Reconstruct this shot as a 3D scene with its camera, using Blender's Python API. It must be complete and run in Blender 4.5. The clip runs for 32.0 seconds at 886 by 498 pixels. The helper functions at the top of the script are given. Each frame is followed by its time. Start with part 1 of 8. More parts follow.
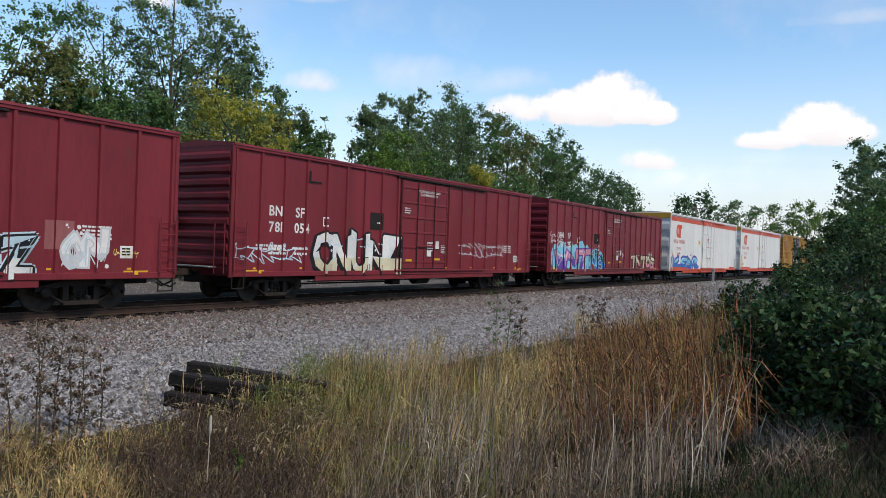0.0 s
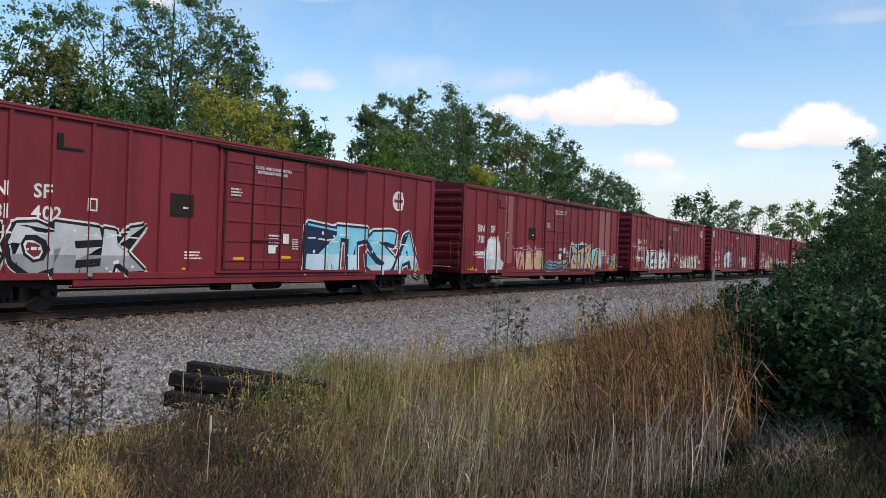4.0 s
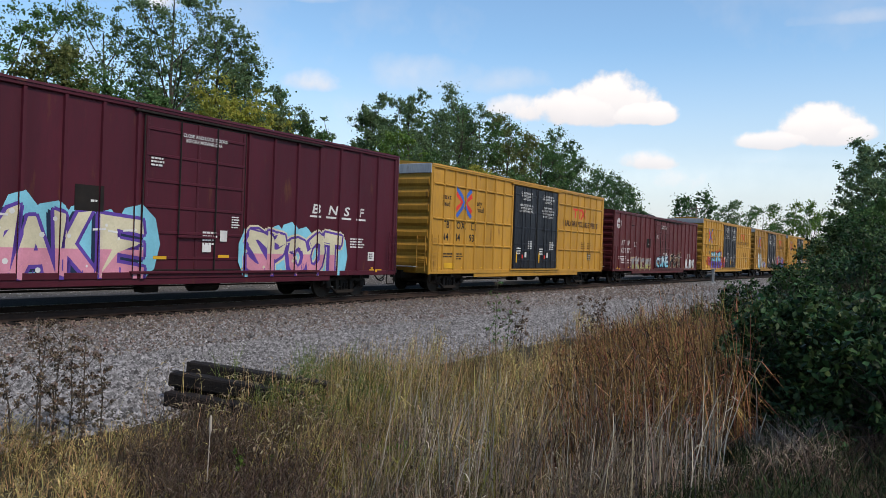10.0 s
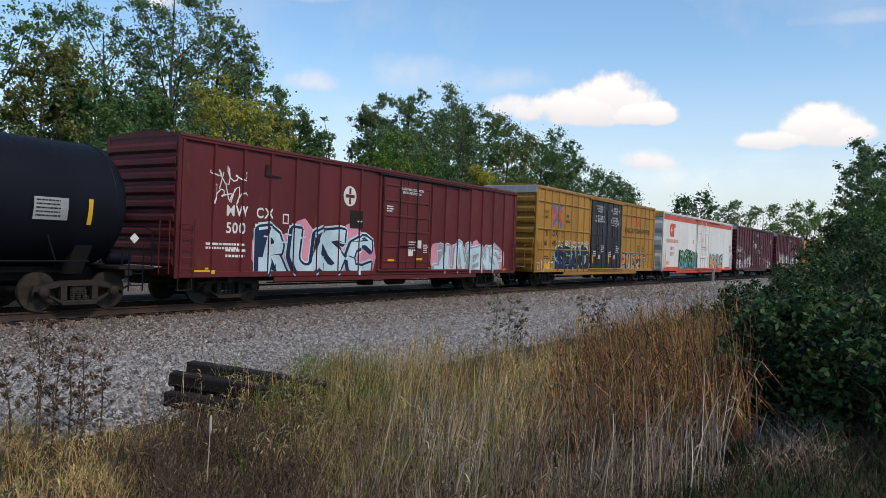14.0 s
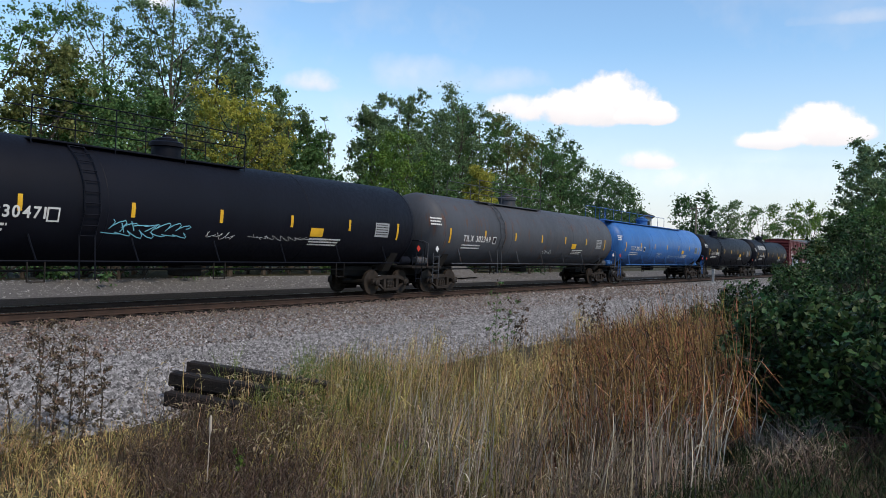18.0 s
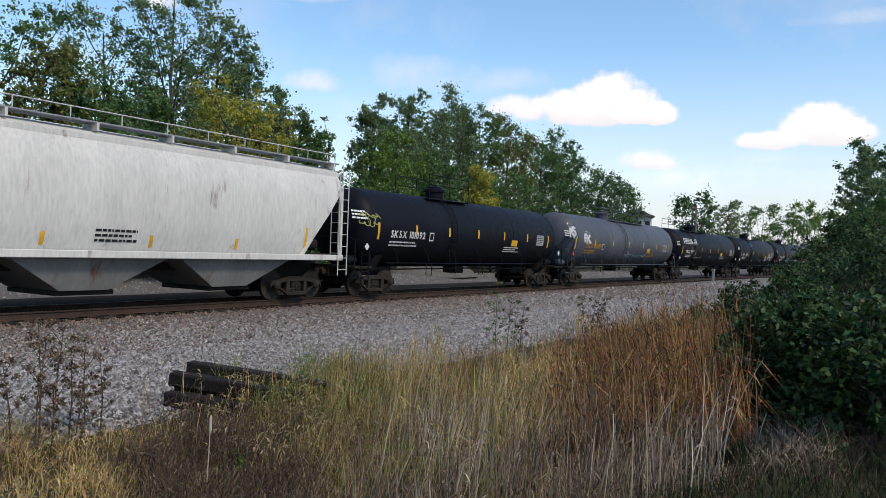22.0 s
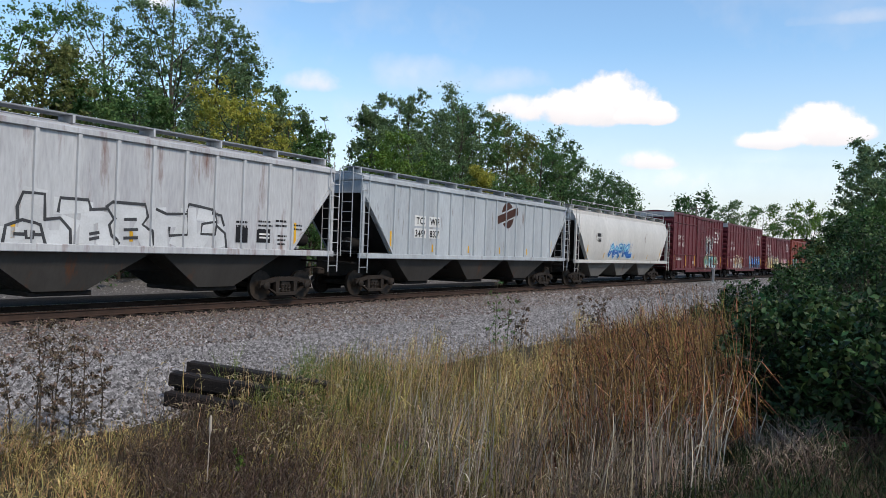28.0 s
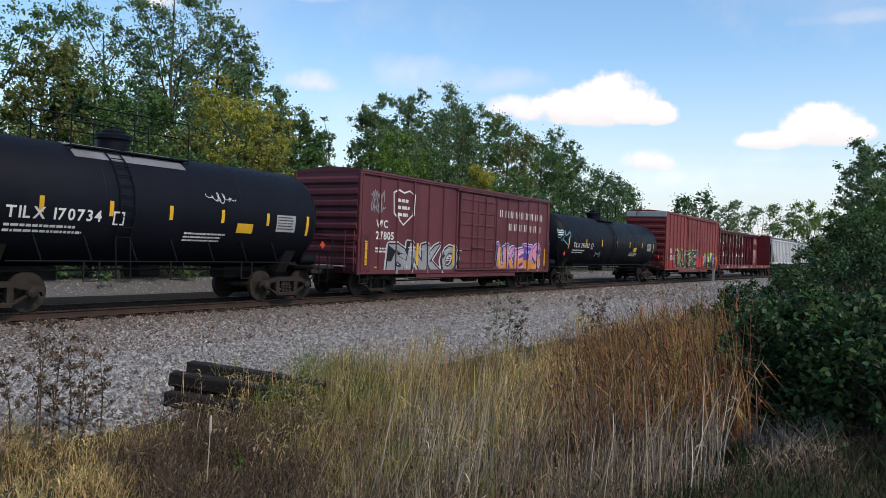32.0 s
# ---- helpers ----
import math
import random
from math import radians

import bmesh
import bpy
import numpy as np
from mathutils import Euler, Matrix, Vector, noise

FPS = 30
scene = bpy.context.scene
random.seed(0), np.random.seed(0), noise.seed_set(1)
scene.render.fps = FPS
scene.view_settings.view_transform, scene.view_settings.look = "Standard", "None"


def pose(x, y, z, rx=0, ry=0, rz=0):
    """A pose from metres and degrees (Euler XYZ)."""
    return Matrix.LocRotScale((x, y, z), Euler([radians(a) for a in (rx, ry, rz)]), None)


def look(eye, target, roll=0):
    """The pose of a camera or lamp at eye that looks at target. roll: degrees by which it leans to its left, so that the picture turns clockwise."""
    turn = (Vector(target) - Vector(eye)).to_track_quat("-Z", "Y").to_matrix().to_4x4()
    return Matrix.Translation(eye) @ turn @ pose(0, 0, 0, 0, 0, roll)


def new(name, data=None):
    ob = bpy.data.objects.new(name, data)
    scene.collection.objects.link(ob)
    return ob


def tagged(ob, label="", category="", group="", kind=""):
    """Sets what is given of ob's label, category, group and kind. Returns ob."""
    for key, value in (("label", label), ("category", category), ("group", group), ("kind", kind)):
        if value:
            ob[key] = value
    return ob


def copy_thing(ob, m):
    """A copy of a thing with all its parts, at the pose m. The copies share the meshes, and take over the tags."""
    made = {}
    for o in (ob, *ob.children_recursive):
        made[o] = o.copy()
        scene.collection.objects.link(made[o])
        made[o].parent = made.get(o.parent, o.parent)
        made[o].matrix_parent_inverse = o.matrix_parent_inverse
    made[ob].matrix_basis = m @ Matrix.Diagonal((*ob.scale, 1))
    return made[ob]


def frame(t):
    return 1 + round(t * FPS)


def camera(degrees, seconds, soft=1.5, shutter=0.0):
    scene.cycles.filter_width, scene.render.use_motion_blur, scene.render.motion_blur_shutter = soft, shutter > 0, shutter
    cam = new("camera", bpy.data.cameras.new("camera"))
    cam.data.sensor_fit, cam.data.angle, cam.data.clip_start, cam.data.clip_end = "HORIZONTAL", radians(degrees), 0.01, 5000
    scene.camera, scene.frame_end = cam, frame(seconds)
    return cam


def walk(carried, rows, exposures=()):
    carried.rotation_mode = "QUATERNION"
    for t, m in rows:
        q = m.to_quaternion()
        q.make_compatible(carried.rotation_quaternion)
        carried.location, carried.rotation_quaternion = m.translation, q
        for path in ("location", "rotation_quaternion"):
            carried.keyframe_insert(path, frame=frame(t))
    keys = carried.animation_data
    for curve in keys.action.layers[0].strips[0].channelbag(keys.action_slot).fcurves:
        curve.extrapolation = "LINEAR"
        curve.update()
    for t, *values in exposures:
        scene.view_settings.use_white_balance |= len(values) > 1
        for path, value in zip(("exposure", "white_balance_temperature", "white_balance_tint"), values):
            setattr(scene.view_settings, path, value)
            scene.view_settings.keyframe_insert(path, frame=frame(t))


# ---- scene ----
# camera: stands still beside the line, looking along the departing train
EYE = Vector((0.0, 0.0, 1.760))
cam = camera(59.66, 32.0, soft=0.7)
VIEW = look(EYE, EYE + Vector((0.85076, 0.52552, -0.00581)), 1.827)
walk(cam, [(0.0, VIEW), (32.0, VIEW)], exposures=[(0.0, 0.09, 6800, 13), (3.0, 0.07, 6800, 13), (6.0, 0.03, 6800, 13), (14.0, -0.03, 6800, 13), (17.5, 0.10, 6800, 13), (32.0, 0.10, 6800, 13)])

# ---- light: thin bright cloud over the sun, blue sky with cumulus ----
SUN_EL, SUN_AZ = radians(48), radians(190)      # azimuth clockwise from +y


def sky_world():
    w = bpy.data.worlds.new("sky")
    scene.world = w
    w.use_nodes = True
    nt = w.node_tree
    nt.nodes.clear()

    def n(kind, **kw):
        nd = nt.nodes.new(kind)
        for k, v in kw.items():
            nd.inputs[k].default_value = v
        return nd

    def m(op, a, b=None, c=None):
        nd = nt.nodes.new("ShaderNodeMath")
        nd.operation = op
        for i, v in enumerate((a, b, c)):
            if v is None:
                continue
            if isinstance(v, (int, float)):
                nd.inputs[i].default_value = v
            else:
                nt.links.new(v, nd.inputs[i])
        return nd.outputs[0]

    sky = nt.nodes.new("ShaderNodeTexSky")
    sky.sky_type = "NISHITA"
    sky.sun_disc = False
    sky.sun_elevation, sky.sun_rotation = SUN_EL, SUN_AZ
    sky.air_density, sky.dust_density, sky.ozone_density = 1.0, 0.6, 1.6
    tc = nt.nodes.new("ShaderNodeTexCoord")
    sep = nt.nodes.new("ShaderNodeSeparateXYZ")
    nt.links.new(tc.outputs["Generated"], sep.inputs[0])
    X, Y, Z = sep.outputs
    az = m("ARCTAN2", X, Y)
    el = m("ARCSINE", Z)
    no = n("ShaderNodeTexNoise", Scale=16.0, Detail=6.0, Roughness=0.55)
    nt.links.new(tc.outputs["Generated"], no.inputs["Vector"])
    no2 = n("ShaderNodeTexNoise", Scale=5.0, Detail=5.0, Roughness=0.6)
    nt.links.new(tc.outputs["Generated"], no2.inputs["Vector"])
    wob = m("MULTIPLY", m("SUBTRACT", no.outputs[0], 0.5), 2.6)
    total, lit = None, None
    # azimuth, elevation (degrees), half width, half height, strength, sharpness of the rim
    for a, e, sw, sh, k, rim in CLOUDS:
        da = m("DIVIDE", m("SUBTRACT", az, radians(a)), radians(sw))
        dv = m("DIVIDE", m("SUBTRACT", el, radians(e)), radians(sh))
        # flat soft bases, billowing crisp tops
        low = m("LESS_THAN", dv, 0.0)
        de = m("MULTIPLY", dv, m("ADD", 1.0, m("MULTIPLY", low, 0.9)))
        r = m("ADD", m("MULTIPLY", da, da), m("MULTIPLY", de, de))
        v = m("MULTIPLY", m("SMOOTH_MIN", m("MAXIMUM", m("MULTIPLY", m("ADD", m("SUBTRACT", 1.0, r), wob), rim), 0.0), 1.0, 0.3), k)
        top = m("MULTIPLY", v, m("MINIMUM", m("MAXIMUM", m("MULTIPLY_ADD", dv, 0.85, m("ADD", 0.62, m("MULTIPLY", wob, 0.25))), 0.0), 1.0))
        total = v if total is None else m("MAXIMUM", total, v)
        lit = top if lit is None else m("MAXIMUM", lit, top)
    # broken cloud all over the rest of the sky, thickening to the horizon
    haze = m("MULTIPLY", m("POWER", m("SUBTRACT", 1.0, m("MINIMUM", m("MAXIMUM", m("DIVIDE", el, radians(14.5)), 0.0), 1.0)), 1.3), 0.95)
    veil = m("MULTIPLY", m("MAXIMUM", m("SUBTRACT", no2.outputs[0], 0.56), 0.0), 1.3)
    mask = m("MINIMUM", m("MAXIMUM", m("MAXIMUM", total, haze), veil), 1.0)
    mix = nt.nodes.new("ShaderNodeMix")
    mix.data_type = "RGBA"
    nt.links.new(mask, mix.inputs["Factor"])
    gain = nt.nodes.new("ShaderNodeMix")
    gain.data_type, gain.blend_type = "RGBA", "MULTIPLY"
    gain.inputs["Factor"].default_value = 1.0
    nt.links.new(sky.outputs[0], gain.inputs["A"])
    gain.inputs["B"].default_value = (SKY_GAIN[0], SKY_GAIN[1], SKY_GAIN[2], 1)
    nt.links.new(gain.outputs["Result"], mix.inputs["A"])
    body = nt.nodes.new("ShaderNodeMix")
    body.data_type = "RGBA"
    nt.links.new(lit, body.inputs["Factor"])
    body.inputs["A"].default_value, body.inputs["B"].default_value = (*CLOUD_BASE, 1), (*CLOUD_COL, 1)
    nt.links.new(body.outputs["Result"], mix.inputs["B"])
    bg = n("ShaderNodeBackground", Strength=SKY_STRENGTH)
    nt.links.new(mix.outputs["Result"], bg.inputs[0])
    out = nt.nodes.new("ShaderNodeOutputWorld")
    nt.links.new(bg.outputs[0], out.inputs[0])


CLOUDS = [(70.0, 10.2, 3.5, 2.7, 1.0, 2.4), (67.0, 9.8, 4.4, 1.9, 1.0, 2.2), (72.6, 9.5, 2.6, 1.2, 1.0, 2.2), (64.2, 10.1, 3.2, 1.2, 0.9, 1.3), (62.5, 11.9, 4.2, 1.3, 0.5, 0.7),
          (84.2, 8.1, 3.1, 2.0, 1.0, 2.2), (81.2, 7.6, 3.0, 1.0, 0.95, 1.8), (86.2, 7.9, 2.0, 1.0, 0.95, 1.8), (73.0, 6.3, 2.8, 1.2, 0.95, 1.2),
          (48.2, 11.3, 2.7, 1.4, 0.85, 0.9), (57.5, 11.8, 8.0, 2.0, 0.55, 0.6), (52.0, 9.0, 9.0, 2.6, 0.55, 0.5), (86.0, 15.3, 4.5, 0.8, 0.5, 0.6), (48.4, 17.2, 2.4, 0.8, 0.5, 0.7),
          (37.3, 15.8, 2.2, 1.2, 0.9, 0.9), (31.4, 11.0, 4.0, 2.6, 0.75, 0.7), (77.5, 4.6, 11.0, 2.2, 0.85, 0.7), (66.0, 6.4, 6.0, 1.6, 0.6, 0.6), (72.0, 4.6, 17.0, 3.4, 0.6, 0.5), (81.0, 6.2, 6.0, 1.0, 0.6, 0.7)]
SKY_STRENGTH, SKY_GAIN, CLOUD_COL, CLOUD_BASE = 0.15, (0.99, 1.22, 1.30), (6.9, 6.85, 6.9), (5.0, 5.15, 5.55)
sky_world()
sun_data = bpy.data.lights.new("sun", "SUN")
sun_data.energy, sun_data.angle, sun_data.color = 3.05, radians(8), (1.0, 0.90, 0.76)
sun = new("sun", sun_data)
sun.matrix_world = look((0, 0, 60), Vector((0, 0, 60)) - Vector((math.sin(SUN_AZ) * math.cos(SUN_EL), math.cos(SUN_AZ) * math.cos(SUN_EL), math.sin(SUN_EL))))

# ---- the line: centre curve by arc length s, train speed ----
SPEED, D0 = 23.84, 17.897
_S = np.arange(-900.0, 1101.0, 1.0)
_K = np.interp(_S, [-60, -10, 40, 90, 160], [0, -0.00027, -0.00044, -0.00004, -0.00004])
_TH = np.cumsum(_K)
_i0 = 900
_TH = _TH - _TH[_i0]
_X = np.cumsum(np.cos(_TH)); _X = _X - _X[_i0]
_Y = np.cumsum(np.sin(_TH)); _Y = _Y - _Y[_i0] + D0
_Z = np.interp(_S, [-20, 0, 300, 340], [0, 0, -2.04, -2.2])


def line(s, side=0.0, up=0.0):
    """A point beside the track's centre; side is positive towards the camera."""
    th = float(np.interp(s, _S, _TH))
    return Vector((float(np.interp(s, _S, _X)) + math.sin(th) * side, float(np.interp(s, _S, _Y)) - math.cos(th) * side, float(np.interp(s, _S, _Z)) + up))


def line_y(x):
    return np.interp(x, _X, _Y)


def line_z(x):
    return np.interp(x, _X, _Z)


# ---- mesh building ----
class Mesh:
    """Gathers vertices and faces for one mesh."""

    def __init__(self):
        self.v, self.f = [], []

    def add(self, vs, fs):
        o = len(self.v)
        self.v += [tuple(p) for p in vs]
        self.f += [tuple(i + o for i in f) for f in fs]
        return self

    def box(self, x0, x1, y0, y1, z0, z1, b=0.0):
        x0, x1 = min(x0, x1), max(x0, x1)
        y0, y1 = min(y0, y1), max(y0, y1)
        z0, z1 = min(z0, z1), max(z0, z1)
        if b <= 0:
            return self.add([(x, y, z) for x in (x0, x1) for y in (y0, y1) for z in (z0, z1)],
                            [(0, 1, 3, 2), (4, 6, 7, 5), (0, 4, 5, 1), (2, 3, 7, 6), (0, 2, 6, 4), (1, 5, 7, 3)])
        b = min(b, (x1 - x0) * 0.45, (y1 - y0) * 0.45, (z1 - z0) * 0.45)
        vs, idx = [], {}
        for i, x in enumerate((x0, x1)):
            for j, y in enumerate((y0, y1)):
                for k, z in enumerate((z0, z1)):
                    sx, sy, sz = (1 - 2 * i) * b, (1 - 2 * j) * b, (1 - 2 * k) * b
                    for a, p in enumerate(((x, y + sy, z + sz), (x + sx, y, z + sz), (x + sx, y + sy, z))):
                        idx[i, j, k, a] = len(vs)
                        vs.append(p)
        I = idx
        fs = []
        for i in (0, 1):
            fs.append([I[i, 0, 0, 0], I[i, 0, 1, 0], I[i, 1, 1, 0], I[i, 1, 0, 0]][:: 1 if i == 0 else -1])
            fs.append([I[0, i, 0, 1], I[1, i, 0, 1], I[1, i, 1, 1], I[0, i, 1, 1]][:: 1 if i == 0 else -1])
            fs.append([I[0, 0, i, 2], I[0, 1, i, 2], I[1, 1, i, 2], I[1, 0, i, 2]][:: 1 if i == 0 else -1])
        for j in (0, 1):
            for k in (0, 1):
                fs.append([I[0, j, k, 1], I[1, j, k, 1], I[1, j, k, 2], I[0, j, k, 2]])
                fs.append([I[j, 0, k, 0], I[j, 1, k, 0], I[j, 1, k, 2], I[j, 0, k, 2]])
                fs.append([I[j, k, 0, 0], I[j, k, 1, 0], I[j, k, 1, 1], I[j, k, 0, 1]])
                for i in (0, 1):
                    fs.append([I[i, j, k, 0], I[i, j, k, 1], I[i, j, k, 2]])
        return self.add(vs, fs)

    def tube(self, pts, r, n=6, caps=True):
        pts = [Vector(p) for p in pts]
        rs = r if isinstance(r, (list, tuple)) else [r] * len(pts)
        vs, fs = [], []
        for i, p in enumerate(pts):
            d = (pts[min(i + 1, len(pts) - 1)] - pts[max(i - 1, 0)]).normalized()
            a = d.orthogonal().normalized() if i == 0 else (a - d * a.dot(d)).normalized()
            b = d.cross(a)
            vs += [p + (a * math.cos(2 * math.pi * k / n) + b * math.sin(2 * math.pi * k / n)) * rs[i] for k in range(n)]
        for i in range(len(pts) - 1):
            fs += [(i * n + k, i * n + (k + 1) % n, (i + 1) * n + (k + 1) % n, (i + 1) * n + k) for k in range(n)]
        if caps:
            fs += [tuple(range(n))[::-1], tuple((len(pts) - 1) * n + k for k in range(n))]
        return self.add(vs, fs)

    def prism(self, poly, axis, a, b):
        """Extrudes a polygon, given in the other two axes, along axis from a to b."""
        def at(p, t):
            return {"x": (t, p[0], p[1]), "y": (p[0], t, p[1]), "z": (p[0], p[1], t)}[axis]
        n = len(poly)
        vs = [at(p, a) for p in poly] + [at(p, b) for p in poly]
        return self.add(vs, [tuple(range(n))[::-1], tuple(range(n, 2 * n))] + [(i, (i + 1) % n, n + (i + 1) % n, n + i) for i in range(n)])

    def lathe(self, prof, n=24, centre=(0, 0, 0), axis="x"):
        """Turns a profile of (along, radius) round an axis."""
        vs, fs = [], []
        cx, cy, cz = centre
        for t, r in prof:
            for k in range(n):
                c, s = math.cos(2 * math.pi * k / n) * r, math.sin(2 * math.pi * k / n) * r
                vs.append({"x": (cx + t, cy + c, cz + s), "y": (cx + c, cy + t, cz + s), "z": (cx + c, cy + s, cz + t)}[axis])
        for i in range(len(prof) - 1):
            fs += [(i * n + k, i * n + (k + 1) % n, (i + 1) * n + (k + 1) % n, (i + 1) * n + k) for k in range(n)]
        fs += [tuple(range(n))[::-1], tuple((len(prof) - 1) * n + k for k in range(n))]
        return self.add(vs, fs)

    def data(self, name, material, smooth=False, angle=35):
        me = bpy.data.meshes.new(name)
        me.from_pydata(self.v, [], self.f)
        if material:
            me.materials.append(material)
        bm = bmesh.new()
        bm.from_mesh(me)
        bmesh.ops.recalc_face_normals(bm, faces=bm.faces)
        bm.to_mesh(me)
        bm.free()
        if smooth:
            me.polygons.foreach_set("use_smooth", [True] * len(me.polygons))
            me.set_sharp_from_angle(angle=radians(angle))
        return me


def mesh_np(name, verts, quads, material, smooth=False):
    """A mesh from arrays; quads is (n, 4) or (n, 3)."""
    me = bpy.data.meshes.new(name)
    k = quads.shape[1]
    me.vertices.add(len(verts))
    me.vertices.foreach_set("co", np.asarray(verts, np.float32).ravel())
    me.loops.add(quads.size)
    me.loops.foreach_set("vertex_index", quads.astype(np.int32).ravel())
    me.polygons.add(len(quads))
    me.polygons.foreach_set("loop_start", np.arange(0, quads.size, k, dtype=np.int32))
    me.polygons.foreach_set("loop_total", np.full(len(quads), k, np.int32))
    if smooth:
        me.polygons.foreach_set("use_smooth", np.ones(len(quads), bool))
    me.materials.append(material)
    me.update(calc_edges=True)
    return me


SMALL_PIECES = ("lettering", "paint_layer", "graffiti", "firm_name_mark", "repaint_band", "graffiti_tag", "flower_head", "spring_nest", "panel_print", "ghost_lettering")


def part(name, mesh, material, parent, label="", m=None, smooth=False):
    """Links a Mesh (or finished mesh data) as one object under a thing or part."""
    me = mesh.data(name, material, smooth) if isinstance(mesh, Mesh) else mesh
    ob = new(name, me)
    ob.parent = parent
    if m is not None:
        ob.matrix_basis = m
    if label:
        tagged(ob, label)
    if name in SMALL_PIECES:
        tagged(ob, kind="stuff")
    return ob


def thing(name, label, category, group="", kind="", m=None):
    ob = new(name)
    ob.empty_display_size = 0.3
    if m is not None:
        ob.matrix_basis = m
    return tagged(ob, label, category, group, kind)


# ---- materials ----
def mat(name, c1, c2=None, rough=0.6, metal=0.0, s1=1.2, s2=22.0, streak=1.0, fine=0.25, bump=0.15, bs=60.0, rust=0.0,
        rust_col=(0.09, 0.035, 0.015), rnd=0.0, island=False, trans=0.0, spec=0.2):
    """A painted, weathered or natural surface: broad and fine variation, streaks, rust, relief."""
    mt = bpy.data.materials.new(name)
    mt.use_nodes = True
    nt = mt.node_tree
    bsdf = nt.nodes["Principled BSDF"]
    L = nt.links.new
    c2 = c2 or tuple(c * 0.72 for c in c1)

    def noise_tex(scale, detail=4.0, vec=None, rough_=0.55):
        nd = nt.nodes.new("ShaderNodeTexNoise")
        nd.inputs["Scale"].default_value, nd.inputs["Detail"].default_value, nd.inputs["Roughness"].default_value = scale, detail, rough_
        L(vec, nd.inputs["Vector"])
        return nd.outputs[0]

    def ramp(v, a, b):
        nd = nt.nodes.new("ShaderNodeMapRange")
        nd.inputs["From Min"].default_value, nd.inputs["From Max"].default_value = a, b
        L(v, nd.inputs["Value"])
        return nd.outputs[0]

    def mixc(fac, a, b, blend="MIX"):
        nd = nt.nodes.new("ShaderNodeMix")
        nd.data_type, nd.blend_type = "RGBA", blend
        for v, key in ((fac, "Factor"), (a, "A"), (b, "B")):
            sock = [s for s in nd.inputs if s.name == key and s.type == ("VALUE" if key == "Factor" else "RGBA")][0]
            if isinstance(v, (int, float)):
                sock.default_value = v
            elif isinstance(v, tuple):
                sock.default_value = (*v, 1)
            else:
                L(v, sock)
        return [s for s in nd.outputs if s.type == "RGBA"][0]

    tc = nt.nodes.new("ShaderNodeTexCoord")
    mp = nt.nodes.new("ShaderNodeMapping")
    mp.inputs["Scale"].default_value = (1, 1, 1 / streak)
    L(tc.outputs["Object"], mp.inputs["Vector"])
    vec = mp.outputs[0]
    oi = nt.nodes.new("ShaderNodeObjectInfo")
    col = mixc(ramp(noise_tex(s1, 5.0, vec), 0.35, 0.68), c1, c2)
    grain = ramp(noise_tex(s2, 3.0, vec), 0.3, 0.7)
    g = nt.nodes.new("ShaderNodeMath")
    g.operation = "MULTIPLY_ADD"
    L(grain, g.inputs[0])
    g.inputs[1].default_value, g.inputs[2].default_value = fine, 1 - fine * 0.6
    hs = nt.nodes.new("ShaderNodeHueSaturation")
    L(g.outputs[0], hs.inputs["Value"])
    L(col, hs.inputs["Color"])
    col = hs.outputs[0]
    if rnd:
        src = oi.outputs["Random"]
        if island:
            src = nt.nodes.new("ShaderNodeNewGeometry").outputs["Random Per Island"]
        hs2 = nt.nodes.new("ShaderNodeHueSaturation")
        a = nt.nodes.new("ShaderNodeMapRange")
        a.inputs["To Min"].default_value, a.inputs["To Max"].default_value = 1 - rnd, 1 + rnd
        L(src, a.inputs["Value"])
        L(a.outputs[0], hs2.inputs["Value"])
        b = nt.nodes.new("ShaderNodeMapRange")
        b.inputs["To Min"].default_value, b.inputs["To Max"].default_value = 0.5 - rnd * 0.05, 0.5 + rnd * 0.05
        w = nt.nodes.new("ShaderNodeMath")
        w.operation = "FRACT"
        w2 = nt.nodes.new("ShaderNodeMath")
        w2.operation = "MULTIPLY"
        w2.inputs[1].default_value = 7.13
        L(src, w2.inputs[0])
        L(w2.outputs[0], w.inputs[0])
        L(w.outputs[0], b.inputs["Value"])
        L(b.outputs[0], hs2.inputs["Hue"])
        L(col, hs2.inputs["Color"])
        col = hs2.outputs[0]
    if rust:
        col = mixc(ramp(noise_tex(2.6, 8.0, vec, 0.65), 0.62 - rust * 0.2, 0.74 - rust * 0.1), col, rust_col)
    L(col, bsdf.inputs["Base Color"])
    bsdf.inputs["Metallic"].default_value = metal
    bsdf.inputs["Specular IOR Level"].default_value = spec
    rr = nt.nodes.new("ShaderNodeMapRange")
    rr.inputs["To Min"].default_value, rr.inputs["To Max"].default_value = max(rough - 0.12, 0.05), min(rough + 0.12, 1)
    L(grain, rr.inputs["Value"])
    L(rr.outputs[0], bsdf.inputs["Roughness"])
    if bump:
        bp = nt.nodes.new("ShaderNodeBump")
        bp.inputs["Strength"].default_value, bp.inputs["Distance"].default_value = bump, 0.02
        L(noise_tex(bs, 3.0, tc.outputs["Object"]), bp.inputs["Height"])
        L(bp.outputs[0], bsdf.inputs["Normal"])
    if trans:
        tl = nt.nodes.new("ShaderNodeBsdfTranslucent")
        L(col, tl.inputs[0])
        ms = nt.nodes.new("ShaderNodeMixShader")
        ms.inputs[0].default_value = trans
        L(bsdf.outputs[0], ms.inputs[1])
        L(tl.outputs[0], ms.inputs[2])
        L(ms.outputs[0], nt.nodes["Material Output"].inputs[0])
    return mt


_paints = {}


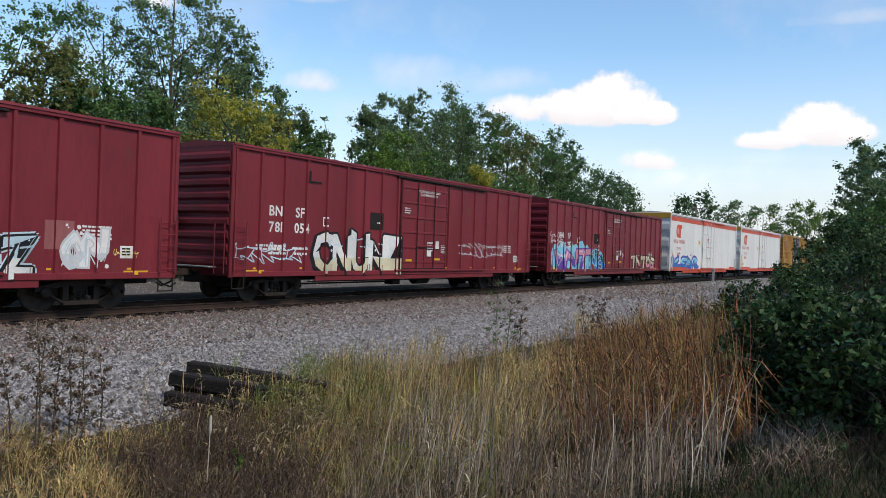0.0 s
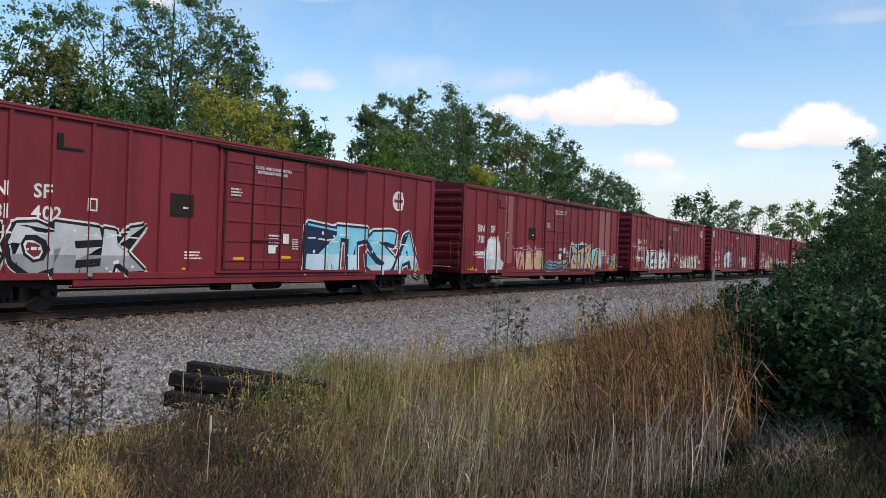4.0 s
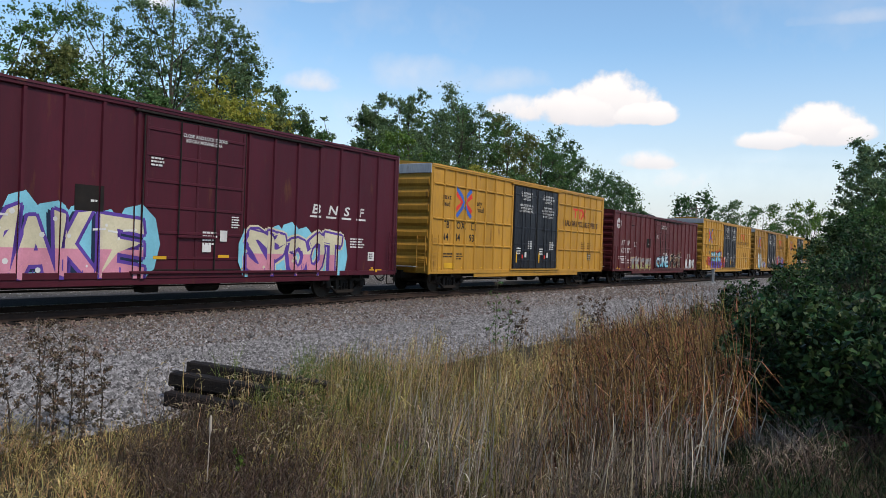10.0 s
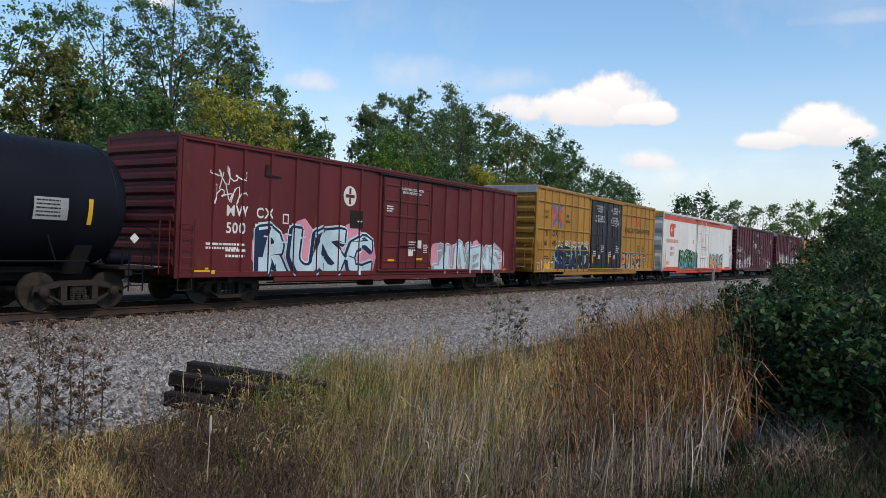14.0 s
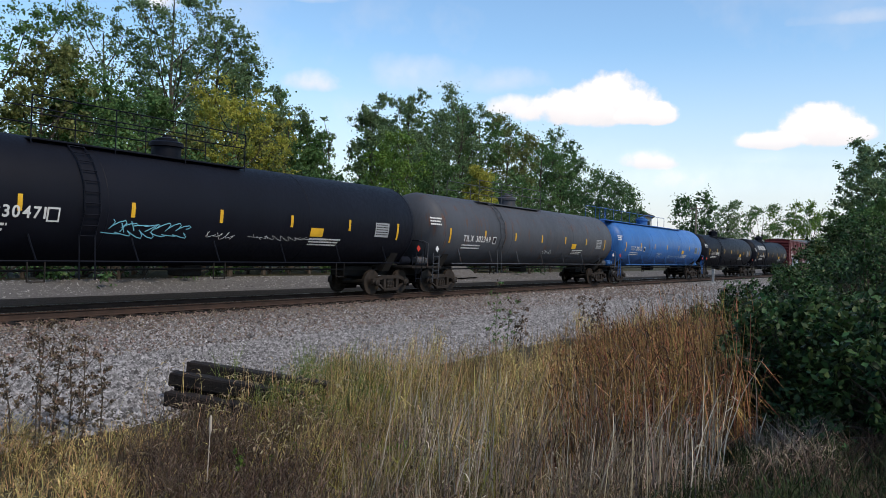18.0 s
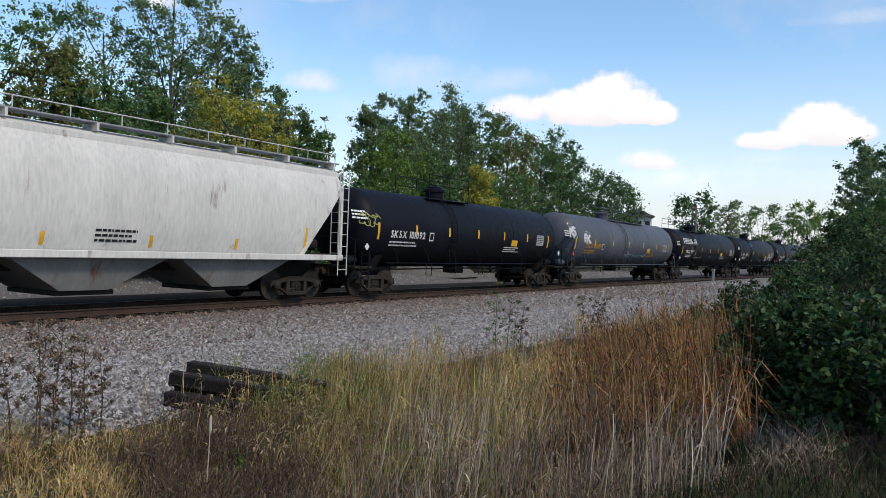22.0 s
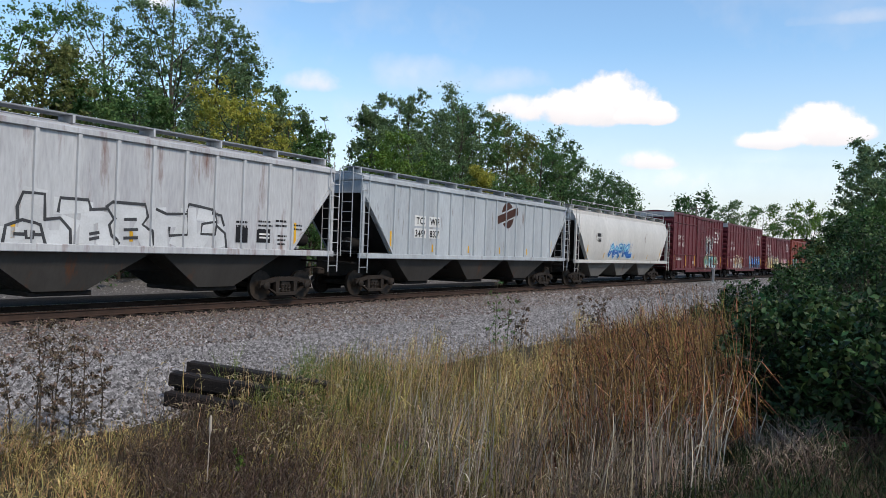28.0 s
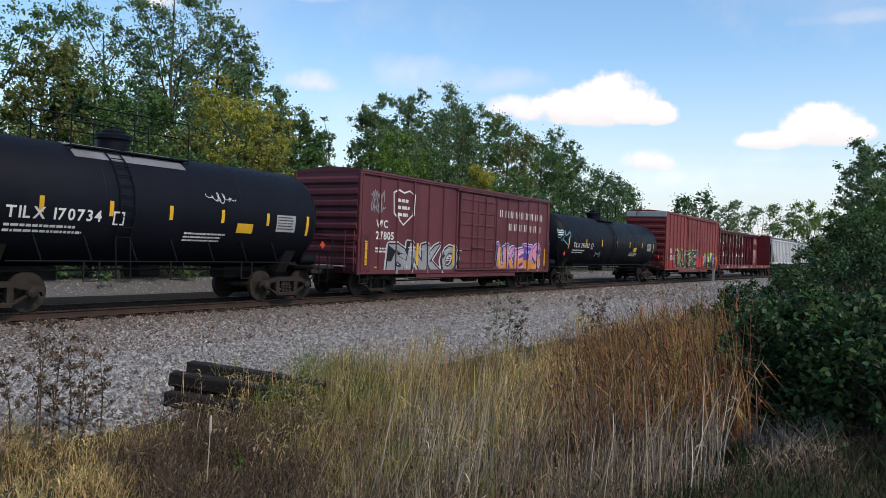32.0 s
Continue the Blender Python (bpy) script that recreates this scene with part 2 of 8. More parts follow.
def paint(name, c, rough=0.55, **kw):
    """One paint per name."""
    if name not in _paints:
        _paints[name] = mat(name, c, **{**dict(rough=rough, fine=0.12, bump=0.05, bs=90.0), **kw})
    return _paints[name]


STEEL = mat("dark_steel", (0.016, 0.013, 0.011), (0.032, 0.024, 0.019), rough=0.75, s1=3, fine=0.4, bump=0.3)
# underframe grime; on door rods and door edges it paints in shadow lines
GRIME_AND_SHADE = mat("underframe_grime_and_shade", (0.010, 0.009, 0.0085), (0.02, 0.0165, 0.014), rough=0.85, s1=2, fine=0.4)
WHEEL = mat("wheel_steel", (0.02, 0.016, 0.013), (0.045, 0.033, 0.025), rough=0.65, metal=0.2, s1=5)
GALV = mat("galvanised_grating", (0.30, 0.31, 0.32), rough=0.55, metal=0.5, s1=4)
RUBBER = mat("black_hose", (0.012, 0.012, 0.012), rough=0.7)

# ---- ground ----
# bed and earth carry in their colour the shaded gaps between stones and stalks
BALLAST = mat("grey_ballast_bed", (0.07, 0.066, 0.063), (0.15, 0.142, 0.138), rough=0.95, s1=26, s2=40, fine=0.95, bump=1.0, bs=30)
EARTH = mat("dry_grass_earth", (0.045, 0.036, 0.02), (0.03, 0.034, 0.015), rough=1.0, s1=0.5, s2=9, fine=0.6, bump=0.8, bs=14)
TIE_WOOD = mat("creosoted_wood", (0.0065, 0.0055, 0.005), (0.015, 0.012, 0.011), rough=0.9, s1=4, s2=40, fine=0.6, bump=0.6, bs=40, rnd=0.25)
# Near-black bed: the train's shadow put into the ground's colour.
SHADED_BED = mat("train_shade_bed", (0.007, 0.0065, 0.006), (0.016, 0.0145, 0.0135), rough=0.95, s1=9, s2=40, fine=0.8, bump=1.0, bs=30)
RAIL_MAT = mat("rusty_rail", (0.05, 0.03, 0.022), (0.03, 0.02, 0.016), rough=0.8, s1=3, fine=0.4)
RAIL_TOP = mat("polished_rail_head", (0.35, 0.34, 0.33), rough=0.3, metal=1.0)


def ground_h(x, y):
    """Height of the ground sheet."""
    x, y = np.asarray(x, float), np.asarray(y, float)
    d = line_y(x) - y                      # distance from the track's centre, towards the camera positive
    zt = line_z(x)
    near = np.interp(d, [-300, -60, -24, -14, -9, -4.8, -2.6, -1.75, 1.75, 2.7, 4.5, 9.4, 10.6, 12.6, 15.2, 17.2, 30, 200],
                     [0.4, 0.1, 0.0, 0.05, 0.10, -0.40, -0.34, -0.22, -0.22, -0.30, -0.34, -0.40, -0.58, -0.78, -0.62, 0.08, 0.25, 0.3])
    return near + zt


def build_ground():
    xs = np.unique(np.concatenate([np.linspace(-900, -40, 30), np.linspace(-40, 60, 161), np.linspace(60, 200, 71), np.linspace(200, 1100, 46)]))
    ds = np.unique(np.concatenate([np.linspace(-900, -60, 15), np.linspace(-60, -14, 24), np.linspace(-14, 18, 97), np.linspace(18, 60, 12), np.linspace(60, 900, 12)]))
    Xg, Dg = np.meshgrid(xs, ds, indexing="ij")
    Yg = line_y(Xg) - Dg
    Zg = ground_h(Xg, Yg)
    rs = np.random.RandomState(5)
    Zg += np.where(Dg > 10.5, rs.normal(0, 0.012, Zg.shape), np.where(np.abs(Dg) > 2.8, rs.normal(0, 0.004, Zg.shape), 0))
    V = np.stack([Xg, Yg, Zg], -1).reshape(-1, 3)
    nx, ny = Xg.shape
    i = (np.arange(nx - 1)[:, None] * ny + np.arange(ny - 1)[None]).ravel()
    Q = np.stack([i, i + 1, i + ny + 1, i + ny], -1)[:, ::-1]
    me = mesh_np("ground", V, Q, EARTH, True)
    me.materials.append(BALLAST)
    dc = ((Dg[:-1, :-1] + Dg[1:, 1:]) / 2).ravel()
    xc = ((Xg[:-1, :-1] + Xg[1:, 1:]) / 2).ravel()
    edge = 9.8 + 0.35 * np.sin(xc * 0.7) + 0.25 * np.sin(xc * 1.9 + 1)
    # the strip below and behind the cars gets this painted-in shadow
    me.materials.append(SHADED_BED)
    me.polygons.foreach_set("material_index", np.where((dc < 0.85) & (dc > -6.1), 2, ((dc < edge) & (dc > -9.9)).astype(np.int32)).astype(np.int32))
    return tagged(new("ground", me), "grey ballast along the track, dry grassy earth beside it", "ground", kind="structure")


ground = build_ground()


def build_rails():
    for side in (0.7535, -0.7535):
        prof = [(-0.036, 0.0), (0.036, 0.0), (0.036, -0.03), (0.01, -0.05), (0.009, -0.14), (0.07, -0.16), (0.07, -0.172), (-0.07, -0.172),
                (-0.07, -0.16), (-0.009, -0.14), (-0.01, -0.05), (-0.036, -0.03)]
        ss = [-300, -100, -40] + list(range(-20, 200, 5)) + [250, 300, 400, 600]
        vs, fs = [], []
        n = len(prof)
        for s in ss:
            vs += [line(s, side + a, b) for a, b in prof]
        for i in range(len(ss) - 1):
            fs += [(i * n + k, i * n + (k + 1) % n, (i + 1) * n + (k + 1) % n, (i + 1) * n + k) for k in range(n)]
        mb = Mesh().add(vs, fs)
        me = mb.data("rail", RAIL_MAT)
        me.materials.append(RAIL_TOP)
        for p in me.polygons:
            if p.normal.z > 0.9 and p.center.z > line_z(p.center.x) - 0.01:
                p.material_index = 1
        tagged(new("rail", me), "rusty steel rail with a polished running surface", "rail", "rails of the track", "structure")


build_rails()


def build_ties():
    me = Mesh().box(-0.115, 0.115, -1.3, 1.3, -0.17, 0.0, 0.012).data("tie", TIE_WOOD)
    plate = Mesh().box(-0.09, 0.09, -0.17, 0.17, 0, 0.016, 0.004).data("tie_plate", RAIL_MAT)
    bed = thing("track_bed", "row of dark creosoted wooden ties sunk in ballast", "railway ties", kind="structure")
    rs = random.Random(3)
    for i in range(250):
        s = -6 + i * 0.53
        th = float(np.interp(s, _S, _TH))
        m = Matrix.Translation(line(s, rs.uniform(-0.03, 0.03), -0.182)) @ pose(0, 0, 0, 0, 0, math.degrees(th) + rs.uniform(-1, 1))
        part("tie", me, None, bed, m=m)
        if i < 110:
            for side in (0.7535, -0.7535):
                part("tie_plate", plate, None, bed, m=Matrix.Translation(line(s, side, -0.186)) @ pose(0, 0, 0, 0, 0, math.degrees(th)))


build_ties()

# ---- stones ----
STONE = mat("ballast_stone", (0.143, 0.137, 0.135), (0.265, 0.255, 0.252), rough=0.95, s1=8, s2=60, fine=0.5, bump=0.4, rnd=0.75, island=True)
STONE_BROWN = mat("rust_stained_stone", (0.088, 0.064, 0.052), (0.15, 0.113, 0.092), rough=0.95, s1=8, s2=60, fine=0.5, bump=0.4, rnd=0.8, island=True)


def scatter_stones(name, label, n, seed, material, pick, size):
    """Loose stones as joined low solids; pick gives x and track distance."""
    rs = np.random.RandomState(seed)
    x, d = pick(rs, n)
    y = line_y(x) - d
    z = ground_h(x, y)
    r = size * rs.lognormal(0, 0.32, n)
    base = np.array([(1, 0, 0), (0, 1, 0), (-1, 0, 0), (0, -1, 0), (0.15, 0.1, 1.05)], float)
    f = np.array([(0, 1, 4), (1, 2, 4), (2, 3, 4), (3, 0, 4)])
    V = base[None] * (0.7 + 0.6 * rs.rand(n, 5, 1)) * r[:, None, None] * np.stack([0.8 + 0.6 * rs.rand(n), 0.8 + 0.6 * rs.rand(n), 0.7 + 0.5 * rs.rand(n)], -1)[:, None]
    V += rs.normal(0, 0.12, V.shape) * r[:, None, None]
    a = rs.rand(n) * 6.28
    c, s = np.cos(a)[:, None], np.sin(a)[:, None]
    V = np.stack([V[..., 0] * c - V[..., 1] * s, V[..., 0] * s + V[..., 1] * c, V[..., 2]], -1)
    V += np.stack([x, y, z + r * 0.22], -1)[:, None]
    F = (f[None] + (np.arange(n) * 5)[:, None, None]).reshape(-1, 3)
    me = mesh_np(name, V.reshape(-1, 3), F, material)
    return tagged(new(name, me), label, "ballast", kind="stuff")


def pick_near(rs, n):
    # denser close to the camera's side of the shoulder
    x = 3.5 + 33 * rs.rand(n) ** 1.35
    return x, 1.7 + 8.3 * rs.rand(n) ** 0.65


def pick_far(rs, n):
    return 30 + 60 * rs.rand(n), 1.8 + 8.2 * rs.rand(n)


def pick_brown(rs, n):
    x = 4 + 56 * rs.rand(n) ** 1.4
    return x, 0.9 + 4.8 * rs.rand(n) ** 1.3


def pick_back(rs, n):
    return 5 + 70 * rs.rand(n), -(6.2 + 3.5 * rs.rand(n))


scatter_stones("ballast_stones", "loose grey crushed ballast stones", 125000, 11, STONE, pick_near, 0.0190)
scatter_stones("ballast_stones", "loose grey crushed ballast stones farther along", 12000, 12, STONE, pick_far, 0.036)
scatter_stones("ballast_stones", "rust-stained ballast stones close to the rails", 52000, 13, STONE_BROWN, pick_brown, 0.021)
scatter_stones("ballast_stones", "grey ballast stones behind the track", 9000, 14, STONE, pick_back, 0.022)


# ---- stack of old ties ----
def old_tie(x, y, z, rz, label, tilt=0.0):
    rs = random.Random(int(x * 100 + y * 10 + z * 1000))
    t = thing("railway_tie", label, "railway tie", "stack of old ties beside the track", m=pose(x, y, z, 0, tilt, rz))
    L, W, H = 1.95 + rs.uniform(-0.1, 0.1), 0.23, 0.18
    nx = 16
    mb = Mesh()
    ring = [(-W / 2, 0.015), (-W / 2 + 0.015, 0), (W / 2 - 0.015, 0), (W / 2, 0.015), (W / 2, H - 0.02), (W / 2 - 0.02, H), (0.02, H - 0.004), (-0.03, H), (-W / 2 + 0.02, H), (-W / 2, H - 0.02)]
    vs, fs = [], []
    k = len(ring)
    for i in range(nx + 1):
        px = -L / 2 + L * i / nx + (rs.uniform(-0.01, 0.01) if 0 < i < nx else 0)
        vs += [(px + (rs.uniform(-0.012, 0.012) if i in (0, nx) else 0), a + rs.uniform(-0.006, 0.006), max(b + rs.uniform(-0.006, 0.006), 0)) for a, b in ring]
    for i in range(nx):
        fs += [(i * k + j, i * k + (j + 1) % k, (i + 1) * k + (j + 1) % k, (i + 1) * k + j) for j in range(k)]
    fs += [tuple(range(k))[::-1], tuple(nx * k + j for j in range(k))]
    mb.add(vs, fs)
    part("timber", mb, TIE_WOOD, t)
    for sx in (-0.5, 0.5):
        part("spike_hole_scar", Mesh().box(sx - 0.1, sx + 0.1, -0.09, 0.09, H - 0.004, H + 0.003, 0.002), GRIME_AND_SHADE, t)
    return t


for row in [(7.15, 7.49, -0.555, -65, "old blackened wooden tie at the bottom of a stack", 6.0),
            (7.55, 7.74, -0.525, -67, "old blackened wooden tie at the bottom of a stack", 6.0),
            (7.99, 7.93, -0.505, -63, "old split wooden tie at the bottom of a stack", 6.0),
            (7.40, 7.71, -0.350, -65, "old weathered tie lying on top of the stack", 6.0),
            (8.01, 7.99, -0.315, -63, "grey-edged old tie lying on top of the stack", 6.0)]:
    old_tie(*row)

# ---- trees ----
BARK = mat("grey_brown_bark", (0.085, 0.07, 0.055), (0.05, 0.04, 0.032), rough=0.95, s1=3, s2=30, streak=4, fine=0.6, bump=0.8, bs=30)
LEAF = {
    "green": mat("leaf_green", (0.078, 0.158, 0.052), (0.120, 0.205, 0.068), rough=0.5, s1=0.35, fine=0.3, bump=0, rnd=0.34, island=True, trans=0.45),
    "dark": mat("leaf_dark_green", (0.052, 0.116, 0.044), (0.080, 0.150, 0.055), rough=0.5, s1=0.35, fine=0.3, bump=0, rnd=0.34, island=True, trans=0.42),
    "pale": mat("leaf_grey_green", (0.115, 0.190, 0.088), (0.170, 0.245, 0.118), rough=0.5, s1=0.35, fine=0.3, bump=0, rnd=0.34, island=True, trans=0.45),
    "yellow": mat("leaf_turning_yellow", (0.40, 0.38, 0.065), (0.27, 0.29, 0.06), rough=0.55, s1=0.35, fine=0.3, bump=0, rnd=0.34, island=True, trans=0.47),
    "olive": mat("leaf_olive_green", (0.125, 0.150, 0.050), (0.175, 0.190, 0.060), rough=0.5, s1=0.35, fine=0.3, bump=0, rnd=0.34, island=True, trans=0.45),
    "bright": mat("leaf_bright_green", (0.15, 0.25, 0.045), (0.105, 0.185, 0.043), rough=0.5, s1=0.35, fine=0.3, bump=0, rnd=0.34, island=True, trans=0.47),
}


def leaf_cloud(centres, radii, per, size, rs, flat=0.75, feather=False):
    """Leaf blades scattered in clumps: each a four-cornered blade bent along its middle."""
    n = len(centres) * per
    c = np.repeat(centres, per, 0)
    r = np.repeat(radii, per)
    d = rs.normal(0, 1, (n, 3))
    d /= np.linalg.norm(d, axis=1)[:, None] + 1e-9
    k = np.abs(rs.normal(0, 0.62, n)) if feather else rs.rand(n) ** 0.6
    p = c + d * (r * k)[:, None] * np.array([1, 1, flat])
    a = rs.normal(0, 1, (n, 3)) + np.array([0, 0, -0.35])
    a /= np.linalg.norm(a, axis=1)[:, None] + 1e-9
    b = np.cross(rs.normal(0, 0.75, (n, 3)) + np.array([0, 0, 1.0]), a)
    b /= np.linalg.norm(b, axis=1)[:, None] + 1e-9
    nrm = np.cross(a, b)
    s = (size * (0.65 + 0.7 * rs.rand(n)))[:, None]
    V = np.stack([p - a * s * 0.5, p + b * s * 0.32 + nrm * s * 0.10, p + a * s * 0.55, p - b * s * 0.32 + nrm * s * 0.10], 1)
    i = np.arange(n)[:, None] * 4
    T = np.concatenate([i + np.array([[0, 1, 2]]), i + np.array([[0, 2, 3]])], 1).reshape(-1, 3)
    return V.reshape(-1, 3), T


def make_tree(name, label, seed, height, spread, base, leaf, lobes, clumps, per, size, clump_r, m=None, group="", category="tree"):
    """A tapered forking trunk, limbs rising into the lobes of the crown, twigs, and leaf clumps round the lobes' shells. base: share of the height below the crown."""
    rs = np.random.RandomState(seed)
    rd = random.Random(seed)
    t = thing(name, label, category, group, m=m)
    wood = Mesh()
    r0 = 0.011 * height + 0.03
    pts, rad = [], []
    off = Vector((0, 0, 0))
    for i in range(8):
        k = i / 7
        off += Vector((rd.uniform(-1, 1), rd.uniform(-1, 1), 0)) * height * 0.012
        pts.append(Vector((off.x, off.y, -0.3 + k * (height * 0.86 + 0.3))))
        rad.append(r0 * (1.25 if i == 0 else 1 - 0.86 * k))
    wood.tube(pts, rad, 7)

    def trunk_at(z):
        k = max(0, min(1, (z + 0.3) / (height * 0.86 + 0.3))) * 7
        i = min(int(k), 6)
        return pts[i].lerp(pts[i + 1], k - i)
    zb = base * height
    hc, hh = (zb + height) / 2, (height - zb) / 2
    spread *= 1.15
    centres, radii = [], []
    turn = rd.uniform(0, 6.28)
    lobes = int(lobes * max(0.8, min(1.6, 0.35 + 0.25 * hh / spread)))
    for j in range(lobes):
        v = -0.88 + 1.70 * (j + rd.uniform(0.1, 0.9)) / lobes
        ring = spread * math.sqrt(max(1 - v * v, 0.06)) ** (0.6 if v > 0 else 0.45)
        lr = min(spread * rd.uniform(0.36, 0.58), 1.7) * (1.0 if v < 0.6 else 0.8)
        ang = turn + j * 2.4 + rd.uniform(-0.5, 0.5)
        far = max(ring - lr * 0.75, 0.08) * rd.uniform(0.55, 1.15)
        c = trunk_at(hc + v * hh) + Vector((math.cos(ang) * far, math.sin(ang) * far, 0))
        c.z = height - lr * 0.9 if j == lobes - 1 else min(hc + v * hh, height - lr * 0.8)
        p0 = trunk_at(max(zb * 0.6, c.z - far * rd.uniform(0.9, 1.5) - lr * 0.5))
        rr = max(0.018, r0 * 0.38 * (1 - 0.5 * (v + 1) / 2))
        p1 = p0.lerp(c, 0.55) + Vector((math.cos(ang), math.sin(ang), -0.3)) * far * 0.12
        wood.tube([p0, p1, c], [rr, rr * 0.65, rr * 0.3], 5, False)
        for q in range(clumps):
            d = Vector((rd.gauss(0, 1), rd.gauss(0, 1), rd.gauss(0.15, 0.95))).normalized()
            e = c + d * lr * rd.uniform(0.35, 1.1)
            e.z = min(e.z, height - rd.uniform(0, 0.3))
            if q % 2:
                wood.tube([p1.lerp(c, rd.uniform(0.5, 1.0)), e], [rr * 0.25, 0.008], 3, False)
            centres.append(e)
            radii.append(clump_r * rd.uniform(0.6, 1.3))
    part("trunk", wood, BARK, t, smooth=True)
    V, T = leaf_cloud(np.array(centres), np.array(radii), per, size, rs, 0.85, True)
    part("crown", mesh_np("crown", V, T, LEAF[leaf]), None, t)
    return t


def z_at(x, y):
    return float(ground_h(x, y))


TREE_KINDS = {
    # label, leaf, lobes, clumps in a lobe, leaves in a clump, leaf size, clump radius
    "open": ("tall dark green cottonwood with open branches", "green", 24, 12, 72, 0.155, 0.50),
    "pale": ("tall airy grey-green poplar in full leaf", "pale", 22, 12, 74, 0.15, 0.47),
    "round": ("round-crowned green broadleaf tree", "green", 20, 12, 64, 0.17, 0.52),
    "olive": ("dull olive green broadleaf tree", "olive", 20, 12, 64, 0.165, 0.50),
    "dark": ("dense dark green broadleaf tree", "dark", 20, 12, 62, 0.18, 0.54),
    "yellow": ("broadleaf tree turning yellow-green in autumn", "yellow", 20, 12, 78, 0.14, 0.46),
    "bright": ("bright green young broadleaf tree", "bright", 20, 12, 66, 0.16, 0.50),
    "slim": ("slender grey-green young poplar", "pale", 18, 8, 70, 0.13, 0.44),
    "sprig": ("thin sparse sapling standing alone", "pale", 9, 4, 36, 0.12, 0.26),
    "back": ("dark green broadleaf tree standing deep in the wood", "green", 20, 10, 52, 0.25, 0.74),
    "shrub": ("tangled dark green undergrowth shrub", "dark", 10, 5, 56, 0.17, 0.62),
    "shrub_green": ("green undergrowth shrub at the wood's edge", "green", 10, 5, 56, 0.17, 0.62),
}
_made = {}


def tree(kind, x, y, height, spread, base):
    """Plants a tree of its own form; shrubs share a few forms."""
    rd = random.Random(int(x * 13 + y * 7))
    label, leaf, lobes, clumps, per, size, cr = TREE_KINDS[kind]
    shrub = kind.startswith("shrub")
    m = Matrix.Translation((x, y, z_at(x, y) - 0.05)) @ Matrix.Rotation(rd.uniform(0, 6.28), 4, "Z")
    if shrub:
        key = (kind, rd.randrange(3))
        if key in _made:
            t = copy_thing(_made[key], m)
        else:
            t = _made[key] = make_tree("shrub", label, 5 + len(_made), 5.0, 2.5, base, leaf, lobes, clumps, per, size, cr, group="undergrowth behind the track", category="shrub")
        k = height / 5.0
        t.matrix_basis = m @ Matrix.Diagonal((k, k, k, 1))
        return t
    k = math.hypot(x, y)
    if k > 120:                        # far trees: fewer, larger leaves
        per, size, cr = per // 2, size * 2.4, cr * 2.2
    else:
        cr *= max(0.7, min(1.3, spread / 2.2))
    return make_tree("tree", label, int(x * 7 + y), height, spread, base, leaf, lobes, clumps, per, size, cr, m, "trees of the wood behind the track", "tree")


tree("back", 30.0, 42.0, 11.0, 2.6, 0.05)
tree("back", 34.4, 42.0, 13.4, 2.8, 0.05)
tree("back", 36.1, 40.0, 13.7, 2.67, 0.05)
tree("back", 39.7, 40.0, 12.3, 2.12, 0.05)
tree("back", 42.1, 39.0, 10.7, 1.93, 0.05)
tree("back", 52.4, 39.0, 12.6, 2.40, 0.05)
tree("back", 58.0, 39.0, 14.7, 2.81, 0.05)
tree("back", 62.2, 38.0, 15.9, 3.09, 0.05)
tree("back", 68.8, 38.0, 15.6, 3.34, 0.05)
tree("back", 75.2, 37.0, 15.6, 3.57, 0.05)
tree("back", 81.2, 36.0, 15.1, 3.28, 0.05)
tree("back", 85.4, 35.0, 13.2, 3.28, 0.05)
tree("back", 95.2, 34.0, 11.7, 3.78, 0.05)
tree("open", 18.2, 34.0, 14.1, 3.91, 0.22)
tree("olive", 17.8, 30.0, 9.7, 1.67, 0.12)
tree("pale", 26.3, 38.0, 15.1, 2.95, 0.2)
tree("pale", 28.3, 35.5, 17.1, 3.35, 0.25)
tree("pale", 31.9, 37.0, 16.5, 2.32, 0.25)
tree("pale", 34.6, 36.0, 14.3, 1.96, 0.15)
tree("round", 19.8, 30.0, 8.7, 2.03, 0.1)
tree("round", 23.0, 31.0, 8.6, 2.19, 0.1)
tree("yellow", 25.9, 28.0, 9.5, 2.32, 0.12)
tree("olive", 29.4, 29.0, 8.5, 1.49, 0.1)
tree("slim", 34.2, 32.0, 11.1, 1.40, 0.2)
tree("round", 35.1, 31.0, 9.2, 1.25, 0.1)
tree("sprig", 36.6, 31.0, 9.7, 0.46, 0.3)
tree("olive", 24.1, 29.0, 7.0, 1.75, 0.1)
tree("pale", 43.7, 33.0, 12.6, 1.37, 0.25)
tree("pale", 48.3, 33.5, 14.0, 1.81, 0.2)
tree("bright", 40.5, 29.0, 9.1, 2.41, 0.08)
tree("pale", 51.3, 33.0, 12.9, 1.96, 0.2)
tree("pale", 54.1, 32.5, 15.1, 2.40, 0.2)
tree("round", 56.8, 32.0, 13.9, 2.10, 0.15)
tree("round", 43.7, 28.0, 8.1, 1.82, 0.1)
tree("yellow", 48.8, 27.5, 7.9, 1.23, 0.1)
tree("olive", 60.4, 31.0, 13.7, 2.59, 0.15)
tree("round", 67.3, 31.0, 13.8, 2.84, 0.12)
tree("dark", 71.0, 30.0, 12.6, 2.05, 0.1)
tree("dark", 78.2, 29.5, 11.1, 3.24, 0.1)
tree("dark", 86.8, 29.5, 9.9, 2.34, 0.1)
tree("round", 53.4, 28.0, 8.1, 2.43, 0.1)
tree("dark", 145.6, 36.1, 14.1, 3.80, 0.1)
tree("pale", 186.1, 38.2, 15.4, 3.55, 0.15)
tree("round", 197.3, 32.6, 15.4, 6.01, 0.1)
tree("bright", 203.2, 26.8, 16.9, 7.56, 0.1)
tree("round", 213.8, 22.7, 15.4, 4.88, 0.1)
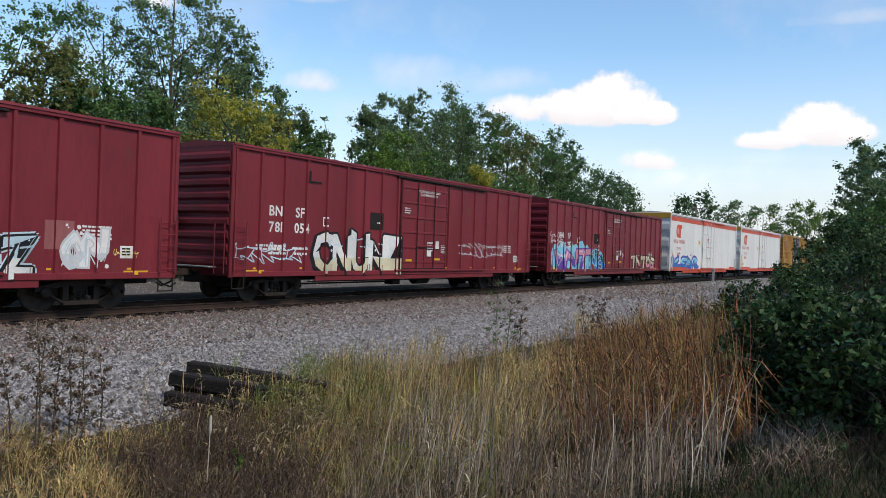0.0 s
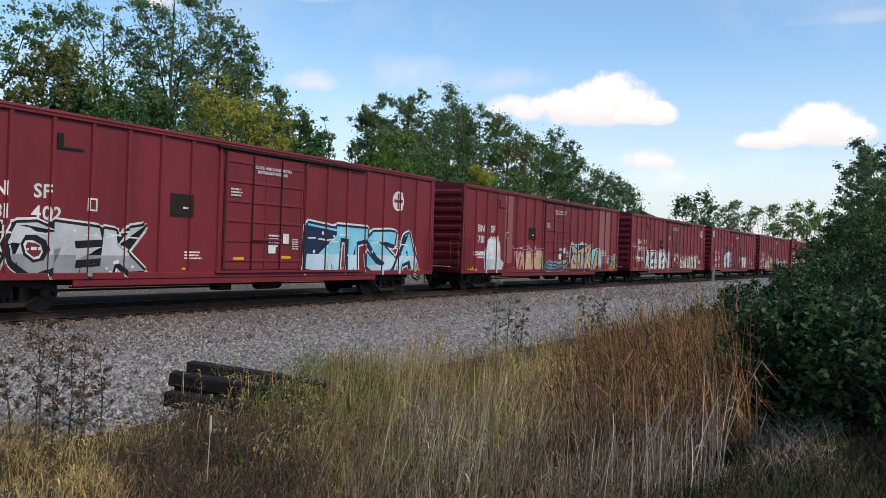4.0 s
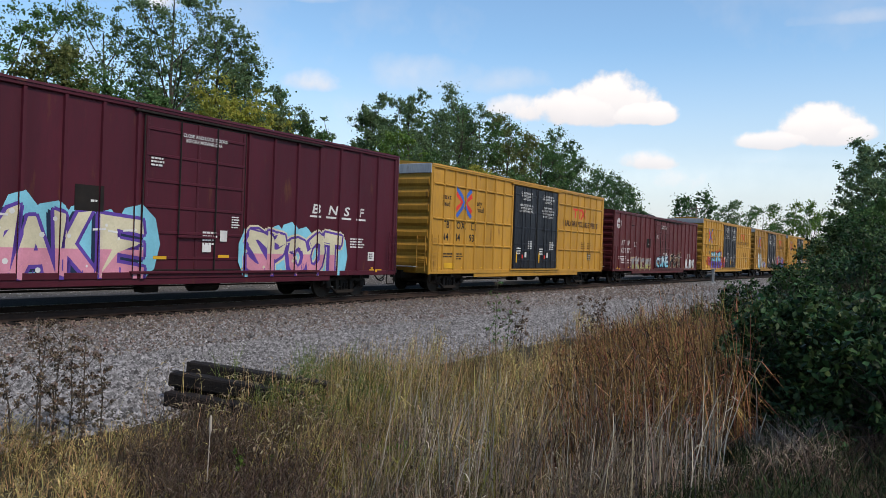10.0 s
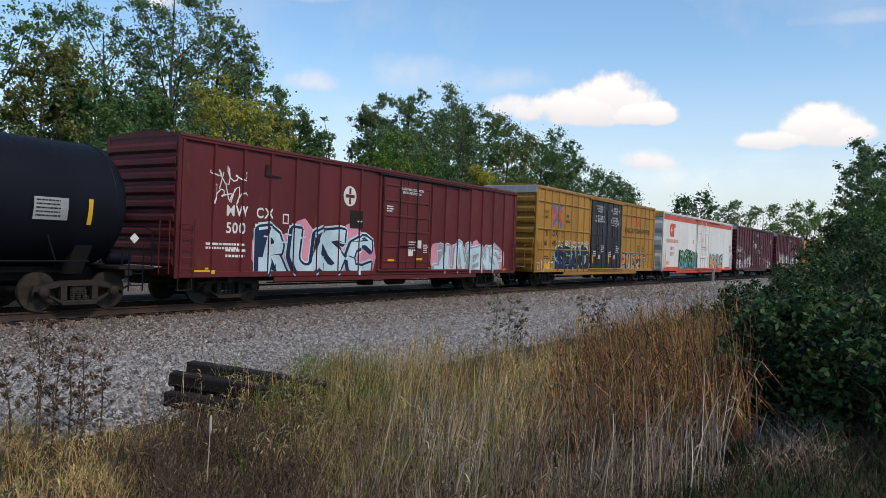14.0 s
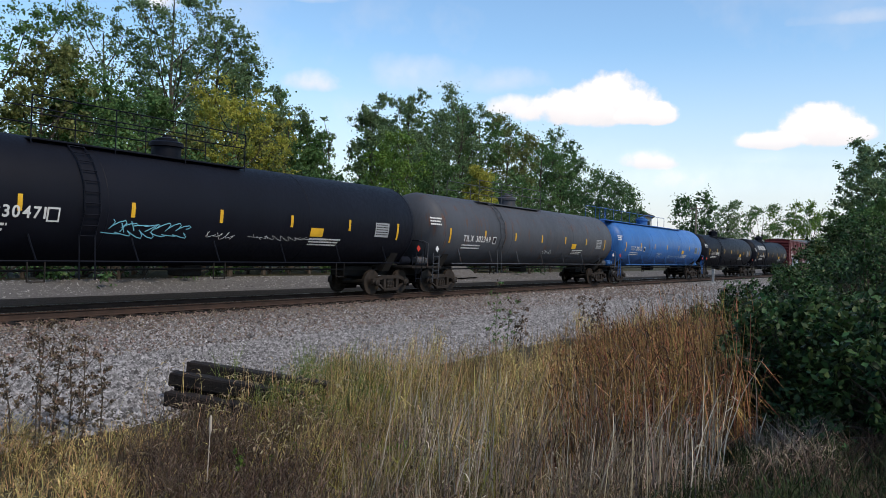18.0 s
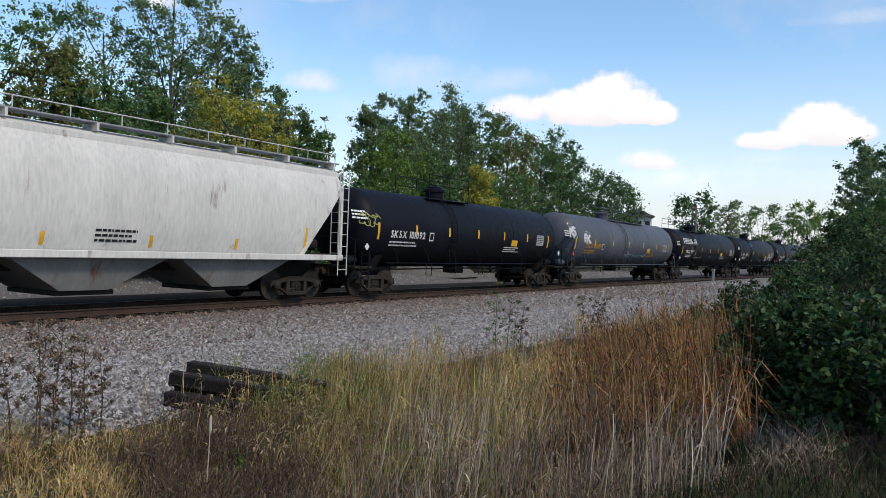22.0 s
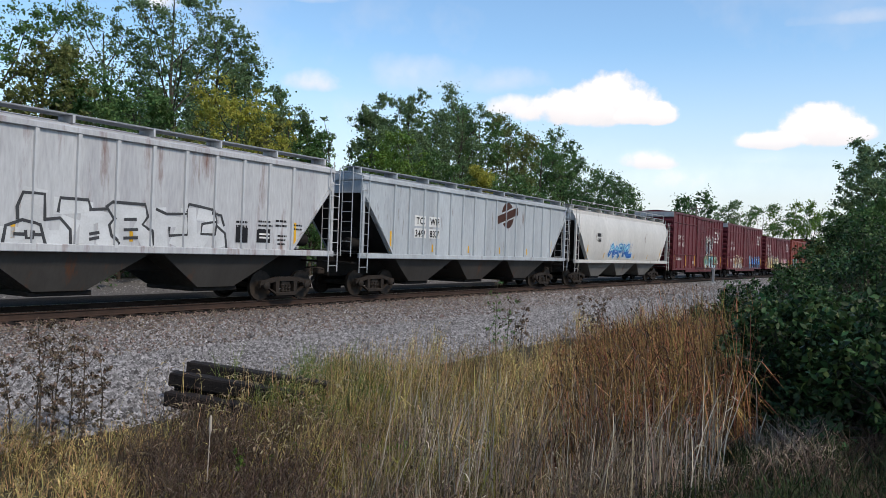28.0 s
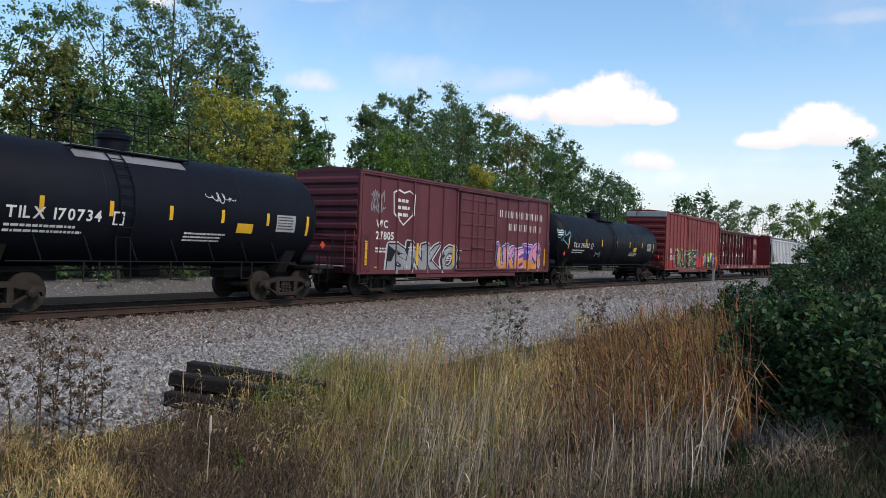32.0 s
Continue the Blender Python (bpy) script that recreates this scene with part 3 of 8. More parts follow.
tree("pale", 51.9, 3.2, 9.7, 1.45, 0.1)
tree("pale", 47.0, 1.6, 8.9, 1.66, 0.1)
tree("round", 49.9, 3.3, 5.8, 1.25, 0.05)
tree("round", 45.0, 1.5, 5.4, 1.5, 0.05)
tree("olive", 55.8, 4.9, 4.1, 1.37, 0.05)
tree("shrub", 16.1, 32.0, 4.7, 2.35, 0.05)
tree("shrub_green", 15.1, 29.0, 5.5, 2.75, 0.05)
tree("shrub", 15.7, 28.8, 5.2, 2.60, 0.05)
tree("shrub", 16.7, 29.3, 5.5, 2.75, 0.05)
tree("shrub", 17.6, 29.1, 5.2, 2.60, 0.05)
tree("shrub", 17.6, 28.0, 5.6, 2.80, 0.05)
tree("shrub", 19.7, 29.8, 5.2, 2.60, 0.05)
tree("shrub", 18.7, 26.8, 5.0, 2.50, 0.05)
tree("shrub", 19.4, 27.0, 5.3, 2.65, 0.05)
tree("shrub_green", 20.6, 27.1, 5.0, 2.50, 0.05)
tree("shrub_green", 22.3, 27.6, 5.4, 2.70, 0.05)
tree("shrub_green", 22.8, 27.0, 5.2, 2.60, 0.05)
tree("shrub", 26.2, 29.5, 5.9, 2.95, 0.05)
tree("shrub_green", 27.0, 29.2, 5.5, 2.75, 0.05)
tree("shrub_green", 29.4, 30.2, 5.5, 2.75, 0.05)
tree("shrub", 30.8, 30.0, 5.9, 2.95, 0.05)
tree("shrub_green", 32.2, 30.0, 5.8, 2.90, 0.05)
tree("shrub", 33.1, 29.3, 5.9, 2.95, 0.05)
tree("shrub_green", 37.4, 31.2, 5.2, 2.60, 0.05)
tree("shrub_green", 37.8, 29.8, 5.9, 2.95, 0.05)
tree("shrub_green", 40.2, 30.2, 5.6, 2.80, 0.05)
tree("shrub_green", 41.1, 29.4, 5.4, 2.70, 0.05)
tree("shrub", 45.7, 30.7, 5.8, 2.90, 0.05)
tree("shrub_green", 45.8, 28.8, 5.1, 2.55, 0.05)
tree("shrub_green", 47.1, 28.2, 5.2, 2.60, 0.05)
tree("shrub_green", 49.8, 27.8, 5.1, 2.55, 0.05)
tree("shrub", 53.8, 28.8, 5.5, 2.75, 0.05)
tree("shrub", 53.6, 26.5, 5.4, 2.70, 0.05)
tree("shrub", 55.3, 26.0, 6.1, 3.05, 0.05)
tree("shrub", 59.8, 26.4, 5.4, 2.70, 0.05)


# ---- grasses and weeds in the foreground ----
def straw(name, c1, c2, rnd=0.6, trans=0.15):
    return mat(name, c1, c2, rough=0.8, s1=1.0, fine=0.25, bump=0, rnd=rnd, island=True, trans=trans)


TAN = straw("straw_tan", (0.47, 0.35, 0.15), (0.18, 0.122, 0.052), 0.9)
PALE = straw("straw_bleached", (0.46, 0.41, 0.33), (0.30, 0.26, 0.20), 0.45)
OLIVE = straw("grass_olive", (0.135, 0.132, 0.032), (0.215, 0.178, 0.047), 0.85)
BROWN = straw("dead_weed_brown", (0.065, 0.043, 0.031), (0.105, 0.072, 0.05))
RUSSET = straw("reed_russet", (0.31, 0.17, 0.072), (0.12, 0.064, 0.03), 0.9)
DULL = straw("stalk_brown", (0.145, 0.106, 0.066), (0.23, 0.175, 0.108), 0.85)
STALK = straw("stalk_bleached", (0.27, 0.215, 0.165), (0.16, 0.12, 0.085), 0.8)
GREEN = straw("grass_green", (0.019, 0.031, 0.011), (0.034, 0.046, 0.015))
FRESH = straw("grass_fresh_green", (0.085, 0.125, 0.034), (0.13, 0.155, 0.05))
HEADS = straw("seed_head_buff", (0.27, 0.215, 0.125), (0.19, 0.15, 0.085))
HEADS_DARK = straw("seed_head_brown", (0.085, 0.062, 0.045), (0.13, 0.097, 0.068))


def polar(rs, n, a0, a1, r0, r1, p=1.0):
    """Places by bearing from +y (degrees, clockwise) and distance from the camera's foot."""
    a = np.radians(a0 + (a1 - a0) * rs.rand(n))
    r = np.sqrt(r0 ** 2 + (r1 ** 2 - r0 ** 2) * rs.rand(n) ** p)
    return r * np.sin(a), r * np.cos(a)


def strips(P, W, rs):
    """Flat tapered blades along centre lines P (n, k, 3) of widths W (n, k)."""
    n, k, _ = P.shape
    a = rs.rand(n) * 6.283
    side = np.stack([np.cos(a), np.sin(a), np.zeros(n)], -1)[:, None]
    A, B = P - side * W[..., None] / 2, P + side * W[..., None] / 2
    V = np.stack([A, B], 2).reshape(n, k * 2, 3)
    q = np.array([(2 * j, 2 * j + 1, 2 * j + 3, 2 * j + 2) for j in range(k - 1)])
    F = (q[None] + (np.arange(n) * k * 2)[:, None, None]).reshape(-1, 4)
    return V.reshape(-1, 3), F


def joined(parts):
    V, F, o = [], [], 0
    for v, f in parts:
        V.append(v)
        F.append(f + o)
        o += len(v)
    return np.concatenate(V), np.concatenate(F)


def grass(name, label, material, x, y, h, seed, width=0.006, bend=0.35, lean=(0.12, -0.05), leaves=2, head=None, head_len=0.07, head_w=0.014, droop=0.5, leaf_len=0.35, headed=0.35):
    """A stand of grass: bent stems with leaf blades, and seed heads as a mesh of their own."""
    rs = np.random.RandomState(seed)
    n = len(x)
    z = ground_h(x, y) - 0.03
    h = h * (0.7 + 0.5 * rs.rand(n)) * (1 + 0.36 * np.sin(x * 3.1 + y * 2.3 + seed) * np.sin(x * 1.7 - y * 2.9))
    a = rs.rand(n) * 6.283
    b = bend * (0.3 + 0.9 * rs.rand(n))
    dx, dy = np.cos(a) * b + lean[0], np.sin(a) * b + lean[1]
    ks = np.array([0, 0.35, 0.7, 1.0])
    P = np.stack([x[:, None] + dx[:, None] * h[:, None] * ks ** 2 * 0.6, y[:, None] + dy[:, None] * h[:, None] * ks ** 2 * 0.6,
                  z[:, None] + h[:, None] * (ks - 0.12 * b[:, None] * ks ** 2)], -1)
    W = width * (0.7 + 0.6 * rs.rand(n))[:, None] * np.array([1.1, 1.0, 0.8, 0.35])
    parts = [strips(P, W, rs)]
    for _ in range(leaves):
        k0 = 0.1 + 0.65 * rs.rand(n)
        base = np.stack([np.interp(0, [0], [0]) + x + dx * h * k0 ** 2 * 0.6, y + dy * h * k0 ** 2 * 0.6, z + h * k0], -1)
        la = rs.rand(n) * 6.283
        ll = leaf_len * h * (0.5 + 0.8 * rs.rand(n))
        up = 0.2 + 0.8 * rs.rand(n)
        kk = np.array([0, 0.5, 1.0])
        P2 = np.stack([base[:, 0:1] + np.cos(la)[:, None] * ll[:, None] * kk * 0.75, base[:, 1:2] + np.sin(la)[:, None] * ll[:, None] * kk * 0.75,
                       base[:, 2:3] + ll[:, None] * (up[:, None] * kk - 0.75 * kk ** 2)], -1)
        parts.append(strips(P2, width * 1.3 * np.ones((n, 1)) * np.array([0.8, 1.0, 0.15]), rs))
    V, F = joined(parts)
    tagged(new(name, mesh_np(name, V, F, material)), label, "grass", kind="stuff")
    if head is not None:
        kept = rs.rand(n) < headed
        tip, dx, dy, n = P[kept, -1], dx[kept], dy[kept], int(kept.sum())
        hl = head_len * (0.7 + 0.6 * rs.rand(n))
        da = np.arctan2(dy, dx)
        kk = np.array([0, 0.33, 0.66, 1.0])
        Ph = np.stack([tip[:, 0:1] + np.cos(da)[:, None] * hl[:, None] * kk * droop * (0.5 + kk), tip[:, 1:2] + np.sin(da)[:, None] * hl[:, None] * kk * droop * (0.5 + kk),
                       tip[:, 2:3] + hl[:, None] * (kk - droop * 1.1 * kk ** 2)], -1)
        Wh = head_w * (0.7 + 0.6 * rs.rand(n))[:, None] * np.array([0.5, 1.0, 0.9, 0.2])
        V, F = joined([strips(Ph, Wh, rs), strips(Ph, Wh, rs)])
        tagged(new("seed_heads", mesh_np("seed_heads", V, F, head)), label + ", its seed heads", "grass", kind="stuff")


def field(seed, n, a0, a1, r0, r1, dmin=0.0, p=1.0, soft=1.7, tuft=18):
    """Places in loose tufts, thinning out at the sides, kept on the grassy side of the ballast's edge."""
    rs = np.random.RandomState(seed)
    m = max(n // tuft, 1)
    x, y = polar(rs, m, a0, a1, r0, r1, p)
    a, r = np.arctan2(x, y) + np.radians(rs.normal(0, soft, m)), np.hypot(x, y)
    x, y = np.repeat(r * np.sin(a), tuft), np.repeat(r * np.cos(a), tuft)
    x, y = x + rs.normal(0, 0.085, len(x)), y + rs.normal(0, 0.085, len(y))
    d = line_y(x) - y
    edge = 9.7 + dmin + 0.4 * np.sin(x * 0.9) + 0.3 * np.sin(x * 2.3 + 1) + rs.normal(0, 0.12, len(x))
    k = d > edge
    return x[k], y[k]


def bearing(x, y):
    return np.degrees(np.arctan2(x, y))


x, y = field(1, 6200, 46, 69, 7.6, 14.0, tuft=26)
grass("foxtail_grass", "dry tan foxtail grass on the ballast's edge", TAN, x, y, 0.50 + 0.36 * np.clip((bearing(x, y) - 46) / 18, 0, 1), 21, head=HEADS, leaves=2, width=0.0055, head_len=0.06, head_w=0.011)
# low olive layer, darker than the tan: shade between stems put into its colour
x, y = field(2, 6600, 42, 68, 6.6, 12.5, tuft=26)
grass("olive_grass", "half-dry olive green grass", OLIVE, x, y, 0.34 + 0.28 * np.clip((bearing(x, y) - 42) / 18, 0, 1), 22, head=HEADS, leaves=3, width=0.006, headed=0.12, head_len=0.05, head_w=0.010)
x, y = field(3, 5200, 38.5, 50, 5.8, 9.6, 0.2)
grass("dead_weeds", "thicket of dark brown dead weeds", BROWN, x, y, np.full(len(x), 0.46), 23, head=HEADS_DARK, leaves=3, head_len=0.06, head_w=0.010, bend=0.6, headed=0.6)
x, y = field(4, 4600, 20, 40, 5.6, 9.6)
grass("short_dry_grass", "short bleached dry grass", TAN, x, y, np.full(len(x), 0.25), 24, head=HEADS, leaves=3, bend=0.8, headed=0.15)
x, y = field(14, 1300, 46.8, 53, 9.4, 13.6, -0.5)
grass("green_tuft", "tuft of fresh green grass beside the old ties", FRESH, x, y, np.full(len(x), 0.52), 34, width=0.008, bend=0.6, leaves=3)
x, y = field(12, 640, 39, 57, 7.6, 12.3, -0.1, tuft=5)
grass("nodding_foxtail", "nodding foxtail heads in front of the old ties", TAN, x, y, np.full(len(x), 0.55), 32, width=0.005, leaves=1, head=HEADS, head_len=0.10, head_w=0.020, droop=0.95, headed=1.0, bend=0.5)
x, y = field(5, 8500, 66.5, 78.8, 7.6, 17.0, soft=1.2)
grass("tall_reeds", "tall russet-brown dead reeds in the ditch", RUSSET, x, y, 0.62 + 0.62 * np.clip((bearing(x, y) - 66) / 9, 0, 1) + 0.05 * np.sin(x * 5), 25, width=0.0085, bend=0.27, lean=(-0.05, 0.10), leaves=2, head=HEADS_DARK, head_len=0.14, leaf_len=0.42, headed=0.2)
x, y = field(6, 3600, 54, 76, 6.0, 9.8, tuft=9)
grass("bleached_stalks", "bleached bare stalks of dead reeds", STALK, x, y, np.random.RandomState(9).uniform(0.35, 0.9, len(x)), 26, width=0.007, bend=0.30, leaves=1, leaf_len=0.2)
x, y = field(26, 620, 55, 77, 6.2, 10.5, tuft=3)
grass("pale_stalks", "single pale straw stalks standing above the grass", PALE, x, y, np.random.RandomState(19).uniform(0.5, 1.05, len(x)), 46, width=0.009, bend=0.34, leaves=1, leaf_len=0.15)
x, y = field(16, 3600, 50, 74, 5.8, 9.0, tuft=18)
grass("brown_stalks", "brown withered stalks in front of the foxtails", DULL, x, y, np.full(len(x), 0.52), 36, width=0.006, bend=0.5, leaves=2, head=HEADS_DARK, headed=0.15)
x, y = field(7, 5200, 70, 96, 4.6, 10.5)
grass("green_grass", "green grass in the damp ditch", GREEN, x, y, np.full(len(x), 0.25), 27, width=0.008, bend=0.8, leaves=3)
x, y = field(18, 2600, 72, 94, 5.0, 10.0, tuft=14)
grass("withered_grass", "withered brown grass among the green", BROWN, x, y, np.full(len(x), 0.27), 38, width=0.006, bend=0.9, leaves=2)
x, y = field(17, 760, 77.5, 85, 6.6, 8.4, tuft=16)
grass("bleached_tufts", "bleached dry tufts in the green grass", STALK, x, y, np.full(len(x), 0.36), 37, width=0.006, bend=1.1, leaves=3)
x, y = field(8, 3200, 56, 80, 12.0, 34.0)
grass("far_dry_grass", "dry grass strip along the ballast", TAN, x, y, np.full(len(x), 0.6), 28, width=0.010, leaves=3, head=HEADS)


def stalk_weed(x, y, h, label, leaf, seed, n_leaf=26, size=0.05, droopy=False, heads=None):
    """A single tall weed: branched stem, leaves along it, dry flower heads."""
    rs = np.random.RandomState(seed)
    rd = random.Random(seed)
    z = z_at(x, y)
    t = thing("tall_weed", label, "weed", "tall weeds by the ballast", m=pose(x, y, z - 0.03, 0, 0, rd.uniform(0, 360)))
    stem = Mesh()
    top = Vector((rd.uniform(-0.1, 0.1) * h, rd.uniform(-0.1, 0.1) * h, h))
    mid = top * 0.5 + Vector((rd.uniform(-0.04, 0.04), rd.uniform(-0.04, 0.04), 0))
    stem.tube([(0, 0, 0), mid, top], [0.009, 0.007, 0.003], 5)
    tips, nodes = [top], []
    for j in range(7):
        k = 0.35 + 0.6 * j / 7
        p = mid.lerp(top, (k - 0.5) * 2) if k > 0.5 else mid * (k * 2)
        a = j * 2.4
        e = p + Vector((math.cos(a), math.sin(a), 1.3)) * h * 0.11 * rd.uniform(0.7, 1.3)
        part("branch", Mesh().tube([p, e], [0.004, 0.002], 4, False), BARK, t)
        tips.append(e)
        nodes += [p, e]
    part("stem", stem, BARK, t)
    c = np.array([[*v] for v in nodes] + [[*(mid * (q / 6))] for q in range(1, 6)])
    V, T = leaf_cloud(c, np.full(len(c), 0.055 * h), max(2, n_leaf // 8), size, rs)
    part("leaves", mesh_np("leaves", V, T, leaf), None, t)
    if heads is not None:
        V, T = leaf_cloud(np.array([[*v] for v in tips]), np.full(len(tips), 0.055 * h), 26, 0.034, rs)
        part("flower_head", mesh_np("flower_head", V, T, heads), None, t)


DEADLEAF = straw("dead_leaf_brown", (0.15, 0.10, 0.062), (0.085, 0.06, 0.042), trans=0.2)
for i, (x, y, h) in enumerate([(4.45, 7.9, 0.95), (4.62, 7.75, 1.2), (4.78, 7.95, 1.32), (4.95, 8.0, 1.25), (5.05, 7.85, 1.05), (5.2, 7.95, 1.1), (5.4, 7.8, 0.9), (4.7, 7.6, 0.75), (5.0, 7.6, 0.7)]):
    stalk_weed(x, y, h, "brown withered weed with dry flower heads", DEADLEAF, 40 + i, 44, 0.042, heads=HEADS_DARK)
for i, (x, y, h) in enumerate([(13.55, 7.05, 1.75), (13.75, 6.95, 1.4), (18.3, 7.0, 1.3), (18.6, 6.9, 1.15), (19.2, 6.9, 1.25), (14.6, 7.1, 1.2)]):
    stalk_weed(x, y, h, "thin dark weed with dry brown heads", DEADLEAF if i > 1 else LEAF["green"], 60 + i, 40, 0.065, heads=HEADS_DARK)
for i, (x, y, h) in enumerate([(6.2, 5.55, 0.42), (6.35, 5.4, 0.36), (6.05, 5.7, 0.3), (6.85, 4.6, 0.45), (7.0, 4.5, 0.35), (8.9, 2.9, 0.35), (9.0, 3.05, 0.3)]):
    stalk_weed(x, y, h, "low weed with fresh green leaves", LEAF["bright"], 80 + i, 60, 0.07)
x0, y0 = 4.55, 6.1
ct = thing("cattail", "single bleached cattail stalk with a pale seed spike", "cattail", m=pose(x0 + 0.4, y0 - 0.55, z_at(x0, y0) - 0.03))
part("stalk", Mesh().tube([(0, 0, 0), (0.02, 0, 0.5), (0.03, 0.0, 0.72)], [0.006, 0.005, 0.004], 5), PALE, ct)
part("seed_spike", Mesh().tube([(0.03, 0, 0.7), (0.031, 0, 0.73), (0.034, 0, 0.85), (0.035, 0, 0.87)], [0.006, 0.014, 0.013, 0.004], 7), PALE, ct)

for i, (x, y, h) in enumerate([(5.6, 5.75, 0.4), (5.75, 5.6, 0.34), (6.6, 5.0, 0.42), (6.75, 4.85, 0.38), (8.3, 3.2, 0.42), (8.45, 3.1, 0.36), (9.6, 2.2, 0.4), (9.3, 2.4, 0.32)]):
    stalk_weed(x, y, h, "low weed with fresh green leaves", LEAF["bright"], 100 + i, 60, 0.06)

# ---- broad-leaved bushes by the camera ----
BUSHLEAF = mat("bush_leaf", (0.021, 0.050, 0.018), (0.050, 0.088, 0.027), rough=0.5, s1=1.4, fine=0.25, bump=0.1, rnd=0.85, island=True, trans=0.25)


def big_bush(x, y, h, spread, seed, clumps, per, size, label="dense dark green broad-leaved bush"):
    rs = np.random.RandomState(seed)
    rd = random.Random(seed)
    t = thing("bush", label, "bush", "bushes at the edge of the ditch", m=pose(x, y, z_at(x, y) - 0.05))
    wood = Mesh()
    cs, rr = [], []
    for j in range(clumps):
        a, k = rd.uniform(0, 6.283), rd.random() ** 0.6
        r = spread * k
        zz = h * (0.08 + 0.9 * rd.random()) * (1 - 0.42 * k ** 2)
        c = Vector((math.cos(a) * r, math.sin(a) * r, zz))
        wood.tube([(math.cos(a) * 0.15, math.sin(a) * 0.15, 0), c * 0.55 + Vector((0, 0, 0.1)), c], [0.018, 0.011, 0.004], 4, False)
        cs.append(c)
        rr.append(rd.uniform(0.18, 0.36) * (spread / 1.6) ** 0.5)
    part("branching", wood, BARK, t)
    V, T = leaf_cloud(np.array([[*c] for c in cs]), np.array(rr), per, size, rs)
    part("leaves", mesh_np("leaves", V, T, BUSHLEAF), None, t)
    return t


BUSHES = [
    # x, y, height of the top, spread, seed, clumps, leaves per clump, leaf size
    (9.8, 1.1, 1.35, 0.95, 1, 120, 87, 0.078), (9.2, 0.2, 1.5, 1.0, 11, 100, 87, 0.078), (11.9, 1.4, 1.55, 0.95, 2, 100, 79, 0.07), (16.3, 2.8, 1.35, 0.95, 3, 80, 72, 0.07),
    (19.8, 2.6, 1.65, 1.2, 4, 90, 72, 0.074), (25.9, 2.4, 2.3, 1.7, 5, 100, 79, 0.086), (17.0, 0.7, 2.5, 1.5, 6, 120, 87, 0.074),
    (32.9, 1.9, 4.0, 2.1, 7, 120, 87, 0.109), (8.0, -0.1, 1.7, 1.0, 8, 80, 87, 0.078), (21.5, 4.5, 1.1, 0.7, 9, 50, 72, 0.07),
    (35.8, 3.8, 2.1, 2.0, 10, 80, 79, 0.109),
]
for row in BUSHES:
    big_bush(row[0], row[1], row[2] - z_at(row[0], row[1]), *row[3:])

SWAYING = [ob for ob in scene.objects if ob.parent is None and ob.name.startswith(("bush", "tall_weed"))]

# ---- small structures along the line ----
CONCRETE = mat("grey_painted_metal", (0.32, 0.33, 0.33), rough=0.7, s1=3)
SIDING = mat("cream_siding", (0.55, 0.53, 0.47), rough=0.7, s1=2, streak=0.3)
SHINGLE = mat("dark_shingle_roof", (0.06, 0.06, 0.065), rough=0.9, s1=3, fine=0.5)
POLEWOOD = mat("weathered_pole_wood", (0.20, 0.17, 0.14), rough=0.9, s1=3, streak=6)
DARKPANE = mat("dark_window_glass", (0.02, 0.022, 0.026), rough=0.12)

px, py = 66.5, 14.6
cab = thing("track_marker_post", "short grey metal post beside the rails", "marker post", m=pose(px, py, z_at(px, py) - 0.02))
part("post", Mesh().box(-0.09, 0.09, -0.09, 0.09, 0, 1.05, 0.015), CONCRETE, cab)
part("cap", Mesh().box(-0.13, 0.13, -0.13, 0.13, 1.05, 1.2, 0.02), CONCRETE, cab)
part("base", Mesh().box(-0.2, 0.2, -0.2, 0.2, 0, 0.1, 0.02), CONCRETE, cab)


def house(x, y, w, d, h, rz):
    t = thing("house", "small cream house with a dark hipped roof behind the trees", "house", m=pose(x, y, z_at(x, y) - 0.1, 0, 0, rz))
    part("wall", Mesh().box(-w / 2, w / 2, -d / 2, d / 2, 0, h, 0.03), SIDING, t)
    rf = Mesh()
    o = 0.5
    rf.add([(-w / 2 - o, -d / 2 - o, h), (w / 2 + o, -d / 2 - o, h), (w / 2 + o, d / 2 + o, h), (-w / 2 - o, d / 2 + o, h), (-w * 0.2, 0, h + 1.5), (w * 0.2, 0, h + 1.5),
            (-w / 2 - o, -d / 2 - o, h + 0.2), (w / 2 + o, -d / 2 - o, h + 0.2), (w / 2 + o, d / 2 + o, h + 0.2), (-w / 2 - o, d / 2 + o, h + 0.2)],
           [(0, 3, 2, 1), (0, 1, 7, 6), (1, 2, 8, 7), (2, 3, 9, 8), (3, 0, 6, 9), (6, 7, 5, 4), (7, 8, 5), (8, 9, 4, 5), (9, 6, 4)])
    part("roof", rf, SHINGLE, t)
    for zz in (1.2, h - 2.0):
        for i in range(4):
            u = -w / 2 + w * (i + 0.5) / 4
            wn = part("window", Mesh().box(u - 0.5, u + 0.5, -d / 2 - 0.06, -d / 2 + 0.02, zz, zz + 1.4, 0.02), SIDING, t)
            part("pane", Mesh().box(u - 0.4, u + 0.4, -d / 2 - 0.075, -d / 2 - 0.05, zz + 0.1, zz + 1.3), DARKPANE, wn)
            wn2 = part("window", Mesh().box(-w / 2 - 0.06, -w / 2 + 0.02, u * d / w - 0.5, u * d / w + 0.5, zz, zz + 1.4, 0.02), SIDING, t)
            part("pane", Mesh().box(-w / 2 - 0.075, -w / 2 - 0.05, u * d / w - 0.4, u * d / w + 0.4, zz + 0.1, zz + 1.3), DARKPANE, wn2)


house(134.0, 43.2, 7.0, 5.5, 8.6, 20)


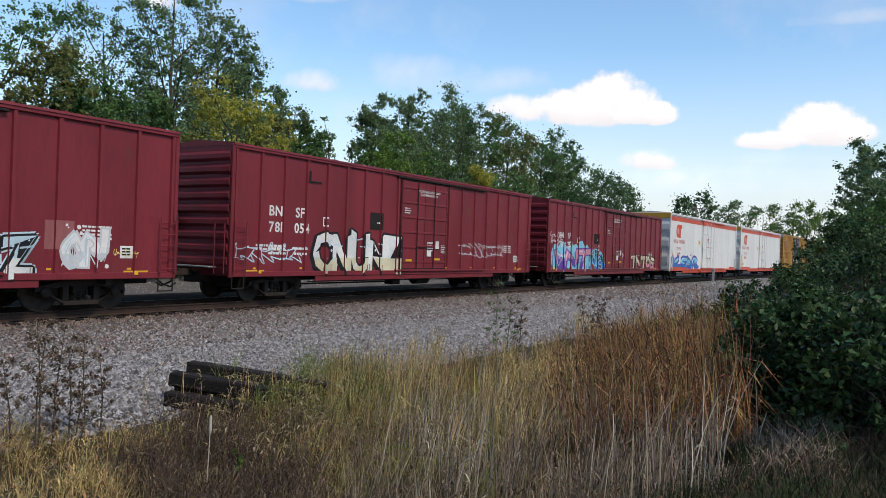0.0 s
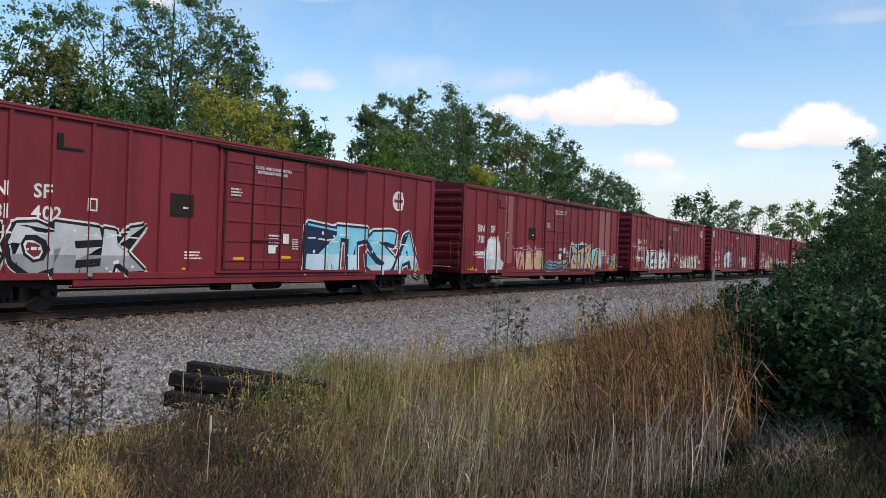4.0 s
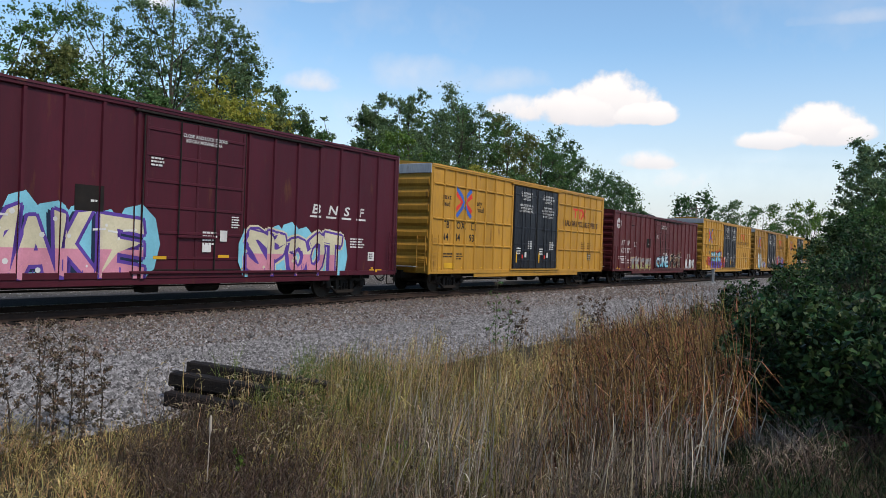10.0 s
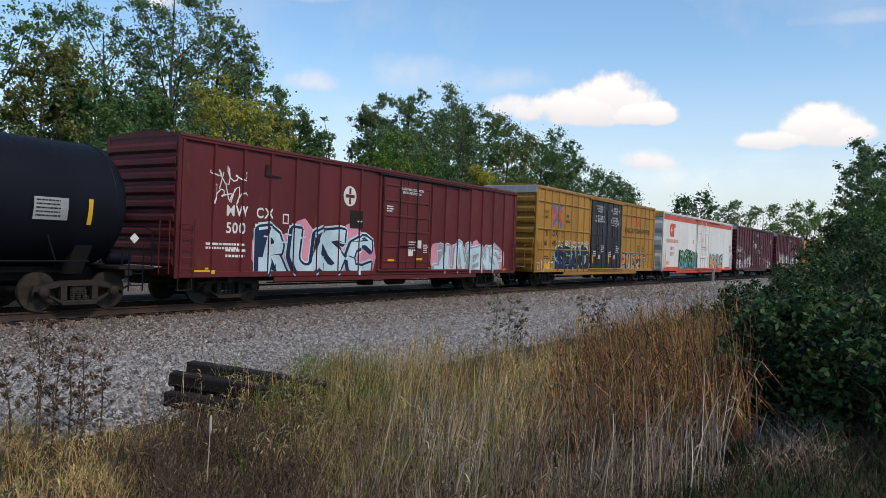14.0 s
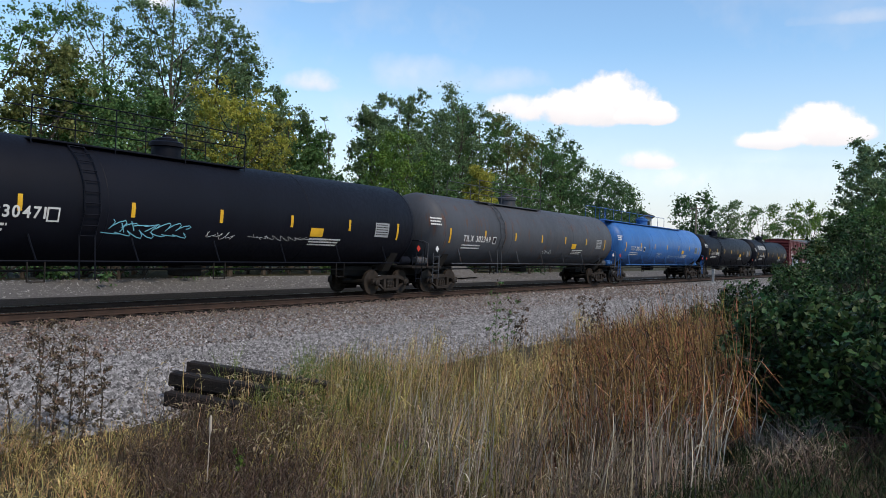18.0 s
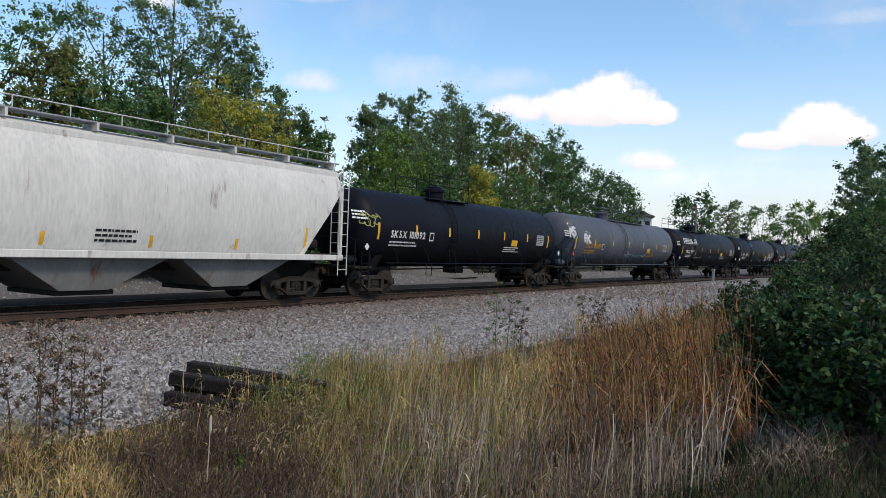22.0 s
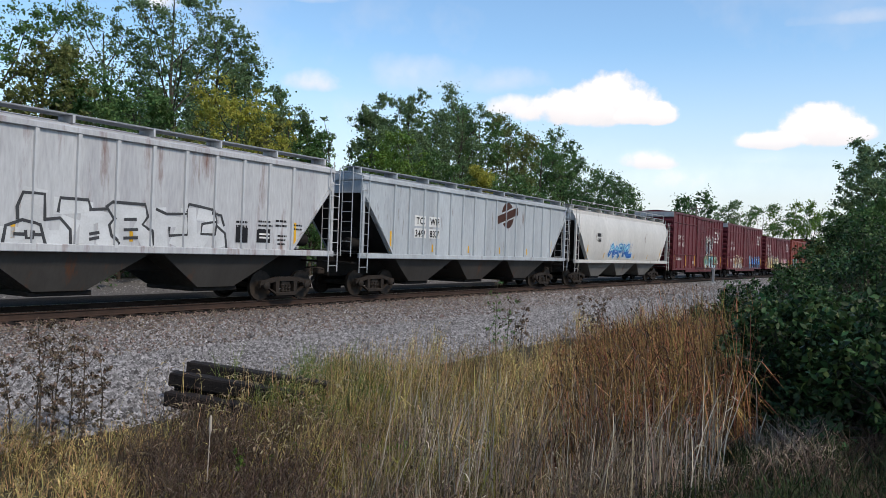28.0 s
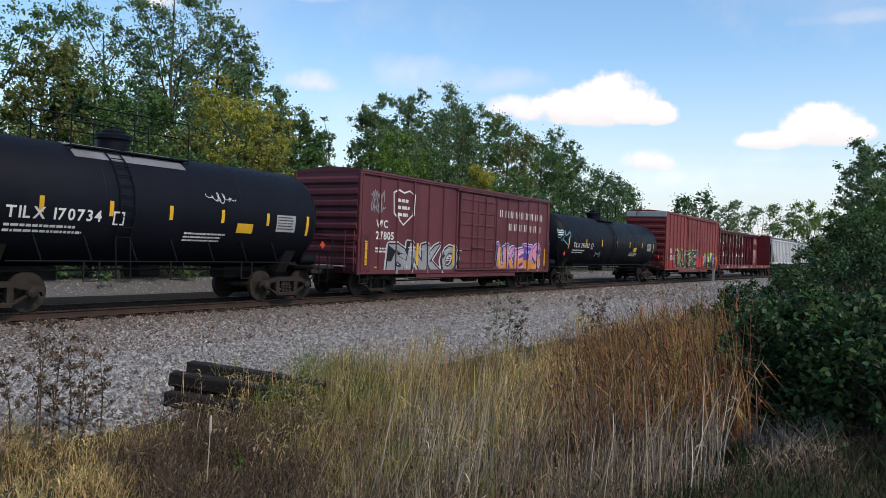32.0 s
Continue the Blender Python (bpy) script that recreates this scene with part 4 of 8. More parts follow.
def pole(x, y, h, label):
    t = thing("utility_pole", label, "utility pole", m=pose(x, y, z_at(x, y) - 0.2))
    part("pole", Mesh().tube([(0, 0, 0), (0, 0, h)], [0.14, 0.10], 8), POLEWOOD, t)
    part("crossarm", Mesh().box(-0.06, 0.06, -1.0, 1.0, h - 0.6, h - 0.45, 0.01), POLEWOOD, t)
    for y_ in (-0.85, 0.85):
        part("insulator", Mesh().lathe([(0, 0.05), (0.05, 0.07), (0.12, 0.05), (0.16, 0.02)], 8, (0, y_, h - 0.45), "z"), CONCRETE, t)


pole(116.6, 28.3, 9.7, "weathered wooden utility pole beyond the track")


def gravel_pile(x, y, r, h):
    rs = np.random.RandomState(4)
    n, k = 36, 10
    V = [(0, 0, h)]
    for i in range(1, k + 1):
        for j in range(n):
            a = 6.2832 * j / n
            rr = r * i / k
            V.append((math.cos(a) * rr * (1 + rs.normal(0, 0.03)), math.sin(a) * rr * 0.7 * (1 + rs.normal(0, 0.03)), max(h * (1 - (i / k) ** 1.2) + rs.normal(0, 0.03), -0.05) if i < k else -0.1))
    F = [(0, 1 + j, 1 + (j + 1) % n) for j in range(n)]
    for i in range(k - 1):
        F += [(1 + i * n + j, 1 + (i + 1) * n + j, 1 + (i + 1) * n + (j + 1) % n, 1 + i * n + (j + 1) % n) for j in range(n)]
    t = thing("gravel_pile", "heap of grey crushed stone behind the track", "gravel pile", m=pose(x, y, z_at(x, y)))
    part("heap", Mesh().add(V, F), BALLAST, t)


gravel_pile(43.0, 27.5, 4.0, 1.9)

# ---- lettering ----
_glyphs = {}


def glyph(ch):
    """Outline of one character of the built-in font as polygons, with its advance."""
    if ch not in _glyphs:
        cu = bpy.data.curves.new("glyph", "FONT")
        cu.body, cu.size, cu.resolution_u, cu.offset = ch, 1.0, 3, 0.022
        ob = bpy.data.objects.new("glyph", cu)
        me = bpy.data.meshes.new_from_object(ob)
        vs = [(v.co.x, v.co.y) for v in me.vertices]
        polys = [[vs[i] for i in p.vertices] for p in me.polygons]
        xs = [v[0] for v in vs] or [0, 0.25]
        _glyphs[ch] = (polys, max(xs) + 0.07, min(xs))
        bpy.data.objects.remove(ob)
        bpy.data.curves.remove(cu)
        bpy.data.meshes.remove(me)
    return _glyphs[ch]


def words(text, h, x=0.0, z=0.0, gap=1.0, bold=1.0):
    """Polygons of a line of text whose capitals are h high, from (x, z)."""
    out = []
    k = h / 0.69
    for ch in text:
        if ch == " ":
            x += 0.32 * k * gap
            continue
        polys, adv, x0 = glyph(ch)
        out += [[(x + (a - x0) * k * bold, z + b * k) for a, b in p] for p in polys]
        x += (adv - x0 + 0.02) * k * gap * bold
    return out


def rect(x0, x1, z0, z1):
    return [[(x0, z0), (x1, z0), (x1, z1), (x0, z1)]]


def bars(x, z, w, rows, h=0.05, gap=0.04, seed=1):
    """Small writing that cannot be read: rows of bars."""
    rd = random.Random(seed)
    out = []
    for i in range(rows):
        xx = x
        zz = z - i * (h + gap)
        end = x + w * rd.uniform(0.75, 1.0)
        while xx < end:
            ln = rd.uniform(0.8, 3.0) * h
            out += rect(xx, min(xx + ln, end), zz - h, zz)
            xx += ln + h * 0.45
    return out


def block_letters(x, z, n, w, h, gap=0.25, t=0.2):
    """A firm's name as plain pairs of upright bars."""
    out = []
    for i in range(n):
        a = x + i * w * (1 + gap)
        e, b = a + w * 0.9, w * t * 1.3
        out += rect(a, a + b, z, z + h) + rect(e - b, e, z, z + h)
    return out


def disc(x, z, r, n=20, r2=None):
    r2 = r2 or r
    return [[(x + math.cos(6.2832 * k / n) * r, z + math.sin(6.2832 * k / n) * r2) for k in range(n)]]


def stroke(pts, w):
    """A thick line as a strip of quads with mitred joints."""
    n = len(pts)
    L, R = [], []
    for i in range(n):
        ax, az = pts[max(i - 1, 0)]
        bx, bz = pts[min(i + 1, n - 1)]
        dx, dz = bx - ax, bz - az
        l = math.hypot(dx, dz) or 1
        nx, nz = -dz / l, dx / l
        ex = dx / l * w * 0.4 * (-1 if i == 0 else 1 if i == n - 1 else 0)
        ez = dz / l * w * 0.4 * (-1 if i == 0 else 1 if i == n - 1 else 0)
        L.append((pts[i][0] + nx * w / 2 + ex, pts[i][1] + nz * w / 2 + ez))
        R.append((pts[i][0] - nx * w / 2 + ex, pts[i][1] - nz * w / 2 + ez))
    return [[L[i], R[i], R[i + 1], L[i + 1]] for i in range(n - 1)]


SCRAWL = ["0,0 0.1,1 0.9,0.95 0.8,0.55 0.1,0.5", "0.9,0.9 0.3,1 0.05,0.7 0.8,0.35 0.6,0 0,0.1", "0,0 0.45,1 0.95,0|0.2,0.4 0.8,0.38", "0.05,1 0.1,0 0.9,0.05",
          "0.9,0.95 0.2,0.8 0.1,0.2 0.9,0.05|0.2,0.5 0.8,0.5", "0,1 0.3,0 0.5,0.6 0.7,0 1,1", "0.1,0 0.05,1|0.9,1 0.15,0.5 1,0", "0.5,1 0.05,0.6 0.4,0 0.95,0.4 0.5,1", "0,0 0.15,1 0.85,0.1 1,1",
          "0,0.95 1,1|0.5,0.95 0.45,0", "0.05,0 0.1,0.95 0.9,0.7 0.2,0.5 1,0", "0,1 0.5,0.5 1,1|0.5,0.5 0.5,0"]


def scrawl(x, z, w, h, n, rd, lw):
    """n letter-like painted shapes filling a box: a list of strokes."""
    out = []
    cw = w / n
    for i in range(n):
        kx, kz = cw * rd.uniform(0.95, 1.2), h * rd.uniform(0.8, 1.05)
        x0, z0 = x + i * cw + rd.uniform(-0.05, 0.05) * cw, z + rd.uniform(-0.06, 0.1) * h
        sh = rd.uniform(-0.15, 0.25)
        for st in rd.choice(SCRAWL).split("|"):
            pts = [tuple(float(c) for c in p.split(",")) for p in st.split()]
            pts = [(x0 + (a + sh * b) * kx, z0 + b * kz) for a, b in pts]
            dense = []
            for p, q in zip(pts, pts[1:]):
                dense += [(p[0] + (q[0] - p[0]) * k / 3, p[1] + (q[1] - p[1]) * k / 3) for k in range(3)]
            dense.append(pts[-1])
            sm = [dense[0]] + [((a[0] + 2 * b[0] + c[0]) / 4, (a[1] + 2 * b[1] + c[1]) / 4) for a, b, c in zip(dense, dense[1:], dense[2:])] + [dense[-1]]
            out.append((sm, lw * rd.uniform(0.8, 1.25)))
    return out


def cloud_shape(x, z, w, h, rd, n=9):
    out = []
    for i in range(n):
        out += disc(x + w * (i + 0.5) / n + rd.uniform(-0.1, 0.1) * w / n, z + h * rd.uniform(0.4, 0.6), w / n * rd.uniform(0.7, 1.0), 9, h * rd.uniform(0.4, 0.62))
    return out


def clip(poly, axis, c, keep):
    """The part of a polygon on one side of a line; keep is 1 for above c, -1 for below."""
    cut = []
    for i, p in enumerate(poly):
        q = poly[(i + 1) % len(poly)]
        a, b = (p[axis] - c) * keep, (q[axis] - c) * keep
        if a >= 0:
            cut.append(p)
        if a * b < 0:
            t = a / (a - b)
            cut.append((p[0] + (q[0] - p[0]) * t, p[1] + (q[1] - p[1]) * t))
    return cut if len(cut) > 2 else []


def on_side(polys, posts, y_panel, y_post, lift, step=0.0015, low=None, ends=None, bulge=None, leaves=(), y_leaf=0.0):
    """Lays flat polygons on the near side: cut at the posts' edges and set on post or panel, ending at the sill and the corners.
    bulge: heights and half widths of a rounded side; leaves: spans of the doors, which stand at y_leaf."""
    cuts = sorted({c for p in [*posts, *leaves] for c in p})
    mb = Mesh()
    for pi, poly in enumerate(polys):
        if low is not None:
            poly = clip(poly, 1, low, 1)
        if ends is not None and poly:
            poly = clip(poly, 0, ends[0], 1)
            poly = clip(poly, 0, ends[1], -1) if poly else poly
        if not poly:
            continue
        todo = [poly]
        x0, x1 = min(p[0] for p in poly), max(p[0] for p in poly)
        for c in cuts:
            if x0 < c < x1:
                todo = [q for pg in todo for keep in (-1, 1) for q in (clip(pg, 0, c, keep),) if q]
        lay = lift + (pi % 7) * step * 0.3
        for pg in todo:
            if bulge:
                for za, zb_ in zip(bulge[0], bulge[0][1:]):
                    band = clip(pg, 1, za, 1)
                    band = clip(band, 1, zb_, -1) if band else band
                    if band:
                        mb.add([(p[0], -float(np.interp(p[1], bulge[0], bulge[1])) - lay, p[1]) for p in band], [tuple(range(len(band)))])
                continue
            cx = sum(p[0] for p in pg) / len(pg)
            y = -((y_leaf if any(a <= cx <= b for a, b in leaves) else y_post if any(a <= cx <= b for a, b in posts) else y_panel) + lay)
            mb.add([(p[0], y, p[1]) for p in pg], [tuple(range(len(pg)))])
    return mb


def on_tank(polys, R, zc, lift):
    """Wraps flat polygons (x, arc length above the axis) on the near side of a tank."""
    mb = Mesh()
    for pi, poly in enumerate(polys):
        todo = [poly]
        z0, z1 = min(p[1] for p in poly), max(p[1] for p in poly)
        c = math.ceil(z0 / 0.15) * 0.15
        while c < z1:
            nxt = []
            for pg in todo:
                for keep in (-1, 1):
                    cut = []
                    for i, p in enumerate(pg):
                        q = pg[(i + 1) % len(pg)]
                        a, b = (p[1] - c) * keep, (q[1] - c) * keep
                        if a >= 0:
                            cut.append(p)
                        if a * b < 0:
                            t = a / (a - b)
                            cut.append((p[0] + (q[0] - p[0]) * t, c))
                    if len(cut) > 2:
                        nxt.append(cut)
            todo = nxt
            c += 0.15
        r = R + lift + (pi % 7) * 0.0005
        for pg in todo:
            mb.add([(p[0], -r * math.cos(p[1] / R), zc + r * math.sin(p[1] / R)) for p in pg], [tuple(range(len(pg)))])
    return mb


WHITE = paint("white_marking", (0.612, 0.612, 0.595), 0.6)
BLACK = paint("black_marking", (0.0127, 0.0127, 0.0145), 0.6)
YELLOW = paint("reflector_yellow", (0.6375, 0.357, 0.0255), 0.5)
SPRAY = {"white": WHITE, "black": BLACK, "yellow": paint("spray_yellow", (0.6375, 0.527, 0.153)), "cream": paint("spray_cream", (0.561, 0.51, 0.357)),
         "cyan": paint("spray_light_blue", (0.187, 0.493, 0.612)), "blue": paint("spray_blue", (0.0255, 0.136, 0.425)), "teal": paint("spray_teal", (0.068, 0.272, 0.306)),
         "pink": paint("spray_pink", (0.561, 0.2295, 0.306)), "purple": paint("spray_purple", (0.102, 0.051, 0.289)), "green": paint("spray_green", (0.102, 0.255, 0.136)),
         "lime": paint("spray_lime", (0.3825, 0.578, 0.102)), "red": paint("spray_red", (0.4675, 0.0425, 0.0255)), "orange": paint("spray_orange", (0.527, 0.2125, 0.051)),
         "navy": paint("spray_dark_blue", (0.0127, 0.0255, 0.0595)), "silver": paint("spray_silver", (0.442, 0.459, 0.476)), "tan": paint("spray_tan", (0.425, 0.306, 0.187)),
         "ice": paint("spray_pale_blue", (0.425, 0.561, 0.629)), "grey": paint("spray_grey", (0.255, 0.2635, 0.2805)), "olive": paint("spray_olive", (0.306, 0.306, 0.102)), "oxide": paint("spray_oxide_red", (0.09, 0.018, 0.02))}


FADE = {"cream": "pink", "pink": "purple", "teal": "ice", "cyan": "blue", "silver": "grey", "white": "silver", "yellow": "orange", "navy": "blue", "purple": "pink", "green": "teal",
        "black": "navy", "orange": "red", "tan": "orange", "ice": "cyan", "blue": "purple", "grey": "silver", "lime": "green", "olive": "yellow", "red": "orange"}


def graffiti(car, wrap, x, z, w, h, n, fill, line_c, back=None, seed=1, lw=0.24, rim=None):
    """A sprayed piece: backing cloud, outline, fill and highlights, each a layer of paint."""
    rd = random.Random(seed)
    st = scrawl(x + 0.05 * w, z + 0.13 * h, w * 0.86, h * 0.70, n, rd, lw * h * 0.8)
    g = "graffiti"
    lay = []
    if back:
        lay.append((cloud_shape(x, z, w, h, rd, max(5, n + 3)), back, 0.003))
    if rim:
        lay.append(([q for p, k in st for q in stroke(p, k + 0.26 * h)], rim, 0.006))
    lay.append(([q for p, k in st for q in stroke(p, k + 0.11 * h)], line_c, 0.009))
    body = [q for p, k in st for q in stroke(p, k)]
    lay.append((body, fill, 0.012))
    # the fill fades to a second colour towards the foot
    lower = []
    for q in body:
        q = clip(q, 1, z + h * (0.42 + 0.05 * rd.uniform(-1, 1)), -1)
        if q:
            lower.append(q)
    lay.append((lower, FADE.get(fill, "grey"), 0.0135))
    lay.append(([q for i, (p, k) in enumerate(st) for q in stroke([(a, b + k * 0.2) for a, b in p[:max(3, len(p) // 2)]], k * 0.18)], "white" if fill != "white" else "ice", 0.016))
    lay.append(([q for p, k in scrawl(x + 0.06 * w, z + 0.12 * h, w * 0.86, h * 0.72, n * 2, rd, 0.026 * h) for q in stroke(p, k)], line_c, 0.019))
    spots = []
    for i in range(n * 3):
        spots += disc(x + w * rd.random(), z + h * rd.choice((rd.uniform(0.0, 0.15), rd.uniform(0.85, 1.08))), h * rd.uniform(0.02, 0.055), 8)
    lay.append((spots, rim or back or "white", 0.004))
    top = None
    for polys, colour, lift in lay:
        o = part(g if top is None else "paint_layer", wrap(polys, lift), SPRAY[colour], car if top is None else top, f"sprayed graffiti in {fill} and {line_c}" if top is None else "")
        top = top or o


_fat = {}


def fat_letter(ch):
    """A swollen, heavy form of a built-in letter, scaled to a unit box."""
    if ch not in _fat:
        cu = bpy.data.curves.new("glyph", "FONT")
        cu.body, cu.size, cu.resolution_u, cu.offset = ch, 1.0, 2, 0.045
        ob = bpy.data.objects.new("glyph", cu)
        me = bpy.data.meshes.new_from_object(ob)
        vs = [(v.co.x, v.co.y) for v in me.vertices]
        x0, x1, z0, z1 = min(v[0] for v in vs), max(v[0] for v in vs), min(v[1] for v in vs), max(v[1] for v in vs)
        _fat[ch] = [[((vs[i][0] - x0) / (x1 - x0), (vs[i][1] - z0) / (z1 - z0)) for i in p.vertices] for p in me.polygons]
        bpy.data.objects.remove(ob)
        bpy.data.curves.remove(cu)
        bpy.data.meshes.remove(me)
    return _fat[ch]


def piece(cs, text, x, z, w, h, fill, line_c, rim=None, back=None, fade=None, shade=None, seed=1, lean=0.1, edge=0.055):
    """A sprayed piece of heavy swaying letters: backing, rim, cast block, outline, fill, fade and highlights, each a layer of paint.
    x and w are shares of the car's length."""
    car, s = cs
    rd = random.Random(seed * 7 + len(text))
    x, w = s["x0"] + x * s["L"], w * s["L"]
    cw = w / len(text)
    letters = []
    for i, ch in enumerate(text):
        kx, kz = cw * rd.uniform(0.98, 1.12), h * rd.uniform(0.88, 1.04)
        xa, za = x + i * cw - cw * 0.03, z + rd.uniform(0.0, 0.1) * h
        sh, bow, tip = rd.uniform(-0.5, 1.0) * lean, rd.uniform(-0.09, 0.09), rd.uniform(-0.12, 0.12)

        def warp(a, b):
            return (xa + (a + sh * b + bow * math.sin(b * 3.1)) * kx, za + (b + tip * (a - 0.5) + 0.05 * math.sin(a * 6 + i)) * kz)
        letters += [[warp(a, b) for a, b in p] for p in fat_letter(ch)]

    def grown(r, dx=0.0, dz=0.0):
        return [[(a + math.cos(k * 0.785) * r + dx, b + math.sin(k * 0.785) * r + dz) for a, b in p] for k in range(8) for p in letters]
    lay = []
    if back:
        lay.append((cloud_shape(x - 0.04 * w, z - 0.05 * h, w * 1.08, h * 1.12, rd, max(5, len(text) + 3)), back, 0.0025))
    if rim:
        lay.append((grown(edge * 2.1 * h, -0.02 * h, -0.02 * h), rim, 0.004))
    lay.append((grown(edge * 1.15 * h, -edge * 0.9 * h, -edge * 0.7 * h), shade or line_c, 0.0065))
    lay.append((grown(edge * h), line_c, 0.009))
    lay.append((letters, fill, 0.0115))
    cut = z + h * rd.uniform(0.4, 0.52)
    lay.append(([q for q in (clip(p, 1, cut, -1) for p in letters) if q], fade or FADE.get(fill, "grey"), 0.0135))
    spots = []
    for i in range(len(text) * 3):
        spots += disc(x + w * rd.random(), z + h * rd.uniform(0.1, 0.95), h * rd.uniform(0.015, 0.045), 7)
    for i in range(len(text) * 2):
        a, b = x + w * rd.random(), z + h * rd.uniform(0.72, 0.9)
        spots += stroke([(a, b), (a + cw * rd.uniform(0.15, 0.35), b + h * rd.uniform(-0.03, 0.05))], h * 0.03)
    lay.append((spots, rim or ("white" if fill != "white" else "ice"), 0.016))
    drips = []
    for i in range(len(text) * 2):
        a, b = x + w * rd.random(), z + h * rd.uniform(0.05, 0.3)
        drips += stroke([(a, b), (a, b - h * rd.uniform(0.1, 0.3))], h * 0.018)
    lay.append((drips, line_c, 0.018))
    top = None
    for polys, colour, lift in lay:
        o = part("graffiti" if top is None else "paint_layer", s["wrap"](polys, lift), SPRAY[colour], car if top is None else top, f"sprayed {fill} letters outlined in {line_c}" if top is None else "")
        top = top or o


def SW(cs, text, x, z, w, h, colour, bold=0.85):
    """A thin sprayed name in plain letters, fitted to its width."""
    car, s = cs
    polys = words(text, h, 0.0, 0.0, 1.0, bold)
    k = w * s["L"] / max(p[0] for q in polys for p in q)
    polys = [[(s["x0"] + x * s["L"] + (a + 0.18 * b) * k, z + b + 0.06 * h * math.sin(a * 5)) for a, b in q] for q in polys]
    part("graffiti_tag", s["wrap"](polys, 0.006), SPRAY[colour], car, f"thin sprayed {colour} name")


def tag(car, wrap, x, z, w, h, n, colour, seed, lw=0.05):
    """A quick looping scribble with a few slashes: writing that cannot be read."""
    rd = random.Random(seed)
    lines = []
    for row in range(1 if h < 0.5 else 2):
        pts, k = [], n * 9
        zc, amp = z + h * (0.5 if h < 0.5 else 0.28 + 0.46 * row), h * (0.42 if h < 0.5 else 0.24)
        ph, f = rd.uniform(0, 6), rd.uniform(1.1, 1.5)
        for i in range(k + 1):
            u = i / k
            a = u * n * 6.283 * f
            pts.append((x + w * u + w / n * 0.30 * math.sin(a + ph), zc + amp * math.cos(a) * (0.55 + 0.45 * math.sin(u * 9 + ph))))
        lines.append((pts, lw * min(h, 0.7)))
    for i in range(n):
        a, b = x + w * rd.random(), z + h * rd.uniform(0.1, 0.5)
        lines.append(([(a, b), (a + w / n * rd.uniform(-0.3, 0.5), b + h * rd.uniform(0.25, 0.5))], lw * min(h, 0.7)))
    part("graffiti_tag", wrap([q for p, k in lines for q in stroke(p, k)], 0.006), SPRAY[colour], car, f"thin scrawled {colour} tag")


# ---- running gear ----
WHEELSETS = []
R_WHEEL = 0.457


def make_gear():
    g = {}
    mb = Mesh()
    for sy in (-1, 1):
        yc = sy * 0.7535
        prof = [(-0.068, 0.40), (-0.068, 0.457), (0.05, 0.452), (0.068, 0.385), (0.02, 0.35), (0.02, 0.2), (0.07, 0.15), (0.07, 0.09), (-0.07, 0.09), (-0.06, 0.17), (-0.01, 0.2), (-0.02, 0.36)]
        if sy > 0:
            prof = [(-a, b) for a, b in prof[::-1]]
        mb.lathe([(a * 1 , b) for a, b in prof], 16, (0, yc, 0), "y")
    mb.tube([(0, -1.05, 0), (0, 1.05, 0)], 0.085, 10)
    g["wheelset"] = mb.data("wheelset", WHEEL, True, 30)
    # cast side frame, seen from outside: arched top, window over the springs
    sf = Mesh()
    y0, y1 = -0.055, 0.055
    top = [(-1.14, 0.50), (-1.10, 0.60), (-0.85, 0.63), (-0.45, 0.72), (0.45, 0.72), (0.85, 0.63), (1.10, 0.60), (1.14, 0.50)]
    for (xa, za), (xb, zb) in zip(top, top[1:]):
        sf.prism([(xa, za - 0.13), (xb, zb - 0.13), (xb, zb), (xa, za)], "y", y0, y1)
    for s in (-1, 1):
        sf.prism([(s * 0.32, 0.26), (s * 0.47, 0.26), (s * 0.47, 0.60), (s * 0.32, 0.60)], "y", y0, y1)
        sf.prism([(s * 0.86, 0.42), (s * 0.98, 0.50), (s * 0.42, 0.24), (s * 0.36, 0.14)], "y", y0, y1)
        sf.box(s * 0.76, s * 1.02, -0.07, 0.07, 0.40, 0.54, 0.02)
    sf.box(-0.45, 0.45, -0.075, 0.075, 0.13, 0.25, 0.02)
    g["side_frame"] = sf.data("side_frame", STEEL)
    sp = Mesh()
    for i in (-1, 0, 1):
        for j in range(5):
            sp.lathe([(0, 0.05), (0.02, 0.062), (0.04, 0.05)], 6, (i * 0.15, 0, 0.255 + j * 0.048), "z")
    g["spring"] = sp.data("spring_nest", STEEL)
    g["bearing"] = Mesh().lathe([(-0.10, 0.11), (-0.08, 0.125), (0.03, 0.125), (0.06, 0.09), (0.07, 0.05)], 12, (0, 0, 0), "y").data("bearing_cap", STEEL, True)
    bo = Mesh().box(-0.2, 0.2, -1.02, 1.02, 0.36, 0.62, 0.03).box(-0.06, 0.06, -0.3, 0.3, 0.62, 0.74)
    for s in (-1, 1):
        bo.box(s * 0.55, s * 0.62, -0.8, 0.8, 0.30, 0.42, 0.02)
    g["bolster"] = bo.data("truck_bolster", GRIME_AND_SHADE)
    cp = Mesh().box(0, 0.62, -0.12, 0.12, 0.74, 0.94, 0.03).box(0.55, 0.86, -0.17, 0.10, 0.70, 0.98, 0.05).box(0.62, 0.9, 0.08, 0.17, 0.74, 0.95, 0.03)
    cp.tube([(0.35, 0.0, 0.94), (0.42, -0.5, 0.98), (0.35, -1.2, 0.95)], 0.015, 5)
    g["coupler"] = cp.data("coupler", STEEL)
    g["hose"] = Mesh().tube([(0.2, -0.3, 0.75), (0.45, -0.3, 0.55), (0.75, -0.28, 0.45), (0.95, -0.25, 0.55)], 0.025, 6).data("air_hose", RUBBER, True)
    return g


GEAR = make_gear()
FLIP = Matrix.Rotation(math.pi, 4, "Z")


